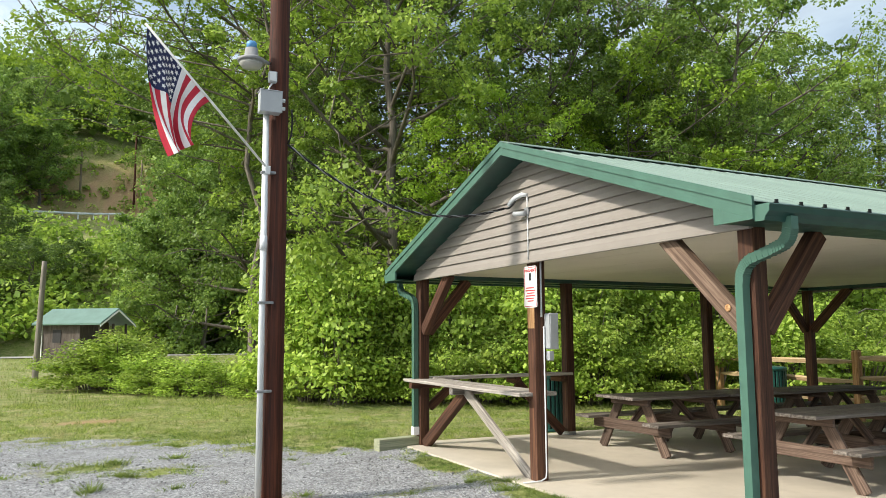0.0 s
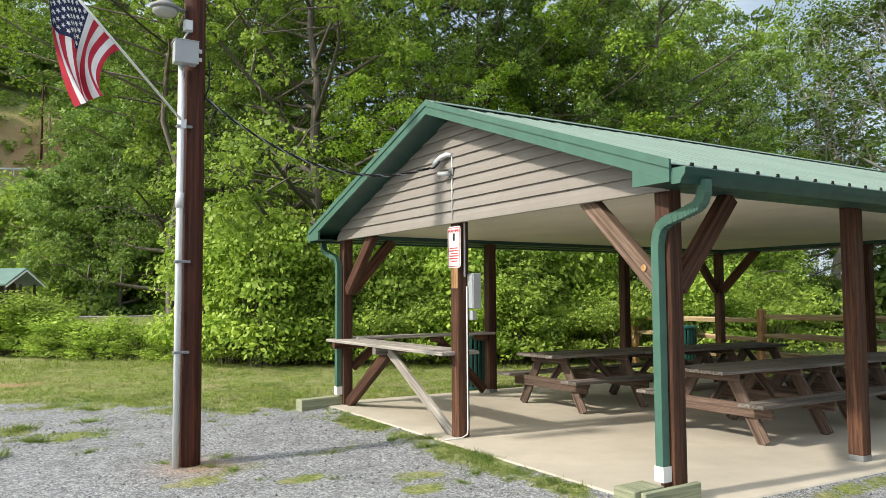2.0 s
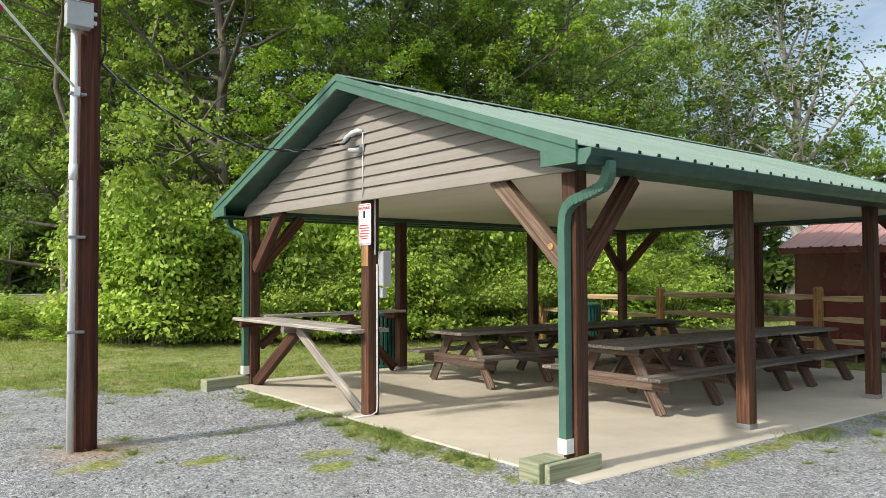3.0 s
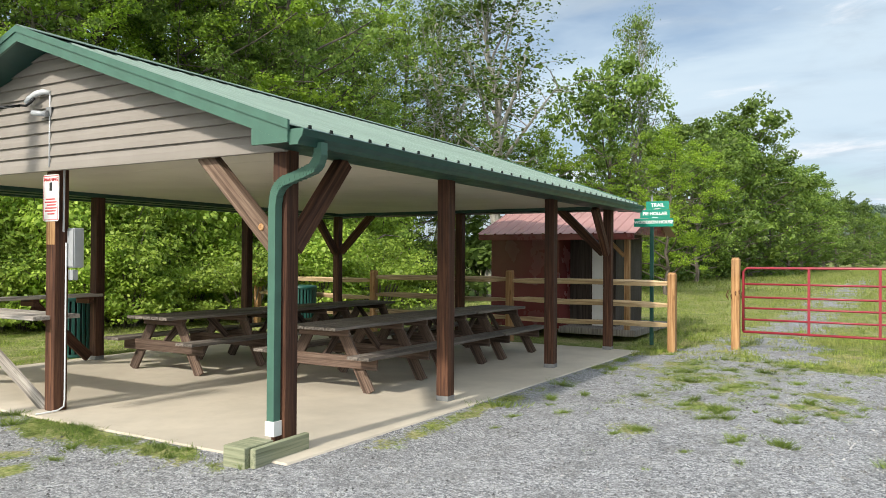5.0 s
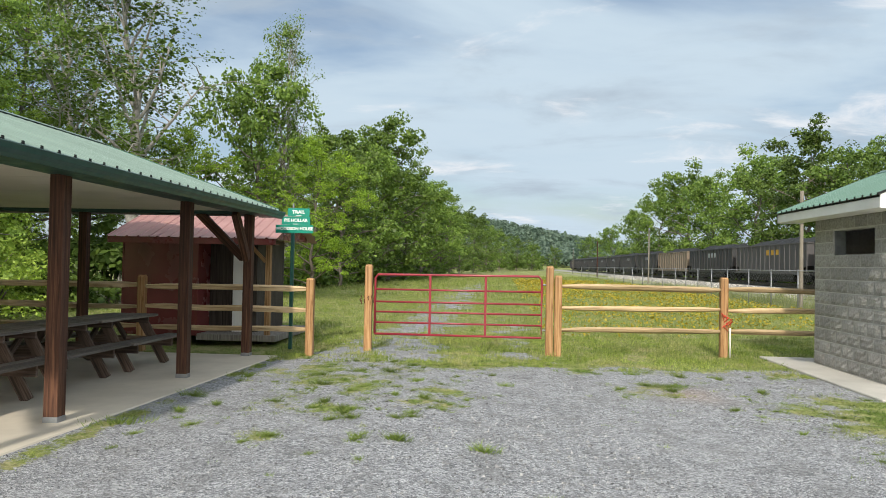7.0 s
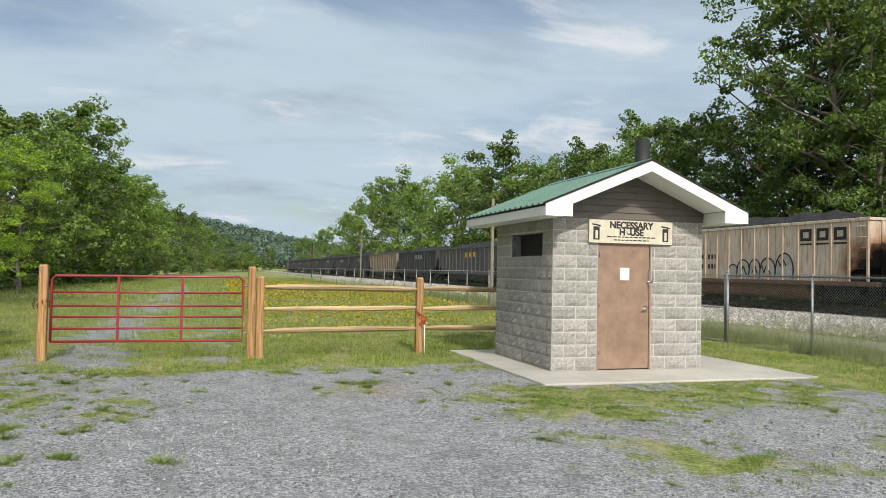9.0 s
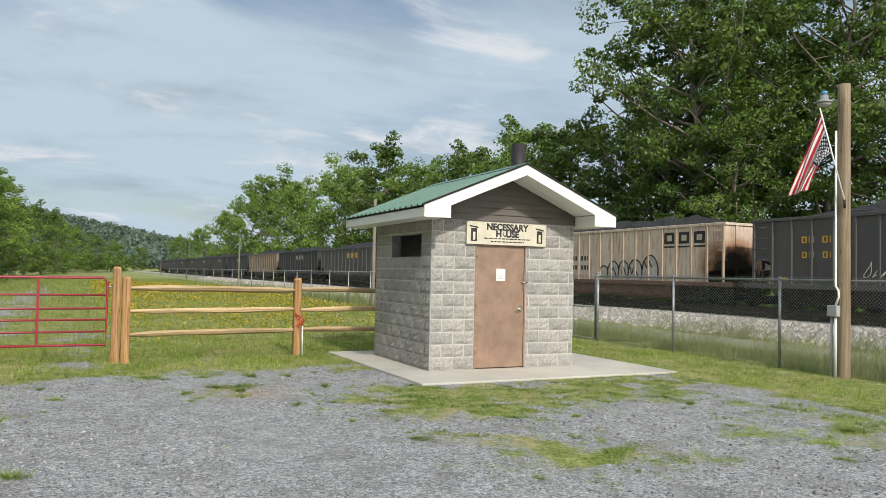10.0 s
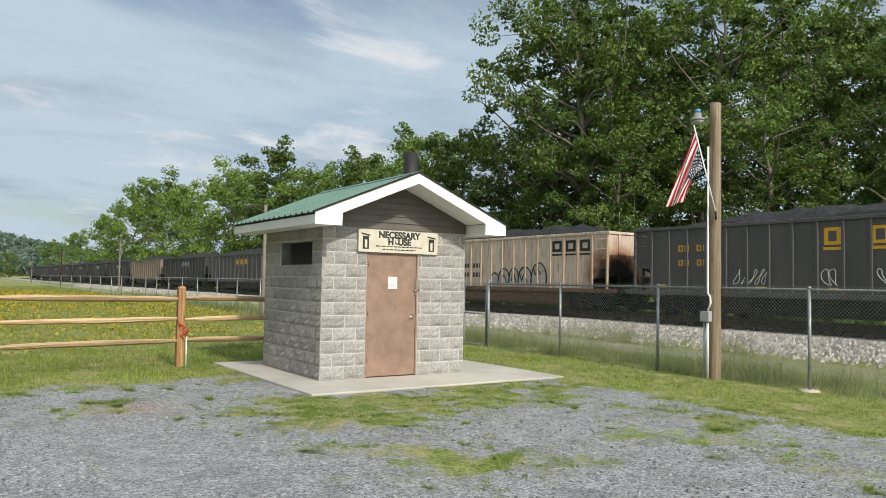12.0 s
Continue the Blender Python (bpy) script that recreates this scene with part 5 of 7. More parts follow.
for k in range(4):
    for xa in (-0.30, 2.7):
        a, b = -0.76 + k * 0.82, -0.76 + (k + 1) * 0.82
        bm = ribbed_sheet(a, b, xa, 1.2, shed_z, 0.225, 0.02)
        bmesh.ops.transform(bm, matrix=Matrix(((0, 1, 0, 0), (1, 0, 0, 0), (0, 0, 1, 0), (0, 0, 0, 1))), verts=bm.verts)
        bmesh.ops.recalc_face_normals(bm, faces=bm.faces)
        part("roof_sheet", bm, RED_ROOF, shed)
part("gable", prism([(0.0, 2.06), (2.4, 2.06), (1.2, 2.47)], "y", -0.60, -0.58), MAROON, shed)
part("gable", prism([(0.0, 1.98), (2.4, 1.98), (1.2, 2.47)], "y", 2.29, 2.31), MAROON, shed)
part("fascia", block(-0.29, -0.27, -0.74, 2.50, shed_z(-0.3) - 0.12, shed_z(-0.3) - 0.006, 0.003), MAROON, shed)
part("eave_soffit", block(-0.27, 0.0, -0.73, 2.49, shed_z(-0.3) - 0.11, shed_z(-0.3) - 0.095), MAROON, shed)

# ---------------------------------------------------------------- chain-link fence
CLY, CLH = -15.8, 1.62
cl = thing("chain_link_fence", (0, CLY, -0.06), "grey galvanised chain-link fence with round posts", "chain-link fence")


def mesh_wires(x0, x1, h, cell, w_):
    """Zigzag wires woven into diamonds, as flat slivers."""
    n_, k_ = int((x1 - x0) / cell), int(h / cell)
    v, i = [], np.arange(k_)
    for j in range(n_):
        for s in (1, -1):
            xa = x0 + j * cell + np.where(i % 2 == 0, 0, cell / 2 * s)
            xb = x0 + j * cell + np.where(i % 2 == 1, 0, cell / 2 * s)
            za, zb = 0.03 + i * cell / 2 * 1.0, 0.03 + (i + 1) * cell / 2 * 1.0
            y = np.full(k_, 0.002 * s)
            v.append(np.stack([np.stack([xa, y, za], 1), np.stack([xa + w_, y, za], 1), np.stack([xb + w_, y, zb], 1), np.stack([xb, y, zb], 1)], 1).reshape(-1, 3))
    return quads_mesh(np.concatenate(v), GALV)


tagged(part("wire_mesh", mesh_wires(-6.0, 10.6, CLH * 2 + 0.09, 0.062, 0.0066), GALV, cl), kind="stuff")
tagged(part("wire_mesh", mesh_wires(11.7, 110.0, CLH * 2, 0.22, 0.013), GALV, cl), kind="stuff")
for x in (-4.2, -0.9, 2.31, 5.30, 8.0, 10.6, 11.7, 14.6, 17.6, 20.6, 23.6, 26.6, 29.6, 32.6, 36, 39, 42, 45, 48, 52, 56, 60, 65, 70, 76, 82, 90, 100, 110):
    r = 0.036 if x in (10.6, 11.7) else 0.028
    p = part("post", tube([(x, 0, -0.05), (x, 0, CLH + (0.05 if r > 0.03 else 0.0))], r, 10), GALV, cl)
    part("post_cap", lathe([(r + 0.004, 0), (r + 0.004, 0.02), (r * 0.6, 0.04), (0.002, 0.05)], 10), GALV, p, m=Matrix.Translation((x, 0, CLH + (0.05 if r > 0.03 else 0.0))))
for a, b in ((-6, 10.6), (11.7, 110)):
    part("top_rail", tube([(a, 0, CLH - 0.01), (b, 0, CLH - 0.01)], 0.020, 8), GALV, cl)
part("footing", lathe([(0.17, -0.02), (0.15, 0.045), (0.02, 0.05)], 14), SLAB, cl, m=Matrix.Translation((2.31, 0, 0)))
gt = thing("chain_link_gate", (10.63, CLY, -0.06), "closed chain-link walk gate in a tube frame", "gate")
part("frame", tube([(0.06, 0, 0.08), (0.06, 0, CLH), (1.0, 0, CLH), (1.0, 0, 0.08), (0.06, 0, 0.08)], 0.022, 8), GALV, gt)
part("brace_bar", tube([(0.06, 0, 0.85), (1.0, 0, 0.85)], 0.016, 8), GALV, gt)
tagged(part("wire_mesh", mesh_wires(0.08, 0.98, CLH * 2, 0.062, 0.006), GALV, gt), kind="stuff")

# ---------------------------------------------------------------- coal train
RAILZ, SIDE = 0.60, -24.0
bed = thing("rail_track", (0, SIDE - 1.55, 0), "steel rails on dark sleepers and pale ballast", "railway track", kind="structure")
for y in (-0.72, 0.72):
    part("rail", prism([(y - 0.07, RAILZ - 0.16), (y + 0.07, RAILZ - 0.16), (y + 0.07, RAILZ - 0.14), (y + 0.012, RAILZ - 0.12), (y + 0.012, RAILZ - 0.04), (y + 0.036, RAILZ - 0.03), (y + 0.036, RAILZ), (y - 0.036, RAILZ), (y - 0.036, RAILZ - 0.03), (y - 0.012, RAILZ - 0.04), (y - 0.012, RAILZ - 0.12), (y - 0.07, RAILZ - 0.14)], "x", -40, 260), RAIL_STEEL, bed)
tie = mesh_of(block(-0.11, 0.11, -1.3, 1.3, RAILZ - 0.33, RAILZ - 0.162, 0.01), TIE)
for k in range(90):
    part("sleeper", tie, TIE, bed, m=Matrix.Translation((-12 + k * 0.55, 0, 0)))
rng = np.random.default_rng(31)
n = 34000
bx = np.concatenate([rng.uniform(-8, 34, n * 3 // 4), rng.uniform(34, 120, n // 4)])
by = rng.uniform(-22.9, -20.7, n)
keep = rng.uniform(0, 1, n) < step(-20.6, -21.6, by) + 0.06
bx, by = bx[keep], by[keep]
s = rng.uniform(0.035, 0.085, len(bx))
tet = np.array([[-1, -0.7, -0.4], [1, -0.6, -0.3], [0.1, 0.9, -0.4], [0, -0.1, 0.8]])
bm_v = np.stack([bx, by, height(bx, by) + 0.02], 1)[:, None] + tet[None] * s[:, None, None] * rng.uniform(0.6, 1.2, (len(bx), 4, 3))
me = bpy.data.meshes.new("ballast")
base = np.arange(len(bx))[:, None] * 4
me.from_pydata(bm_v.reshape(-1, 3).tolist(), [], np.concatenate([base + np.array(f) for f in ((0, 1, 3), (1, 2, 3), (2, 0, 3))]).tolist())
me.materials.append(BALLAST)
tagged(new("ballast_stones", me), "pale broken ballast stone along the track", "ballast", kind="stuff")


def bogie(parent, x):
    b = part("bogie", block(x - 0.95, x + 0.95, -0.78, -0.62, 0.40, 0.62, 0.02), TRUCK, parent)
    part("side_frame", prism([(x - 1.05, 0.34), (x - 0.75, 0.62), (x - 0.3, 0.72), (x + 0.3, 0.72), (x + 0.75, 0.62), (x + 1.05, 0.34), (x + 0.75, 0.30), (x + 0.4, 0.18), (x - 0.4, 0.18), (x - 0.75, 0.30)], "y", -0.62, -0.50), TRUCK, b)
    part("side_frame", prism([(x - 1.05, 0.34), (x - 0.3, 0.72), (x + 0.3, 0.72), (x + 1.05, 0.34), (x + 0.4, 0.18), (x - 0.4, 0.18)], "y", -2.6, -2.48), TRUCK, b)
    for dx in (-0.9, 0.9):
        for y in (-0.83, -2.27):
            part("wheel", tube([(x + dx, y - 0.07, 0.42), (x + dx, y + 0.07, 0.42)], 0.42, 20), TRUCK, b)
        part("axle", tube([(x + dx, -2.3, 0.42), (x + dx, -0.55, 0.42)], 0.08, 10), TRUCK, b)


def hopper(x, n, paint, ribs, label, hi=2.90, zo=1.36):
    """A coal car with its far end at x, running n metres toward +x; z from the rail; open below zo at its ends."""
    c = thing("coal_car", (x, SIDE, RAILZ), label, "rail car", "cars of the coal train")
    lo = 0.80
    for y in (-0.06, -3.1):
        part("side_sheet", prism([(0, zo), (0.78, zo - 0.16), (0.80, lo), (n - 0.80, lo), (n - 0.78, zo - 0.16), (n, zo), (n, hi - 0.06), (0, hi - 0.06)], "y", y, y + 0.06), paint, c)
    for xe in (0.0, n - 0.06):
        part("end_wall", block(xe, xe + 0.06, -3.04, -0.06, zo - 0.05, hi - 0.06), paint, c)
    part("deck", block(0.06, n - 0.06, -3.04, -0.06, hi - 0.5, hi - 0.45), paint, c)
    part("top_chord", block(-0.05, n + 0.05, -0.10, 0.05, hi - 0.10, hi, 0.01), paint, c)
    part("top_chord", block(-0.05, n + 0.05, -3.15, -3.0, hi - 0.10, hi, 0.01), paint, c)
    for xe in (-0.05, n - 0.05):
        part("top_chord", block(xe, xe + 0.10, -3.0, -0.10, hi - 0.10, hi - 0.004, 0.01), paint, c)
    part("side_sill", block(-0.35, n + 0.35, -0.10, 0.07, lo - 0.10, lo + 0.05, 0.01), CAR_RUST if paint is CAR_BEIGE else paint, c)
    part("tub", prism([(-0.10, lo - 0.10), (-0.10, 0.44), (-0.16, 0.30), (-0.30, 0.20), (-2.80, 0.20), (-2.94, 0.30), (-3.0, 0.44), (-3.0, lo - 0.10)], "x", 2.7, n - 2.7), CAR_RUST if paint is CAR_BEIGE else TRUCK, c)
    rib = mesh_of(prism([(-0.05, 0.002), (0.05, 0.002), (0.035, 0.055), (-0.035, 0.055)], "z", lo + 0.052, hi - 0.102), CAR_RIB if paint is CAR_BEIGE else paint)
    for k in range(ribs + 1):
        part("rib", rib, CAR_RIB if paint is CAR_BEIGE else paint, c, m=Matrix.Translation((0.06 + k * (n - 0.12) / ribs, 0, 0)))
    for xe, s_ in ((0, -1), (n, 1)):
        for k in range(6):
            z = lo + 0.12 + k * 0.34
            a, b = sorted((xe + s_ * -0.12, xe + s_ * -0.55))
            part("ladder_rung", tube([(a, 0.03, z), (a, 0.10, z), (b, 0.10, z), (b, 0.03, z)], 0.012, 6), paint, c)
        part("end_sheet", prism([(xe - s_ * 0.06, zo), (xe - s_ * 2.0, lo - 0.05), (xe - s_ * 2.1, lo - 0.05), (xe - s_ * 0.16, zo)], "y", -3.0, -0.1), TRUCK, c)
        for y in (-0.5, -1.55, -2.6):
            part("end_post", block(min(xe, xe + s_ * 0.05), max(xe, xe + s_ * 0.05), y - 0.06, y + 0.06, lo + 0.05, hi - 0.1, 0.005), paint, c)
        part("end_platform", block(min(xe, xe + s_ * 0.4), max(xe, xe + s_ * 0.4), -2.9, -0.15, lo - 0.1, lo - 0.02, 0.01), TRUCK, c)
        part("coupler", block(min(xe + s_ * 0.2, xe + s_ * 0.62), max(xe + s_ * 0.2, xe + s_ * 0.62), -1.68, -1.42, 0.15, 0.42, 0.02), TRUCK, c)
    for xb in (1.75, n - 1.75):
        bogie(c, xb)
    nx, ny = 48, 8
    bm = bmesh.new()
    g_ = [[bm.verts.new((0.08 + (n - 0.16) * i / nx, -0.08 - 2.94 * j / ny, hi - 0.30 + 0.85 * math.sin(math.pi * j / ny) ** 0.7 * min(1, 5 * i / nx, 5 * (1 - i / nx)) ** 0.6 * (0.85 + 0.3 * noise.noise((i * 0.35 + x, j * 0.5, 0))) + 0.05 * noise.noise((i * 1.3, j * 1.1, x)))) for j in range(ny + 1)] for i in range(nx + 1)]
    for i in range(nx):
        for j in range(ny):
            bm.faces.new((g_[i][j], g_[i + 1][j], g_[i + 1][j + 1], g_[i][j + 1]))
    part("coal", bm, COAL, c, "heaped black coal load")
    return c, lo, hi


def marks(c, boxes, mat, name, label=""):
    for x0, x1, z0, z1 in boxes:
        part(name, block(x0, x1, 0.004, 0.009, z0, z1), mat, c, label)


def line_art(c, strokes, mat, r, name, label):
    for s_ in strokes:
        part(name, tube([(x_, 0.012, z_) for x_, z_ in s_], r, 5), mat, c, label)


def lettermark(x, z, w_, h_, kind):
    """A plain bold square ring made of bars."""
    t_ = 0.25 * w_
    return [(x, x + t_, z, z + h_), (x + w_ - t_, x + w_, z, z + h_), (x + t_, x + w_ - t_, z + h_ - t_ * 0.8, z + h_), (x + t_, x + w_ - t_, z, z + t_ * 0.8)]


c1, lo, hi = hopper(14.36, 15.0, CAR_BEIGE, 20, "beige rust-streaked coal car with dark lettering and painted scrawl")
# dark plain shapes in place of the railway's mark
for k, w_ in enumerate((0.52, 0.52, 0.52)):
    xk = 2.42 - k * 0.75
    marks(c1, lettermark(xk, 2.22, w_, 0.42, k) + [(xk - 0.02, xk + w_ + 0.02, 2.08, 2.14)], INK, "mark")
marks(c1, [(7.55 + q, 7.67 + q, z_, z_ + 0.19) for z_ in (1.65, 1.25) for q in (0.0, 0.2, 0.42, 0.85, 1.05)], INK, "number_bar")
humps = ((6.75, 6.25, 1.42), (6.25, 5.55, 1.60), (5.55, 4.95, 1.62), (4.95, 4.15, 1.66), (4.15, 3.25, 1.82))
strokes = []
for xa, xb, top in humps:
    hump = [(xa + (xb - xa) * q / 12, 1.25 + (top - 1.25) * math.sin(math.pi * q / 12) ** 0.5) for q in range(13)]
    strokes += [hump, [(xb, 1.25), (xb + 0.04, 0.90)]]
    part("scrawl_fill", prism([(xa, 0.87)] + hump + [(xb, 0.87)], "y", 0.002, 0.006), SPRAY, c1, "pale grey sprayed fill")
strokes += [[(3.6, 1.35), (3.75, 1.6), (3.9, 1.35), (4.0, 1.55)], [(4.4, 1.05), (4.6, 1.4), (4.75, 1.1), (4.85, 1.35)], [(5.1, 1.05), (5.25, 1.4), (5.4, 1.1)], [(5.7, 1.0), (5.9, 1.35), (6.1, 1.1)]]
line_art(c1, strokes, INK, 0.028, "scrawl", "black sprayed scrawl outline")
c2, lo, hi = hopper(13.2 - 15.6, 15.6, CAR_GREY, 22, "dark grey coal car with yellow lettering and pale scrawl", 2.90, 1.66)
for k in range(3):
    xk = 9.0 - 0.52 - k * 1.22
    marks(c2, lettermark(xk + 0.08, 2.16, 0.46, 0.46, k) + [(xk + 0.06, xk + 0.56, 2.02, 2.10)], YELLOW, "mark")
for xk in (13.60, 13.36, 12.90, 12.66):
    marks(c2, lettermark(xk, 2.09, 0.17, 0.20, 0) + lettermark(xk, 1.64, 0.16, 0.19, 0), YELLOW, "number_bar")
marks(c2, [(14.26, 14.52, 0.93, 1.05), (10.66, 11.04, 0.93, 1.02), (8.62, 8.90, 0.93, 1.02)], YELLOW, "stencil")
line_art(c2, [[(x_ + (0.12 + 0.03 * math.sin(x_ * 7)) * math.cos(q / 1.9 + x_) + 0.05 * math.sin(q), 1.30 + 0.22 * math.sin(q / 1.9 + x_ * 2)) for q in range(13)] for x_ in (11.62, 11.38, 11.12, 10.9, 10.72, 8.95, 8.75, 7.5, 7.2, 5.9, 5.6)], WHITE, 0.011, "scrawl", "thin white sprayed scrawl")
for k, (paint, lab) in enumerate(((CAR_DARK, "sooty dark coal car"), (CAR_GREY, "dark grey coal car with yellow marks"), (CAR_DARK, "dark coal car"), (CAR_BROWN, "faded tan coal car"))):
    cc, lo, hi = hopper(14.36 + 16.15 * (k + 1), 15.0, paint, 15, lab + " in the standing train")
    if k < 3:
        marks(cc, [(5.2 + q * 1.0, 5.75 + q * 1.0, 2.1, 2.5) for q in range(3)], YELLOW if k == 1 else BOXGREY, "mark")
far_car = bpy.data.objects[[o.name for o in bpy.data.objects if o.name.startswith("coal_car")][-2]]
for k in range(5, 13):
    copy_thing(far_car, pose(14.36 + 16.15 * k, SIDE, RAILZ))
copy_thing(c2, pose(13.2 - 15.6 - 16.7, SIDE, RAILZ))

# ---------------------------------------------------------------- poles, lamps, flags, wires


def round_pole(name, at, h, r0, r1, mat, label, lean=(0, 0)):
    t = thing(name, at, label, "utility pole")
    bm = bmesh.new()
    pts = [(lean[0] * k / 14, lean[1] * k / 14, -0.3 + (h + 0.3) * k / 14) for k in range(15)]
    tube_into(bm, pts, [r0 + (r1 - r0) * k / 14 + 0.006 * noise.noise((k * 0.9, at[0], 0)) for k in range(15)], 20)
    bmesh.ops.recalc_face_normals(bm, faces=bm.faces)
    part("shaft", bm, mat, t)
    return t


def yard_lamp(at, turn, label):
    t = thing("yard_lamp", at, label, "lamp", turn=turn)
    part("arm", tube([(0, 0, 0.0), (0.10, 0, 0.02)], 0.018), LAMPGREY, t)
    part("housing", lathe([(0.03, 0.10), (0.062, 0.09), (0.068, 0.015), (0.115, -0.01), (0.132, -0.02), (0.132, -0.045), (0.02, -0.047)], 20), LAMPGREY, t, m=Matrix.Translation((0.19, 0, 0.02)))
    part("sensor", lathe([(0.05, 0.095), (0.05, 0.15), (0.042, 0.16), (0.01, 0.162)], 16), BLUE, t, "blue light sensor", Matrix.Translation((0.19, 0, 0.02)))
    part("lens", lathe([(0.116, -0.042), (0.112, -0.07), (0.085, -0.098), (0.01, -0.108)], 20), GLASS_LENS, t, m=Matrix.Translation((0.19, 0, 0.015)))
    return t


def flag(a, b, e0, e1, m0, m1, at, label, ripple=0.05, seed=0.0, flip=False, canton=0.4):
    """A hanging flag: hoist edge from a (tip) to b along its pole, fly edge from e0 to e1; the cloth bends over m0 and m1."""
    t = thing("flag", at, label, "flag")
    a, b, e0, e1, m0, m1 = (Vector(q) - Vector(at) for q in (a, b, e0, e1, m0, m1))
    out = (b - a).cross(e0 - a).normalized()
    nu, nv = 39, 44

    def at_uv(u, v):
        mid_ = m0.lerp(m1, u)
        p = a.lerp(b, u).lerp(mid_, v).lerp(mid_.lerp(e0.lerp(e1, u), v), v)
        w_ = math.sin(u * 9.5 + v * 2.2 + seed) * (0.25 + v) + 0.5 * math.sin(u * 19 - v * 5 + seed)
        return p + out * ripple * w_ * min(1, v * 4) - Vector((0, 0, 0.10 * math.sin(math.pi * u) * v * (1 - v)))
    bm = bmesh.new()
    g_ = [[bm.verts.new(at_uv(i / nu, j / nv)) for j in range(nv + 1)] for i in range(nu + 1)]
    for i in range(nu):
        for j in range(nv):
            f = bm.faces.new((g_[i][j], g_[i + 1][j], g_[i + 1][j + 1], g_[i][j + 1]))
            f.smooth = True
            s_ = (nu - 1 - i if flip else i) * 13 // nu
            f.material_index = 2 if (s_ < 7 and j < canton * nv) else (s_ % 2)
    cl_ = part("cloth", bm, [FLAG_RED, FLAG_WHITE, FLAG_BLUE], t)
    bm = bmesh.new()
    for r in range(9):
        for q in range(6 if r % 2 == 0 else 5):
            u = (r + 0.9) / 9.8 * 7 / 13
            u = 1 - u if flip else u
            v = (q + (0.6 if r % 2 == 0 else 1.1)) / 6.2 * canton
            for side in (0.006, -0.006):
                c = at_uv(u, v) + out * side
                du, dv = (at_uv(u + 0.01, v) - at_uv(u, v)).normalized(), (at_uv(u, v + 0.01) - at_uv(u, v)).normalized()
                vs = [bm.verts.new(c + (du * math.cos(k * math.pi / 5) + dv * math.sin(k * math.pi / 5)) * (0.024 if k % 2 == 0 else 0.010)) for k in range(10)]
                bm.faces.new(vs)
    part("star_print", bm, FLAG_WHITE, cl_)
    return t


# dark pole beside the pavilion
PXY = (-2.76, 3.31)
round_pole("utility_pole", (*PXY, -0.05), 6.5, 0.105, 0.095, POLE_RED, "reddish creosoted wooden utility pole standing in gravel")
cn = thing("conduit", (PXY[0] - 0.135, PXY[1] - 0.09, -0.05), "pale plastic conduit strapped to a utility pole", "conduit")
part("pipe", tube([(0, 0, 0), (0, 0, 3.72)], 0.031, 12), PVC, cn)
part("coupling", tube([(0, 0, 2.38), (0, 0, 2.52)], 0.037, 12), PVC, cn)
for z in (0.62, 1.05, 1.88, 2.0, 3.14):
    if z in (1.05, 1.88, 3.14):
        part("strap", block(-0.04, 0.10, -0.036, 0.03, z - 0.012, z + 0.012, 0.003), GALV, cn)
jb = thing("junction_box", (PXY[0] - 0.115, PXY[1] - 0.09, 3.665), "grey square junction box on a utility pole", "electrical box")
part("body", block(-0.105, 0.10, -0.13, 0.0, 0, 0.20, 0.006), BOXGREY, jb)
part("cover", block(-0.11, 0.105, -0.14, -0.131, -0.004, 0.205, 0.003), BOXGREY, jb)
part("cover_lip", block(-0.112, 0.107, -0.145, 0.0, 0.2055, 0.213, 0.002), BOXGREY, jb)
for z in (0.06, 0.14):
    part("fitting", tube([(0.10, -0.07, z), (0.145, -0.07, z)], 0.018, 10), PVC, jb)
sb = thing("switch_box", (PXY[0] - 0.085, PXY[1] - 0.08, 3.99), "small grey weatherproof switch box on a pole", "electrical box")
part("body", block(-0.04, 0.04, -0.06, 0.0, 0, 0.11, 0.006), BOXGREY, sb)
part("cover", block(-0.032, 0.032, -0.068, -0.061, 0.01, 0.10, 0.004), PVC, sb)
part("lead", tube([(0.0, -0.03, 0.0), (-0.03, -0.04, -0.05), (-0.05, -0.03, -0.12)], 0.008, 6), PVC, sb)
yard_lamp((PXY[0] - 0.10, PXY[1] - 0.03, 4.21), 190, "grey yard lamp with blue sensor on a pole arm")
fp = thing("flag_pole", (PXY[0] - 0.13, PXY[1] - 0.11, 3.14), "slim white angled flag pole fixed to a utility pole", "flag pole")
tip, foot = Vector((-1.16, -0.50, 1.05)), Vector((0, 0, 0))
part("staff", tube([foot, tip], 0.012, 8), WHITE, fp)
part("bracket", block(-0.014, 0.04, -0.018, 0.04, -0.07, 0.012, 0.004), PVC, fp)
o = Vector((PXY[0] - 0.13, PXY[1] - 0.11, 3.14))
fa, fb = o + tip * 0.985, o + tip * 0.49
flag(fa, fb, (fa.x +0.23, fa.y +0.04, fa.z -1.11), (fb.x -0.15, fb.y -0.06, fb.z -0.44), (fa.x -0.01, fa.y +0.03, fa.z -0.60), (fb.x -0.27, fb.y -0.03, fb.z -0.18), fa, "American flag hanging in folds from an angled pole", 0.045, 0.6)

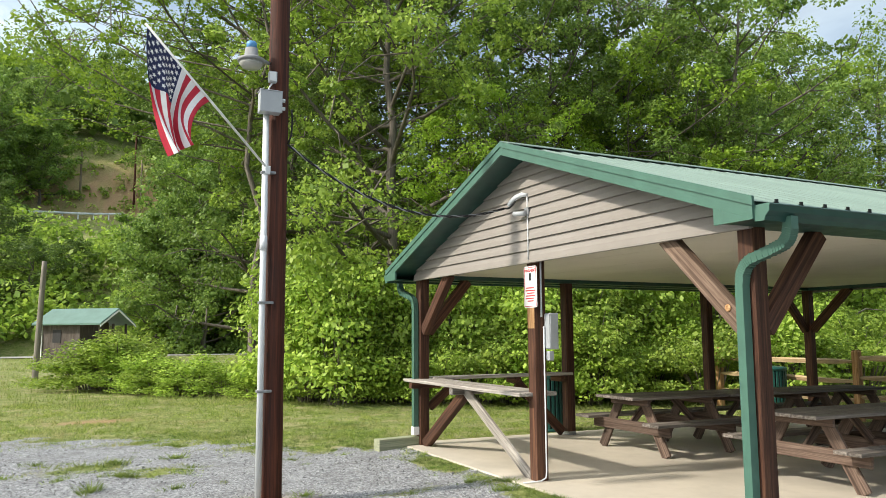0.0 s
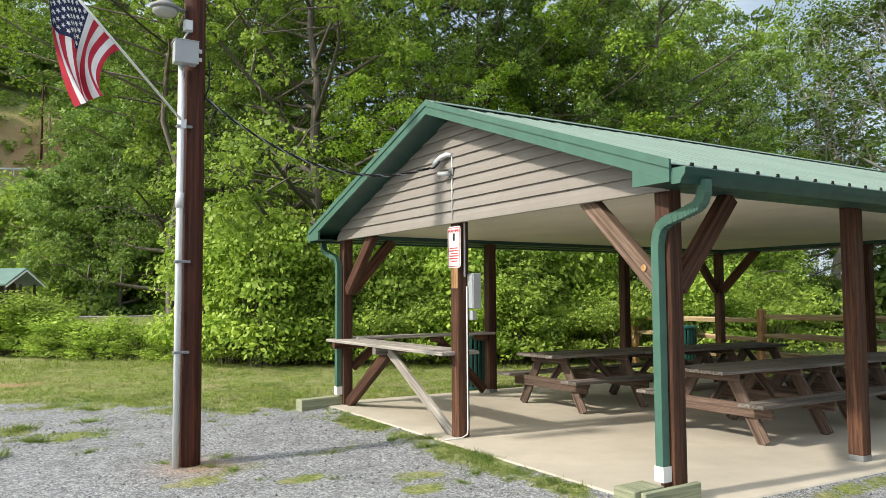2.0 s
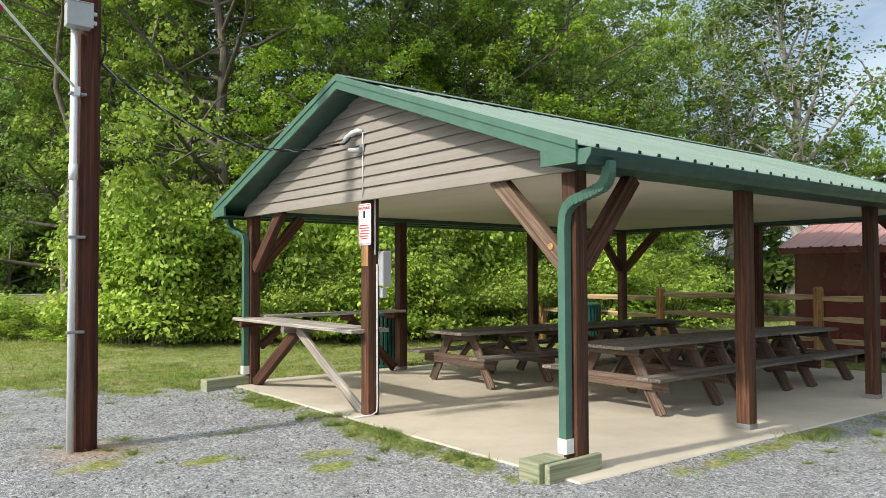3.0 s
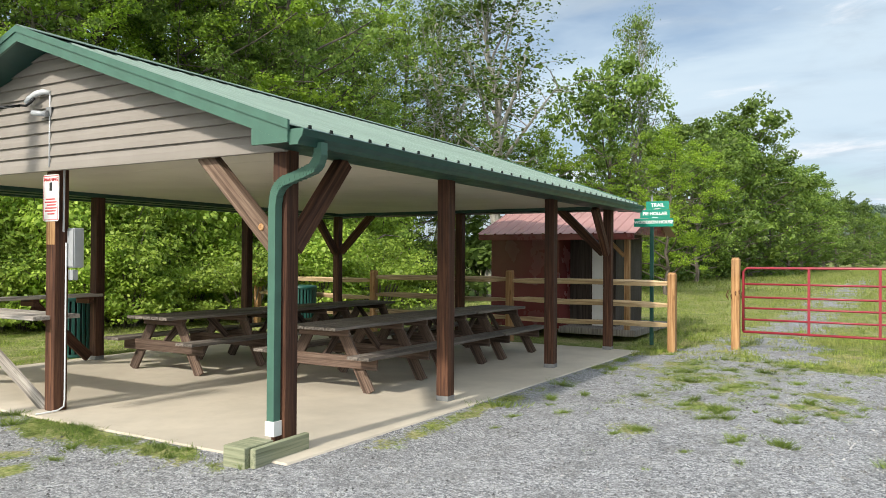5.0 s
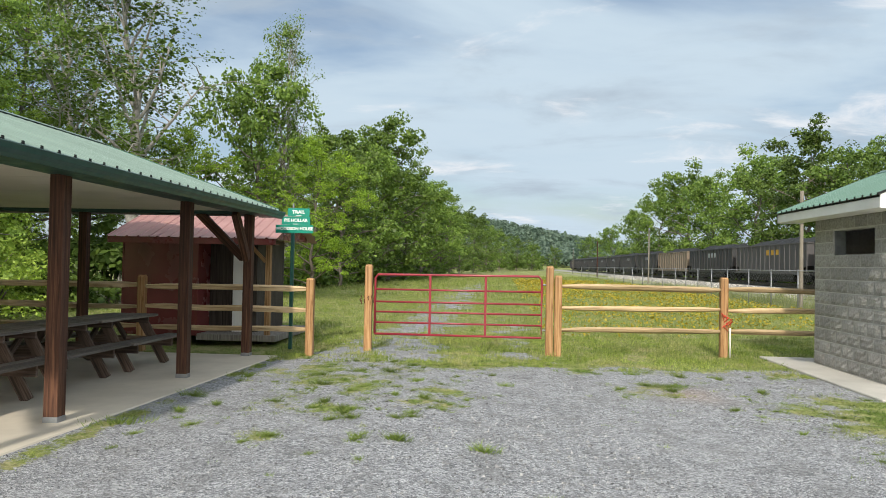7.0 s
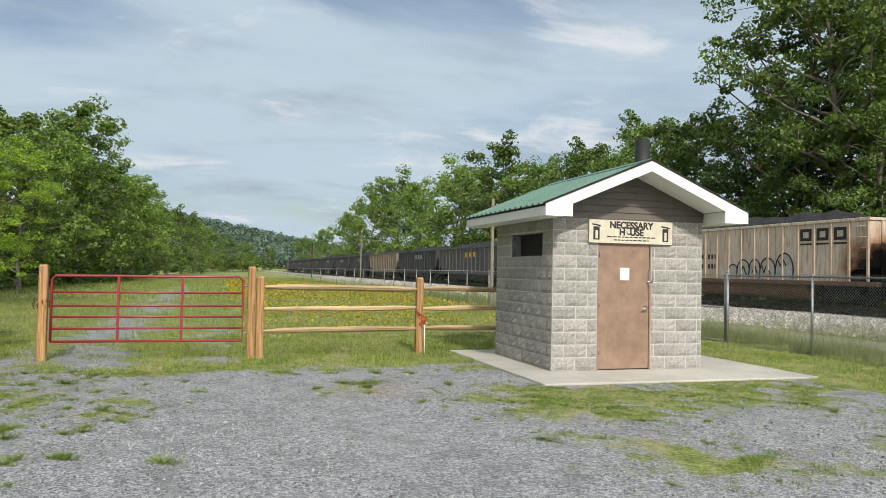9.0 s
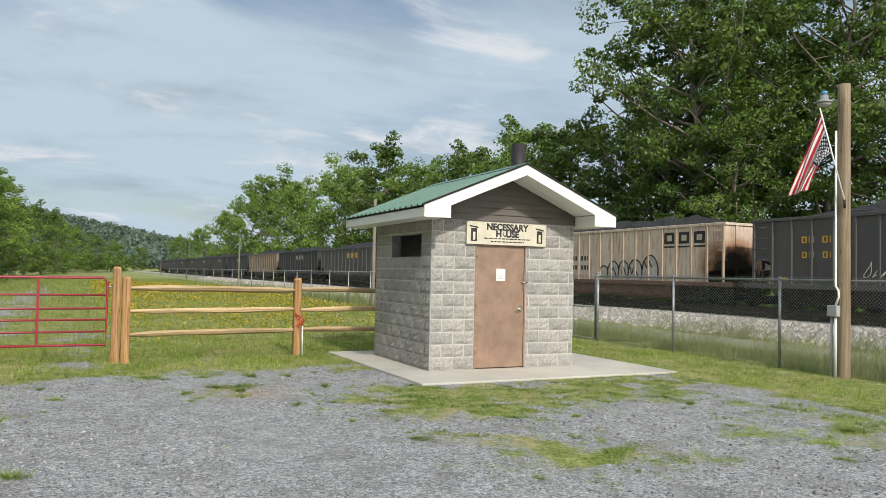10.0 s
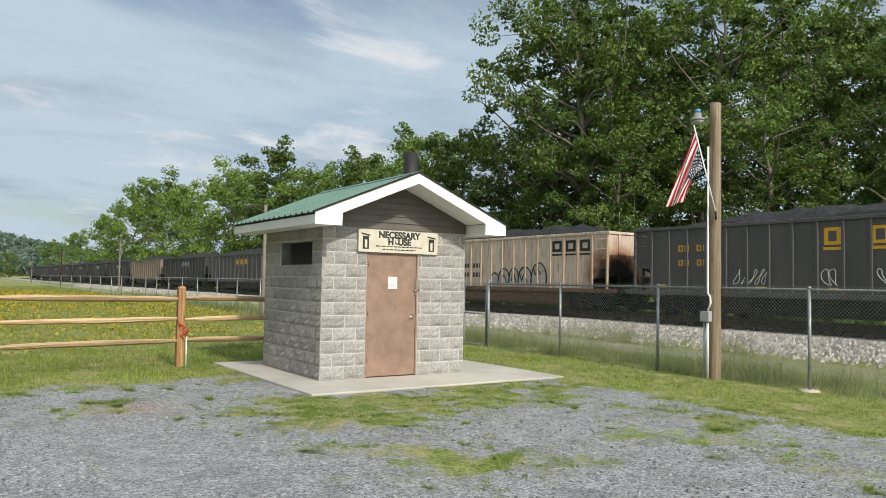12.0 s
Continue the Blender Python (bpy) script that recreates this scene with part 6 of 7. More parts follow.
# tan pole by the chain-link fence
QXY = (3.98, -15.72)
round_pole("utility_pole", (*QXY, -0.06), 4.88, 0.105, 0.095, POLE_TAN, "weathered tan wooden pole beside the chain-link fence")
yard_lamp((QXY[0] + 0.09, QXY[1] + 0.06, 4.56), 30, "grey yard lamp with blue sensor on a tan pole")
cn = thing("conduit", (QXY[0] + 0.06, QXY[1] + 0.12, -0.06), "white conduit and meter box strapped to a tan pole", "conduit")
part("pipe", tube([(0, 0, 0), (0, 0, 1.02)], 0.025, 10), PVC, cn)
part("pipe", tube([(0.07, 0, 0), (0.07, 0, 1.02)], 0.02, 10), BOXGREY, cn)
part("box", block(-0.07, 0.11, -0.05, 0.07, 1.02, 1.20, 0.005), BOXGREY, cn)
part("pipe", tube([(0.0, 0, 1.20), (-0.06, 0.0, 1.35), (-0.05, 0.0, 1.45), (0.0, 0, 1.52), (0.0, 0, 4.1)], 0.018, 8), WHITE, cn)
fp = thing("flag_pole", (3.88, -15.60, 2.86), "slim white angled flag pole on a tan pole", "flag pole")
tip = Vector((0.31, 0.20, 1.56))
part("staff", tube([Vector((0, 0, 0)), tip], 0.012, 8), WHITE, fp)
part("bracket", tube([(0, 0, -0.12), (0, 0, 0.02)], 0.02), BLACK, fp)
o = Vector((3.88, -15.60, 2.86))
fa, fb = o + tip * 0.97, o + tip * 0.50
flag(fa, fb, (fa.x +0.56, fa.y +0.06, fa.z -1.38), (fb.x +0.42, fb.y +0.05, fb.z -0.55), (fa.x +0.19, fa.y +0.05, fa.z -0.60), (fb.x +0.20, fb.y +0.04, fb.z -0.04), fa, "American flag hanging folded beside a tan pole", 0.05, 2.0, True, 0.54)

# overhead cable to the gable
wire = thing("overhead_cable", (PXY[0] + 0.09, PXY[1] - 0.05, 3.40), "twisted black overhead cable sagging to the gable", "cable")
e = PAV @ Vector((-0.20, MIDY + 0.30, 2.91)) - Vector((PXY[0] + 0.09, PXY[1] - 0.05, 3.40))
for k in range(3):
    pts = []
    for q in range(41):
        u = q / 40
        p = e * u - Vector((0, 0, 0.33 * 4 * u * (1 - u)))
        pts.append(p + Vector((0, 0.011 * math.cos(u * 70 + k * 2.1), 0.011 * math.sin(u * 70 + k * 2.1))))
    part("strand", tube(pts, 0.007, 5), BLACK if k else GALV, wire)
part("drip_loop", tube([(0, 0, 0), (0.03, -0.02, 0.1), (0.035, -0.03, 0.25), (0.02, -0.05, 0.35)], 0.009, 6), BLACK, wire)
part("tail", tube([e, e + Vector((0.01, -0.08, -0.01)), e + Vector((0.02, -0.15, 0.02)), e + Vector((0.02, -0.20, 0.05))], 0.012, 6), BLACK, wire)

# poles along the railway and on the hill
for x, y, h in ((27.6, -16.3, 4.9), (77.0, -19.5, 5.9), (121.0, -19.5, 5.9), (170.0, -20.0, 6.0)):
    t = round_pole("utility_pole", (x, y, -0.05), h, 0.085, 0.07, POLE_GREY if x < 100 or x > 150 else POLE_RED, "slim wooden pole standing in the meadow by the fence")
    if 50 < x < 100 or x > 150:
        yard_lamp((x - 0.08, y, h - 0.25), 180, "grey yard lamp on a meadow pole")
round_pole("utility_pole", (-6.1, 27.0, -0.05), 4.3, 0.11, 0.09, POLE_GREY, "grey leaning wooden post at the grass edge", (0.12, 0))
for x, y, h in ((0.6, 112.0, 12.0), (1.4, 110.0, 8.5), (-6.5, 113.0, 7.0)):
    round_pole("utility_pole", (x, y, float(height(x, y)) - 0.1), h, 0.16, 0.12, POLE_RED if h > 9 else POLE_TAN, "tall utility pole on the wooded hillside")
gr = thing("guard_rail", (-16, 108, 0), "grey steel road guard rail on the hillside", "guard rail")
for k in range(9):
    x = -16 + k * 1.9
    z = float(height(x, 108.0))
    part("post", block(k * 1.9 - 0.08, k * 1.9 + 0.08, -0.08, 0.08, z - 0.2, z + 0.85), PVC, gr)
    z2 = float(height(x + 1.9, 108.0))
    if k < 8:
        part("beam", tube([(k * 1.9, -0.1, z + 0.7), (k * 1.9 + 1.9, -0.1, z2 + 0.7)], 0.16, 8), PVC, gr)

# cabin across the road
cab = thing("log_cabin", (-4.7, 53.5, 0.0), "dark board cabin with green metal roof and porch", "cabin", turn=-38)
cab.matrix_world = cab.matrix_world @ Matrix.Diagonal((0.80, 0.86, 1.06, 1))
part("wall", block(-2.9, 1.0, -1.7, 1.7, 0, 2.2), BARN, cab)
part("porch_floor", block(1.0, 2.9, -1.7, 1.7, 0, 0.25), BARN, cab)
for y in (-1.6, 0, 1.6):
    stick("porch_post", (2.8, y, 0.25), (2.8, y, 2.2), 0.16, 0.16, BARN, cab)
part("porch_rail", block(2.74, 2.86, -1.6, 1.6, 0.95, 1.05), BARN, cab)
for s in (-1, 1):
    part("roof_plane", prism([(s * 2.2, 2.1), (0, 3.1), (0, 3.2), (s * 2.2, 2.2)], "x", -3.3, 3.3), ROOF_DARK, cab)
    part("eave_board", prism([(s * 2.2, 2.1), (0, 3.1), (0, 2.98), (s * 2.2, 1.98)], "x", 3.3, 3.34), WHITE, cab)
part("gable", prism([(-1.7, 2.2), (1.7, 2.2), (0, 3.0)], "x", 1.0, 1.05), BARN, cab)
part("window", block(-1.6, -0.8, -1.74, -1.70, 1.0, 1.8), BLACK, cab)
part("downpipe", block(-2.7, -2.6, -1.80, -1.72, 0, 2.1), WHITE, cab)

# ---------------------------------------------------------------- trees and shrubs


def crown_points(rng, cores, each, radius, flat=0.8):
    """Leaf places in clumps round the twig ends, and the way each faces out of its clump."""
    cores = np.array(cores)
    size = np.repeat(rng.uniform(0.5, 1.4, len(cores)), each)[:, None]
    c = np.repeat(cores, each, axis=0)
    d = rng.normal(size=c.shape)
    d /= np.linalg.norm(d, axis=1)[:, None]
    d[:, 2] = np.where(d[:, 2] < 0, d[:, 2] * 0.6, d[:, 2])
    return c + d * size * radius * rng.uniform(0.2, 1.0, (len(c), 1)) ** 0.3 * np.array([1, 1, flat]), d


def crown_mesh(rng, cores, each, radius, leaf, leaves, inner, up=0.55, long=1.5):
    """Outer leaves, and fewer large shaded ones that fill the middle of each clump."""
    co, face = crown_points(rng, cores, each, radius)
    ci, fi = crown_points(rng, cores, inner, radius * 0.5)
    co[:, 2] = np.maximum(co[:, 2], 0.03)
    v = np.concatenate([leaf_cards(co, leaf, rng, up, long, face), leaf_cards(ci, leaf * 2.0, rng, up, 1.3, fi)])
    return quads_mesh(v, leaves)


def make_tree(seed, h, spread, base, limbs, each, leaf, bark, leaves, trunk_r, name, label, radius=0.75, twigs=5, rise=0.45):
    rng = np.random.default_rng(seed)
    t = thing(name, (0, 0, -500), label, "tree" if name != "shrub" else "shrub")
    bm = bmesh.new()
    n = 9
    lean = rng.normal(size=2) * 0.04 * h
    tr = [Vector((lean[0] * (k / n) ** 2 + rng.normal() * 0.012 * h * (k > 0), lean[1] * (k / n) ** 2 + rng.normal() * 0.012 * h * (k > 0), -0.3 + 0.92 * h * k / n)) for k in range(n + 1)]
    tube_into(bm, tr, [trunk_r * (1.25 if k == 0 else 1) * (1 - 0.86 * k / n) for k in range(n + 1)], 9)
    cores = []
    for i in range(limbs):
        u = base + (0.97 - base) * ((i + rng.uniform(0, 1)) / limbs)
        k = min(int(u * n), n - 1)
        p = tr[k].lerp(tr[k + 1], u * n - k)
        az = i * 2.4 + rng.uniform(-0.5, 0.5)
        v = (u - base) / (1 - base)
        L = spread * (0.45 + 0.9 * math.sin(math.pi * min(1, 0.22 + v * 0.72))) * rng.uniform(0.7, 1.15)
        d = Vector((math.cos(az), math.sin(az), rise * (0.4 + v * 1.2) + rng.normal() * 0.12))
        pts, q = [p], p.copy()
        for s in range(5):
            q = q + d.normalized() * L / 5
            d = d + Vector((rng.normal() * 0.16, rng.normal() * 0.16, rng.normal() * 0.12 + 0.03))
            pts.append(q)
        r0 = trunk_r * (1 - 0.8 * u) * 0.5
        tube_into(bm, pts, [r0 * (1 - 0.85 * s / 5) + 0.006 for s in range(6)], 5, caps=False)
        cores += [tuple(pts[4]), tuple(pts[5])]
        for j in range(twigs):
            s = rng.uniform(1.8, 5)
            a = pts[int(s)].lerp(pts[min(int(s) + 1, 5)], s % 1)
            e = a + Vector((rng.normal(), rng.normal(), rng.normal() * 0.6 + 0.25)) * L * 0.24
            m = a.lerp(e, 0.5) + Vector((0, 0, 0.06 * L))
            tube_into(bm, [a, m, e], [r0 * 0.3 + 0.004, r0 * 0.2 + 0.004, 0.004], 4, caps=False)
            cores.append(tuple(e))
    part("trunk", bm, bark, t)
    part("crown", crown_mesh(rng, cores, each, radius, leaf, leaves, 5), leaves, t)
    return t


def make_shrub(seed, r, h, n, leaf, leaves, label):
    rng = np.random.default_rng(seed)
    t = thing("shrub", (0, 0, -500), label, "shrub")
    bm = bmesh.new()
    cores = []
    for i in range(14):
        az, u = i * 2.4, rng.uniform(0.3, 1.0)
        e = Vector((math.cos(az) * r * u * 0.75, math.sin(az) * r * u * 0.75, h * rng.uniform(0.55, 0.95) * (1.15 - 0.5 * u)))
        m = e * 0.5 + Vector((0, 0, 0.15 * h))
        tube_into(bm, [Vector((math.cos(az) * 0.1, math.sin(az) * 0.1, -0.1)), m, e], [0.02, 0.014, 0.005], 4, caps=False)
        cores += [tuple(e), tuple(m), tuple(m.lerp(e, 0.5)), tuple(Vector((e.x * 1.1, e.y * 1.1, e.z * 0.35)))]
    part("stem", bm, BARK, t)
    part("crown", crown_mesh(rng, cores, n // len(cores), r * 0.25, leaf, leaves, 6, 0.5, 1.6), leaves, t)
    return t


kinds = {
    "broad": [make_tree(s, 14.0, 3.5, 0.18, 34, 140, 0.074, BARK, LEAF, 0.20, "tree", "tall leafy broadleaf tree in full summer leaf", 0.46, 5) for s in (1, 2)],
    "spreading": [make_tree(31, 14.0, 4.9, 0.46, 36, 130, 0.050, BARK, LEAF_LIME, 0.09, "tree", "wide spreading tree with bright overhanging branches", 0.36, 8, 0.5)],
    "dark": [make_tree(s, 14.0, 3.6, 0.12, 34, 132, 0.080, BARK, LEAF_SHADED, 0.22, "tree", "tall dark green broadleaf tree at the wood edge", 0.50, 5) for s in (3, 4)],
    "lime": [make_tree(5, 8.0, 2.3, 0.12, 28, 140, 0.050, BARK, LEAF_LIME, 0.10, "tree", "small bright yellow-green leafy tree", 0.30, 5)],
    "pale": [make_tree(7, 13.0, 2.4, 0.30, 22, 30, 0.066, BARK_PALE, LEAF_MID, 0.19, "tree", "tall sparse tree with pale bare limbs", 0.55, 9, 2.3)],
    "far": [make_tree(s, 13.0, 3.5, 0.04, 30, 84, 0.165, BARK, LEAF_SHADED if s == 8 else LEAF_MID, 0.2, "tree", "leafy broadleaf tree in the line beyond the meadow", 0.82, 3) for s in (8, 9)],
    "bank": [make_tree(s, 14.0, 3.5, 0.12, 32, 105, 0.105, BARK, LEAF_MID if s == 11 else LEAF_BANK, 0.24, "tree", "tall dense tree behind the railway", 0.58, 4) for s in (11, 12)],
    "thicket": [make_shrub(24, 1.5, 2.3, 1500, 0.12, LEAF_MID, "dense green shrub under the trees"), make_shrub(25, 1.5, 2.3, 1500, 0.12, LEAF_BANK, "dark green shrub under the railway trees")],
    "bush": [make_shrub(21, 1.5, 2.3, 6800, 0.047, LEAF_BUSH, "dense bright green shrub with broad leaves"), make_shrub(22, 1.4, 2.0, 6000, 0.045, LEAF_BUSH, "dense green shrub at the wood edge"), make_shrub(23, 1.3, 2.6, 5600, 0.055, LEAF_BUSH, "leafy shrub with large light green leaves")],
}
SIZE = {"spreading": 14.0, "broad": 14.0, "dark": 14.0, "lime": 8.0, "pale": 13.0, "far": 13.0, "bush": 2.3, "bank": 14.0, "thicket": 2.3}
rt = random.Random(77)


def plant(kind, x, y, h, pick=None, wide=1.0):
    src = kinds[kind][rt.randrange(len(kinds[kind])) if pick is None else pick]
    s = h / SIZE[kind]
    copy_thing(src, pose(x, y, float(height(x, y)) - 0.05, 0, 0, rt.uniform(0, 360)) @ Matrix.Diagonal((s * wide, s * wide, s, 1)))


# wood behind the pavilion
for x, y, h in ((4.4, 23.7, 19.0), (3.1, 14.8, 15.0), (19.8, 13.9, 7.5), (18.5, 11.2, 6.5)):
    plant("broad", x, y, h)
for x, y, h in ((9.8, 16.6, 15.8), (13.0, 12.9, 12.4), (12.2, 14.6, 10.8), (2.2, 24.0, 15.0), (7.0, 20.5, 17.5), (13.0, 17.7, 16.4), (19.7, 16.5, 8.5), (15.4, 13.6, 11.0), (6.3, 14.2, 11.0), (24.0, 12.5, 7.2), (28.0, 12.0, 7.8), (10.5, 12.5, 8.5), (3.6, 18.0, 10.0)):
    plant("dark", x, y, h)
for x, y, h in ((5.6, 13.7, 8.7), (10.6, 13.4, 10.6), (26.4, 3.9, 6.7), (9.2, 14.2, 7.7), (14.1, 13.3, 7.2), (22.4, 7.8, 6.6)):
    plant("lime", x, y, h, wide=1.1)
plant("spreading", 0.4, 20.4, 18.5, wide=1.2)
plant("spreading", 2.6, 22.5, 20.0, wide=1.2)
plant("pale", 19.8, 8.3, 12.2, wide=1.5)
plant("pale", 20.5, 11.0, 11.8, wide=1.2)
plant("far", 28.6, 7.0, 10.6, 0, wide=0.85)
plant("pale", 30.3, 6.3, 13.2, wide=0.7)
# tall bright growth by the grass edge
for x, y, h, w_ in ((0.3, 13.4, 3.5, 0.9), (0.75, 12.5, 3.9, 1.0), (1.2, 12.6, 3.5, 1.0), (2.2, 12.8, 3.2, 1.1), (0.6, 13.6, 4.2, 0.9), (10.3, 8.6, 2.6, 1.2), (12.4, 8.2, 2.6, 1.2), (8.4, 9.0, 2.4, 1.2)):
    plant("bush", x, y, h, None, w_)
plant("bank", 32.2, -33.2, 10.6, 1, wide=1.0)
for x, y, h in ((20.9, 21.7, 17.3), (23.4, 20.5, 15.6), (25.5, 19.5, 14.1), (27.0, 17.4, 14.6)):
    plant("broad", x, y, h, None, 1.0)
# tree lines beyond the meadow
for x, y, h in ((40.0, 9.6, 9.0), (43.0, 6.4, 8.4), (46.0, 8.8, 10.5), (52.5, 8.4, 12.0), (61.1, 6.0, 14.5), (57.0, 8.0, 12.0), (70.3, 5.7, 11.8), (79.0, 5.4, 11.5), (87.5, 4.8, 11.4), (99.0, 4.6, 11.0), (112.0, 4.4, 11.0), (126.0, 3.6, 11.2), (145.0, 2.0, 11.5), (166.0, 0.0, 11.5), (195.0, -3.0, 11.0), (226.0, -8.0, 10.4), (262.0, -14.0, 10.0), (290.0, -24.0, 9.0)):
    plant("far", x, y, h)
for x, y, h in ((145.0, -31.0, 13.5), (129.0, -31.0, 16.4), (109.0, -31.5, 17.0), (98.0, -32.0, 14.4), (82.0, -32.0, 15.2), (70.7, -33.0, 15.5), (64.5, -34.4, 13.0), (58.4, -35.7, 11.8), (52.0, -34.9, 12.8), (41.9, -34.3, 13.0), (49.0, -36.2, 12.0), (36.9, -33.2, 12.0), (185.0, -31.0, 12.0), (235.0, -31.0, 11.5), (90.0, -36.0, 13.5), (76.0, -37.0, 13.0)):
    plant("far", x, y, h)
for x, y, h in ((28.2, -34.0, 18.0), (25.0, -33.6, 19.6), (19.6, -36.5, 18.6), (15.7, -41.4, 17.0), (12.1, -46.3, 17.0)):
    plant("bank", x, y, h, 0, wide=0.95)
for x, y, h in ((24.2, -36.7, 19.2), (19.4, -41.5, 18.8), (14.1, -44.4, 16.5), (21.5, -32.5, 11.0), (15.5, -35.0, 11.5), (10.5, -38.0, 12.5), (27.5, -34.5, 12.0), (7.0, -40.0, 13.0), (9.5, -52.0, 16.0), (20.0, -49.0, 18.0), (27.5, -43.0, 18.0), (33.5, -39.0, 15.0)):
    plant("bank", x, y, h, 1, wide=1.0)
# trees on the hill across the road
for x, y, h in ((0.9, 62.5, 12.0), (2.8, 62.0, 11.0), (4.2, 61.0, 15.0), (5.5, 64.0, 19.0), (8.5, 62.0, 18.0), (5.2, 68.0, 14.0), (-11.5, 112.0, 13.0), (-13.5, 117.0, 14.0), (-14.5, 110.5, 13.0), (12.0, 66.0, 20.0), (3.0, 72.0, 17.0), (7.0, 78.0, 18.0), (-19.5, 104.0, 18.0), (-23.0, 108.0, 20.0), (-16.5, 112.0, 17.0), (8.0, 112.0, 20.0), (12.0, 106.0, 20.0), (-12.0, 128.0, 17.0), (14.0, 128.0, 20.0), (-2.0, 133.0, 16.0), (6.0, 134.0, 18.0)):
    plant("far", x, y, h, 0)
for x, y, h in ((-9.0, 70.0, 7.0), (-13.0, 76.0, 8.0), (-6.0, 76.0, 5.0), (-15.0, 92.0, 7.0), (-17.0, 68.0, 7.0)):
    plant("far", x, y, h, 1, 1.4)
# shrub bank along the wood edge
for a, b, n in (((-4.4, 20.2), (-2.5, 16.6), 6), ((-3.0, 17.4), (1.8, 12.0), 9), ((1.2, 12.4), (6.2, 9.6), 9), ((5.8, 10.2), (16.0, 9.2), 12)):
    for k in range(n):
        u = (k + rt.uniform(0.2, 0.8)) / n
        x, y = a[0] + (b[0] - a[0]) * u, a[1] + (b[1] - a[1]) * u
        low = x < -0.1
        plant("bush", x, y + 0.4, rt.uniform(0.9, 1.2) * (1.0 + 0.7 * max(0, min(1, (-2.6 - x) / 1.6))) if low else rt.uniform(1.7, 2.5), None, 1.9 if low else 1.1)
        if not low:
            plant("bush", x + rt.uniform(-0.5, 0.5), y + 1.6, rt.uniform(2.6, 4.2), None, 0.95)
for k in range(26):
    plant("thicket", 17 + k * 3.6, 9.0 - k * 0.10 + rt.uniform(-0.5, 0.5), rt.uniform(2.2, 3.6), 0, 1.2)
for k in range(14):
    plant("thicket", 9 + k * 3.0, -31.0 + rt.uniform(-0.6, 0.6), rt.uniform(2.5, 4.0), 1, 1.3)
for k in range(24):
    plant("thicket", 38 + k * 6.0, -33.0 + rt.uniform(-1, 1), rt.uniform(4.0, 6.0), 0, 1.7)
for group in kinds.values():
    for src in group:
        for ob in (*src.children_recursive, src):
            bpy.data.objects.remove(ob)

# wooded hillsides: foliage nobody could count
rng = np.random.default_rng(12)


def canopy(n, xs, ys, clump, leaf, each, ok):
    x, y = rng.uniform(*xs, n), rng.uniform(*ys, n)
    m = ok(x, y)
    x, y = x[m], y[m]
    r = clump * rng.uniform(0.6, 1.4, len(x))
    c = np.stack([x, y, height(x, y) + r * rng.uniform(0.3, 1.3, len(x))], 1)
    d = rng.normal(size=(len(x), each, 3))
    d /= np.linalg.norm(d, axis=2)[:, :, None]
    d[:, :, 2] = np.abs(d[:, :, 2]) * 1.1 - 0.15
    co = (c[:, None] + d * r[:, None, None] * rng.uniform(0.75, 1.0, (len(x), each, 1))).reshape(-1, 3)
    return leaf_cards(co, leaf, rng, 0.75, 1.4)


v = canopy(1900, (-75, 45), (63, 107), 1.9, 0.40, 66, lambda x, y: ~((np.abs(x + 4) < 9) & (y > 90)) & ((x > -14) | (y > 60)))
v = np.concatenate([v, canopy(260, (-30, 30), (60.8, 66), 1.5, 0.36, 60, lambda x, y: (x < -11) | (x > -1))])
tagged(new("hillside_wood", quads_mesh(v, LEAF)), "dense green wood covering the hillside", "wood", kind="stuff")
v = canopy(900, (-110, 70), (116, 205), 4.2, 1.2, 46, lambda x, y: ~((np.abs(x + 4) < 7) & (y < 124)))
b_ = canopy(110, (-11, 2), (110.5, 124), 0.7, 0.26, 34, lambda x, y: y > 0)
tagged(new("hill_brush", quads_mesh(b_, LEAF_BUSH)), "scattered low brush on the bare bank", "brush", kind="stuff")
tagged(new("hilltop_wood", quads_mesh(v, LEAF_SHADED)), "dark green wood on the upper hillside", "wood", kind="stuff")
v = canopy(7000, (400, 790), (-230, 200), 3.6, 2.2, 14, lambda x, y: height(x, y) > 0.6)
w_ = canopy(420, (215, 330), (-19, 40), 2.6, 0.9, 40, lambda x, y: y > -8 - (x - 226) * 0.16)
tagged(new("meadow_end_wood", quads_mesh(w_, LEAF_SHADED)), "dense green trees closing the end of the meadow", "wood", kind="stuff")
tagged(new("distant_wood", quads_mesh(v, HAZE_LEAF)), "green wood on the distant ridge, haze put into its colour", "wood", kind="stuff")

# ---------------------------------------------------------------- grass


def blades(x, y, h, w_, rng_, spread=0.7):
    n_ = len(x)
    z = height(x, y) - 0.01
    az, turn = rng_.uniform(0, math.tau, n_), rng_.uniform(0, math.tau, n_)
    lean_ = rng_.uniform(0.05, spread, n_) * h
    b = np.stack([x, y, z], 1)
    side = np.stack([np.cos(turn), np.sin(turn), 0 * az], 1) * w_
    tip_ = b + np.stack([np.cos(az) * lean_, np.sin(az) * lean_, h], 1)
    return np.stack([b - side, b + side, tip_], 1).reshape(-1, 3)


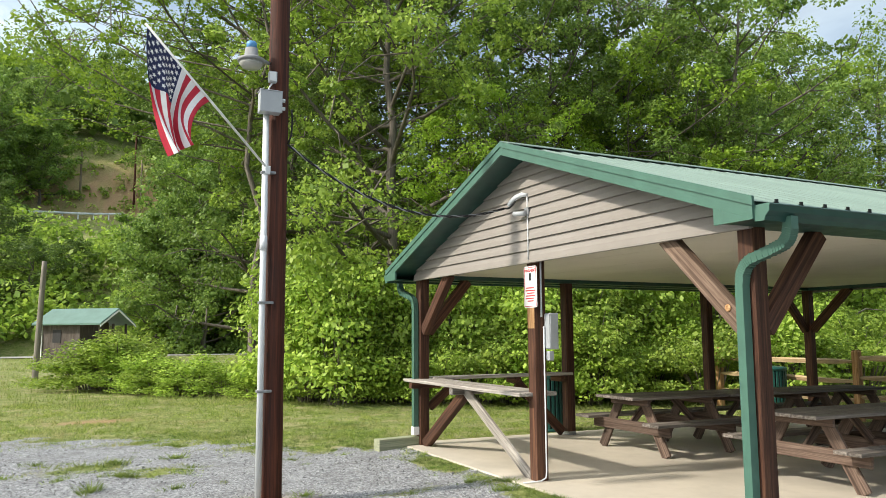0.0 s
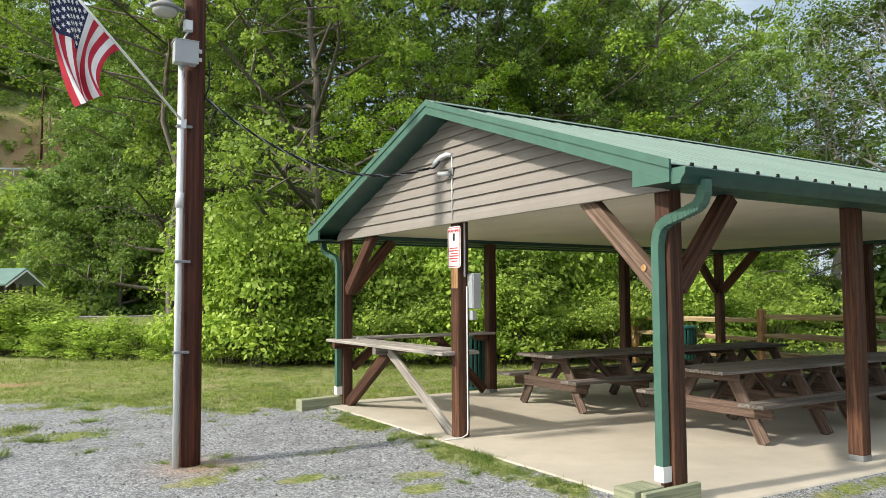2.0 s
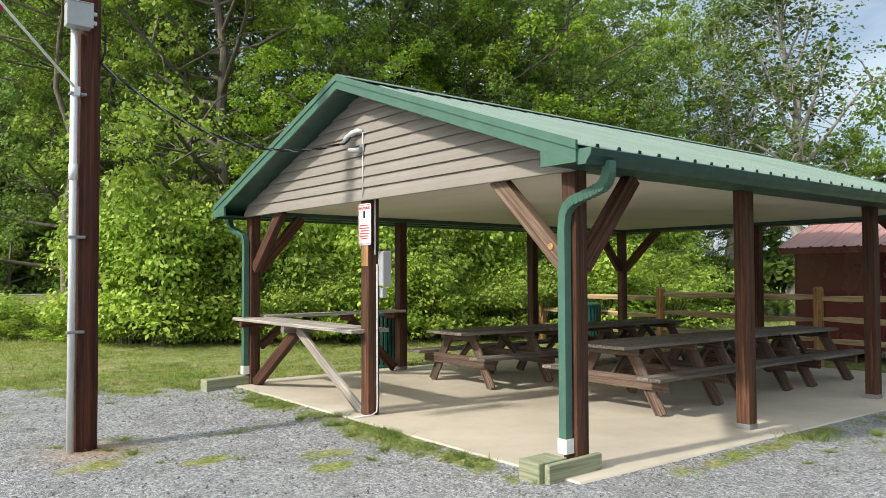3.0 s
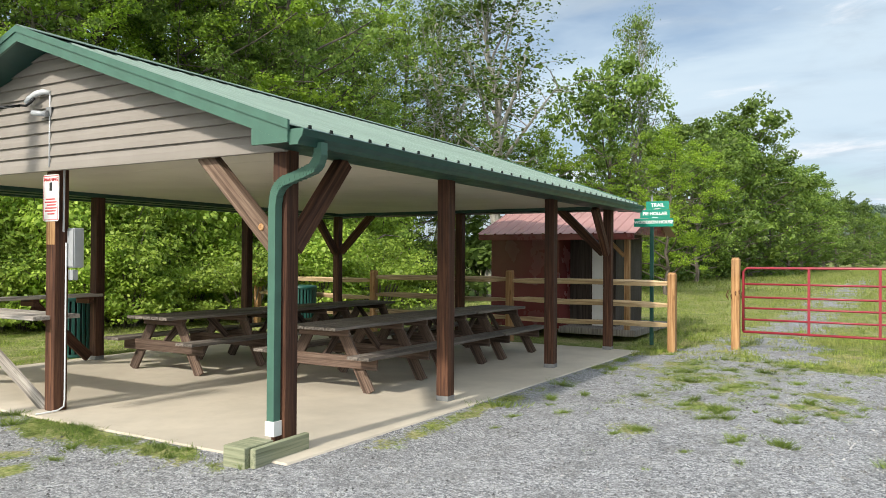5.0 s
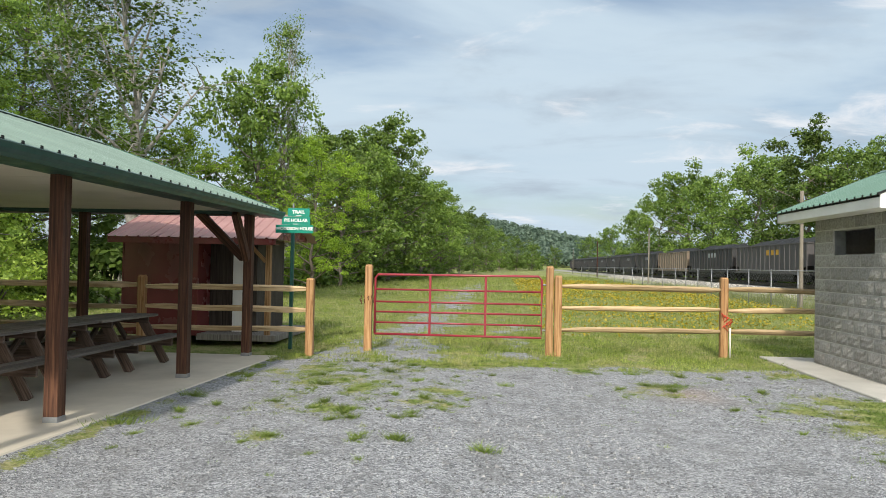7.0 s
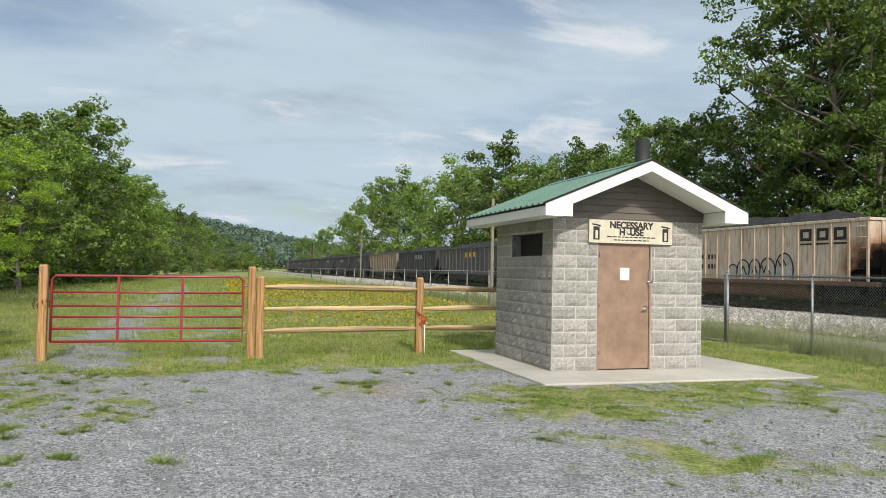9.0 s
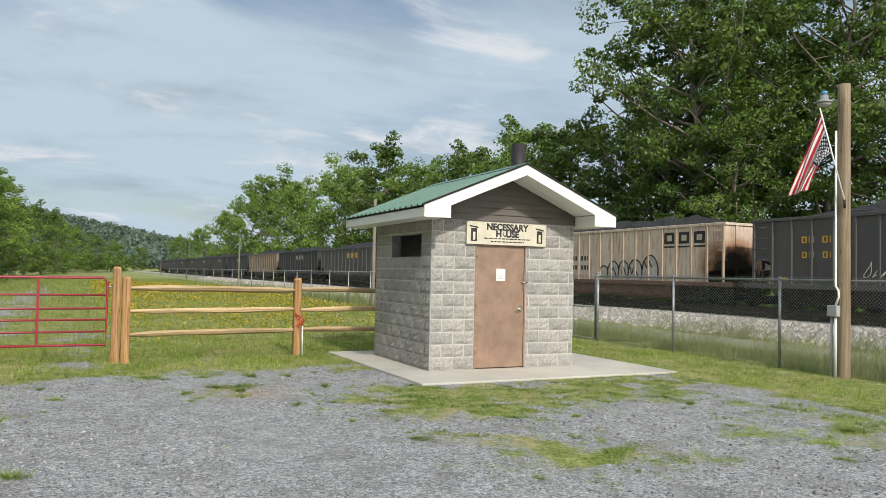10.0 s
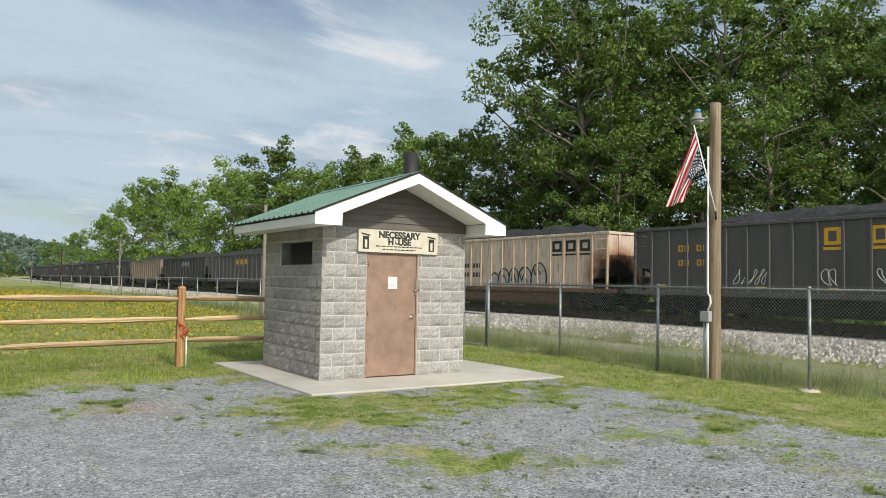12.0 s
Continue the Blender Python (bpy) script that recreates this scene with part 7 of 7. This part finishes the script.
def sow(n_, xs, ys, hs, w_, rng_, dens=grass_at, power=1.5, bunch=16, reach=0.045, spread=0.7):
    """Blades in little bunches, thick where dens is high."""
    x, y = rng_.uniform(*xs, n_ // bunch), rng_.uniform(*ys, n_ // bunch)
    m = rng_.uniform(0, 1, len(x)) < dens(x, y) ** power * (1 - soil_at(x, y))
    tall = np.repeat(rng_.uniform(0.45, 1.25, m.sum()), bunch)
    x, y = np.repeat(x[m], bunch), np.repeat(y[m], bunch)
    x, y = x + rng_.normal(size=len(x)) * reach, y + rng_.normal(size=len(x)) * reach
    slab_ = ((x > -0.245 - 0.0202 * y) & (x < 8.2) & (y > -0.27 - 0.012 * x) & (y < 6.2)) | ((x > 5.28) & (x < 9.72) & (y > -13.42) & (y < -8.70)) | ((x > 9.5) & (x < 12) & (y > 0.2) & (y < 3.4))
    x, y, tall = x[~slab_], y[~slab_], tall[~slab_]
    h_ = rng_.uniform(*hs, len(x)) * tall * (0.5 + 0.9 * patch(x, y, 0.6))
    return blades(x, y, h_, w_, rng_, spread)


rng = np.random.default_rng(3)
v = np.concatenate([
    sow(230000, (-9, 12), (5, 16), (0.02, 0.09), 0.0055, rng, spread=1.3),
    sow(110000, (7.4, 13), (-15, 0), (0.03, 0.11), 0.005, rng, power=1.1),
    sow(60000, (-5, 9), (-16, -12.4), (0.02, 0.08), 0.004, rng, power=1.0),
])
tagged(new("grass", tris_mesh(v, GRASS)), "short patchy green and straw-coloured grass", "grass", kind="stuff")
v = np.concatenate([
    sow(420000, (-3, 7.6), (-13.2, -5.2), (0.012, 0.042), 0.0042, rng, power=1.6, bunch=24, reach=0.035, spread=2.2),
    sow(170000, (1.2, 8.0), (-5.2, -0.3), (0.012, 0.042), 0.004, rng, power=1.6, bunch=24, reach=0.03, spread=2.2),
    sow(60000, (-1.2, 8.4), (-0.9, 5), (0.012, 0.045), 0.0038, rng, power=1.1, bunch=24, reach=0.03, spread=2.2),
    sow(22000, (-0.75, -0.22), (-0.2, 5.6), (0.015, 0.05), 0.0038, rng, power=2.2, bunch=24, reach=0.03, spread=1.6),
    sow(120000, (-6, 0), (4, 9), (0.012, 0.05), 0.0042, rng, power=1.5, bunch=24, reach=0.035, spread=2.0),
])
tagged(new("clover_patch", tris_mesh(sow(60000, (-0.6, 2.4), (-12.4, -10.0), (0.01, 0.03), 0.006, rng, lambda x, y: 1.0 * np.exp(-((x - 1.1) / 0.40) ** 2 - ((y + 10.9) / 0.45) ** 2) + 0.5 * np.exp(-((x - 0.4) / 0.7) ** 2 - ((y + 11.7) / 0.5) ** 2) * patch(x, y, 0.3), 1.2, 24, 0.03, 2.2), LEAF_LIME)), "yellow-green clover patch in the gravel", "clover", kind="stuff")
tagged(new("creeping_turf", tris_mesh(v, TURF)), "low dark green turf creeping over the gravel", "turf", kind="stuff")
v = np.concatenate([
    sow(130000, (9.4, 32), (-15.5, 8.8), (0.05, 0.20), 0.005, rng, reach=0.09),
    sow(60000, (32, 110), (-17, 8), (0.1, 0.3), 0.02, rng, reach=0.3),
    sow(60000, (-30, 8), (13, 54), (0.08, 0.22), 0.009, rng, reach=0.15),
])
tagged(new("meadow_grass", tris_mesh(v, GRASS)), "taller light green meadow grass", "grass", kind="stuff")
v = np.concatenate([
    sow(52000, (-8, 14), (-17.6, -15.9), (0.08, 0.46), 0.004, rng, lambda x, y: 0.06 + 0.9 * step(0.35, 0.8, patch(x, y, 0.7)), 1.0, 9, 0.09),
    sow(16000, (-8, 40), (-21.6, -20.3), (0.15, 0.5), 0.0045, rng, lambda x, y: step(0.5, 0.75, patch(x, y, 1.6)), 1.0, 9, 0.12),
    sow(14000, (14, 60), (-18.0, -16.0), (0.2, 0.6), 0.010, rng, lambda x, y: 0.3 + 0.7 * patch(x, y, 1.1), 1.0, 9, 0.2),
])
tagged(new("tall_weeds", tris_mesh(v, GRASS_TALL)), "tall pale weeds along the fence and track", "weeds", kind="stuff")
x, y = rng.uniform(12, 75, 18000), rng.uniform(-15, -5.0, 18000)
m = patch(x, y, 2.5) > 0.42
x, y = x[m], y[m]
co = np.stack([x, y, height(x, y) + rng.uniform(0.08, 0.28, len(x))], 1)
tagged(new("wildflowers", quads_mesh(leaf_cards(co, 0.05 + 0.0012 * x, rng, 0.8, 1.0), FLOWER)), "small yellow wildflowers in the meadow", "flowers", kind="stuff")


def tuft(seed, n_, h, label):
    """A loose clump of thin blades leaning outward, thicker on one side."""
    r_ = np.random.default_rng(seed)
    t = thing("grass_tuft", (0, 0, -500), label, "grass tuft", "tufts in the gravel")
    az, rad = r_.uniform(0, math.tau, n_), r_.uniform(0, 1, n_) ** 0.8
    rad = rad * 0.10 * (0.6 + 0.5 * np.sin(az * 2 + seed))
    b = np.stack([np.cos(az) * rad * 1.5, np.sin(az) * rad, 0 * az], 1)
    hh = h * r_.uniform(0.25, 1.2, n_)
    az = az + r_.normal(size=n_) * 0.7
    out = np.stack([np.cos(az), np.sin(az), 0 * az], 1) * r_.uniform(0.4, 1.7, (n_, 1)) * hh[:, None]
    turn = r_.uniform(0, math.tau, n_)
    side = np.stack([np.cos(turn), np.sin(turn), 0 * az], 1) * 0.0034
    tagged(part("clump", tris_mesh(np.stack([b - side, b + side, b + out + np.array([0, 0, 1.0]) * hh[:, None]], 1).reshape(-1, 3), GRASS_TUFT), GRASS_TUFT, t), kind="stuff")
    return t


tufts = [tuft(s, n_, h, "small green grass tuft growing in gravel") for s, n_, h in ((1, 190, 0.055), (2, 120, 0.04), (3, 210, 0.075), (4, 90, 0.045))]
rt = random.Random(5)
for x, y, s in ((-4.3, 4.6, 1.3), (-3.9, 5.3, 1.1), (-4.6, 5.4, 1.2), (-3.5, 4.4, 1.2), (-4.9, 4.2, 1.3), (-3.2, 5.6, 1.0), (-5.2, 5.8, 1.2), (-2.6, 3.1, 1.0), (-2.95, 3.5, 0.9), (-2.4, 3.45, 1.2), (-4.0, 6.2, 1.4), (-4.9, 6.6, 1.3), (-3.3, 6.4, 1.2), (-4.4, 3.4, 1.1), (-2.0, 5.6, 0.9), (2.6, -0.50, 1.9), (4.2, -0.55, 1.0), (5.9, -0.6, 1.1)):
    copy_thing(tufts[rt.randrange(4)], pose(x, y, float(height(x, y)) - 0.005, 0, 0, rt.uniform(0, 360)) @ Matrix.Scale(s * 1.15, 4))
count = 0
while count < 240:
    x, y = (rt.uniform(1.5, 8.5), rt.uniform(-4.2, -0.7)) if count < 75 else (rt.uniform(-5, 8.0), rt.uniform(-12.5, 8))
    if (-0.3 < x < 8 and -0.45 < y < 6.5) or (5.2 < x and y < -8.6) or math.hypot(x + 4.25, y + 4.1) < 2.2:
        continue
    g = float(grass_at(x, y))
    if count < 75 or rt.random() < (0.05 + (1.2 if 0.15 < g < 0.8 else 0.0)) * 0.5:
        s = rt.uniform(0.4, 1.1)
        copy_thing(tufts[rt.randrange(4)], pose(x, y, float(height(x, y)) - 0.005, 0, 0, rt.uniform(0, 360)) @ Matrix.Scale(s, 4))
        count += 1
for t in tufts:
    for ob in (*t.children, t):
        bpy.data.objects.remove(ob)

# loose stones over the gravel
rng = np.random.default_rng(8)
n = 42000
x, y = rng.uniform(-7, 8.5, n), rng.uniform(-12, 8, n)
near = np.hypot(x + 4.25, y + 4.1)
m = (rng.uniform(0, 1, n) > grass_at(x, y)) & ~((x > -0.30) & (x < 8.25) & (y > -0.28 - 0.012 * x) & (y < 6.25)) & ~((x > 5.25) & (y < -8.65)) & (near < 13)
x, y = x[m], y[m]
s = rng.uniform(0.006, 0.017, len(x)) * (0.6 + patch(x, y, 1.7))
tet = np.array([[-1, -0.7, -0.3], [1, -0.6, -0.25], [0.1, 0.9, -0.3], [0, -0.1, 0.6]])
az = rng.uniform(0, math.tau, len(x))
rot_ = np.stack([np.stack([np.cos(az), -np.sin(az), 0 * az], 1), np.stack([np.sin(az), np.cos(az), 0 * az], 1), np.stack([0 * az, 0 * az, 1 + 0 * az], 1)], 1)
sv = np.einsum("nij,nkj->nki", rot_, tet[None] * rng.uniform(0.6, 1.3, (len(x), 4, 3))) * s[:, None, None] + np.stack([x, y, height(x, y) + 0.002], 1)[:, None]
me = bpy.data.meshes.new("stones")
base = np.arange(len(x))[:, None] * 4
me.from_pydata(sv.reshape(-1, 3).tolist(), [], np.concatenate([base + np.array(f) for f in ((0, 1, 3), (1, 2, 3), (2, 0, 3))]).tolist())
me.materials.append(STONE)
tagged(new("loose_stones", me), "loose pale and dark gravel stones", "gravel", kind="stuff")
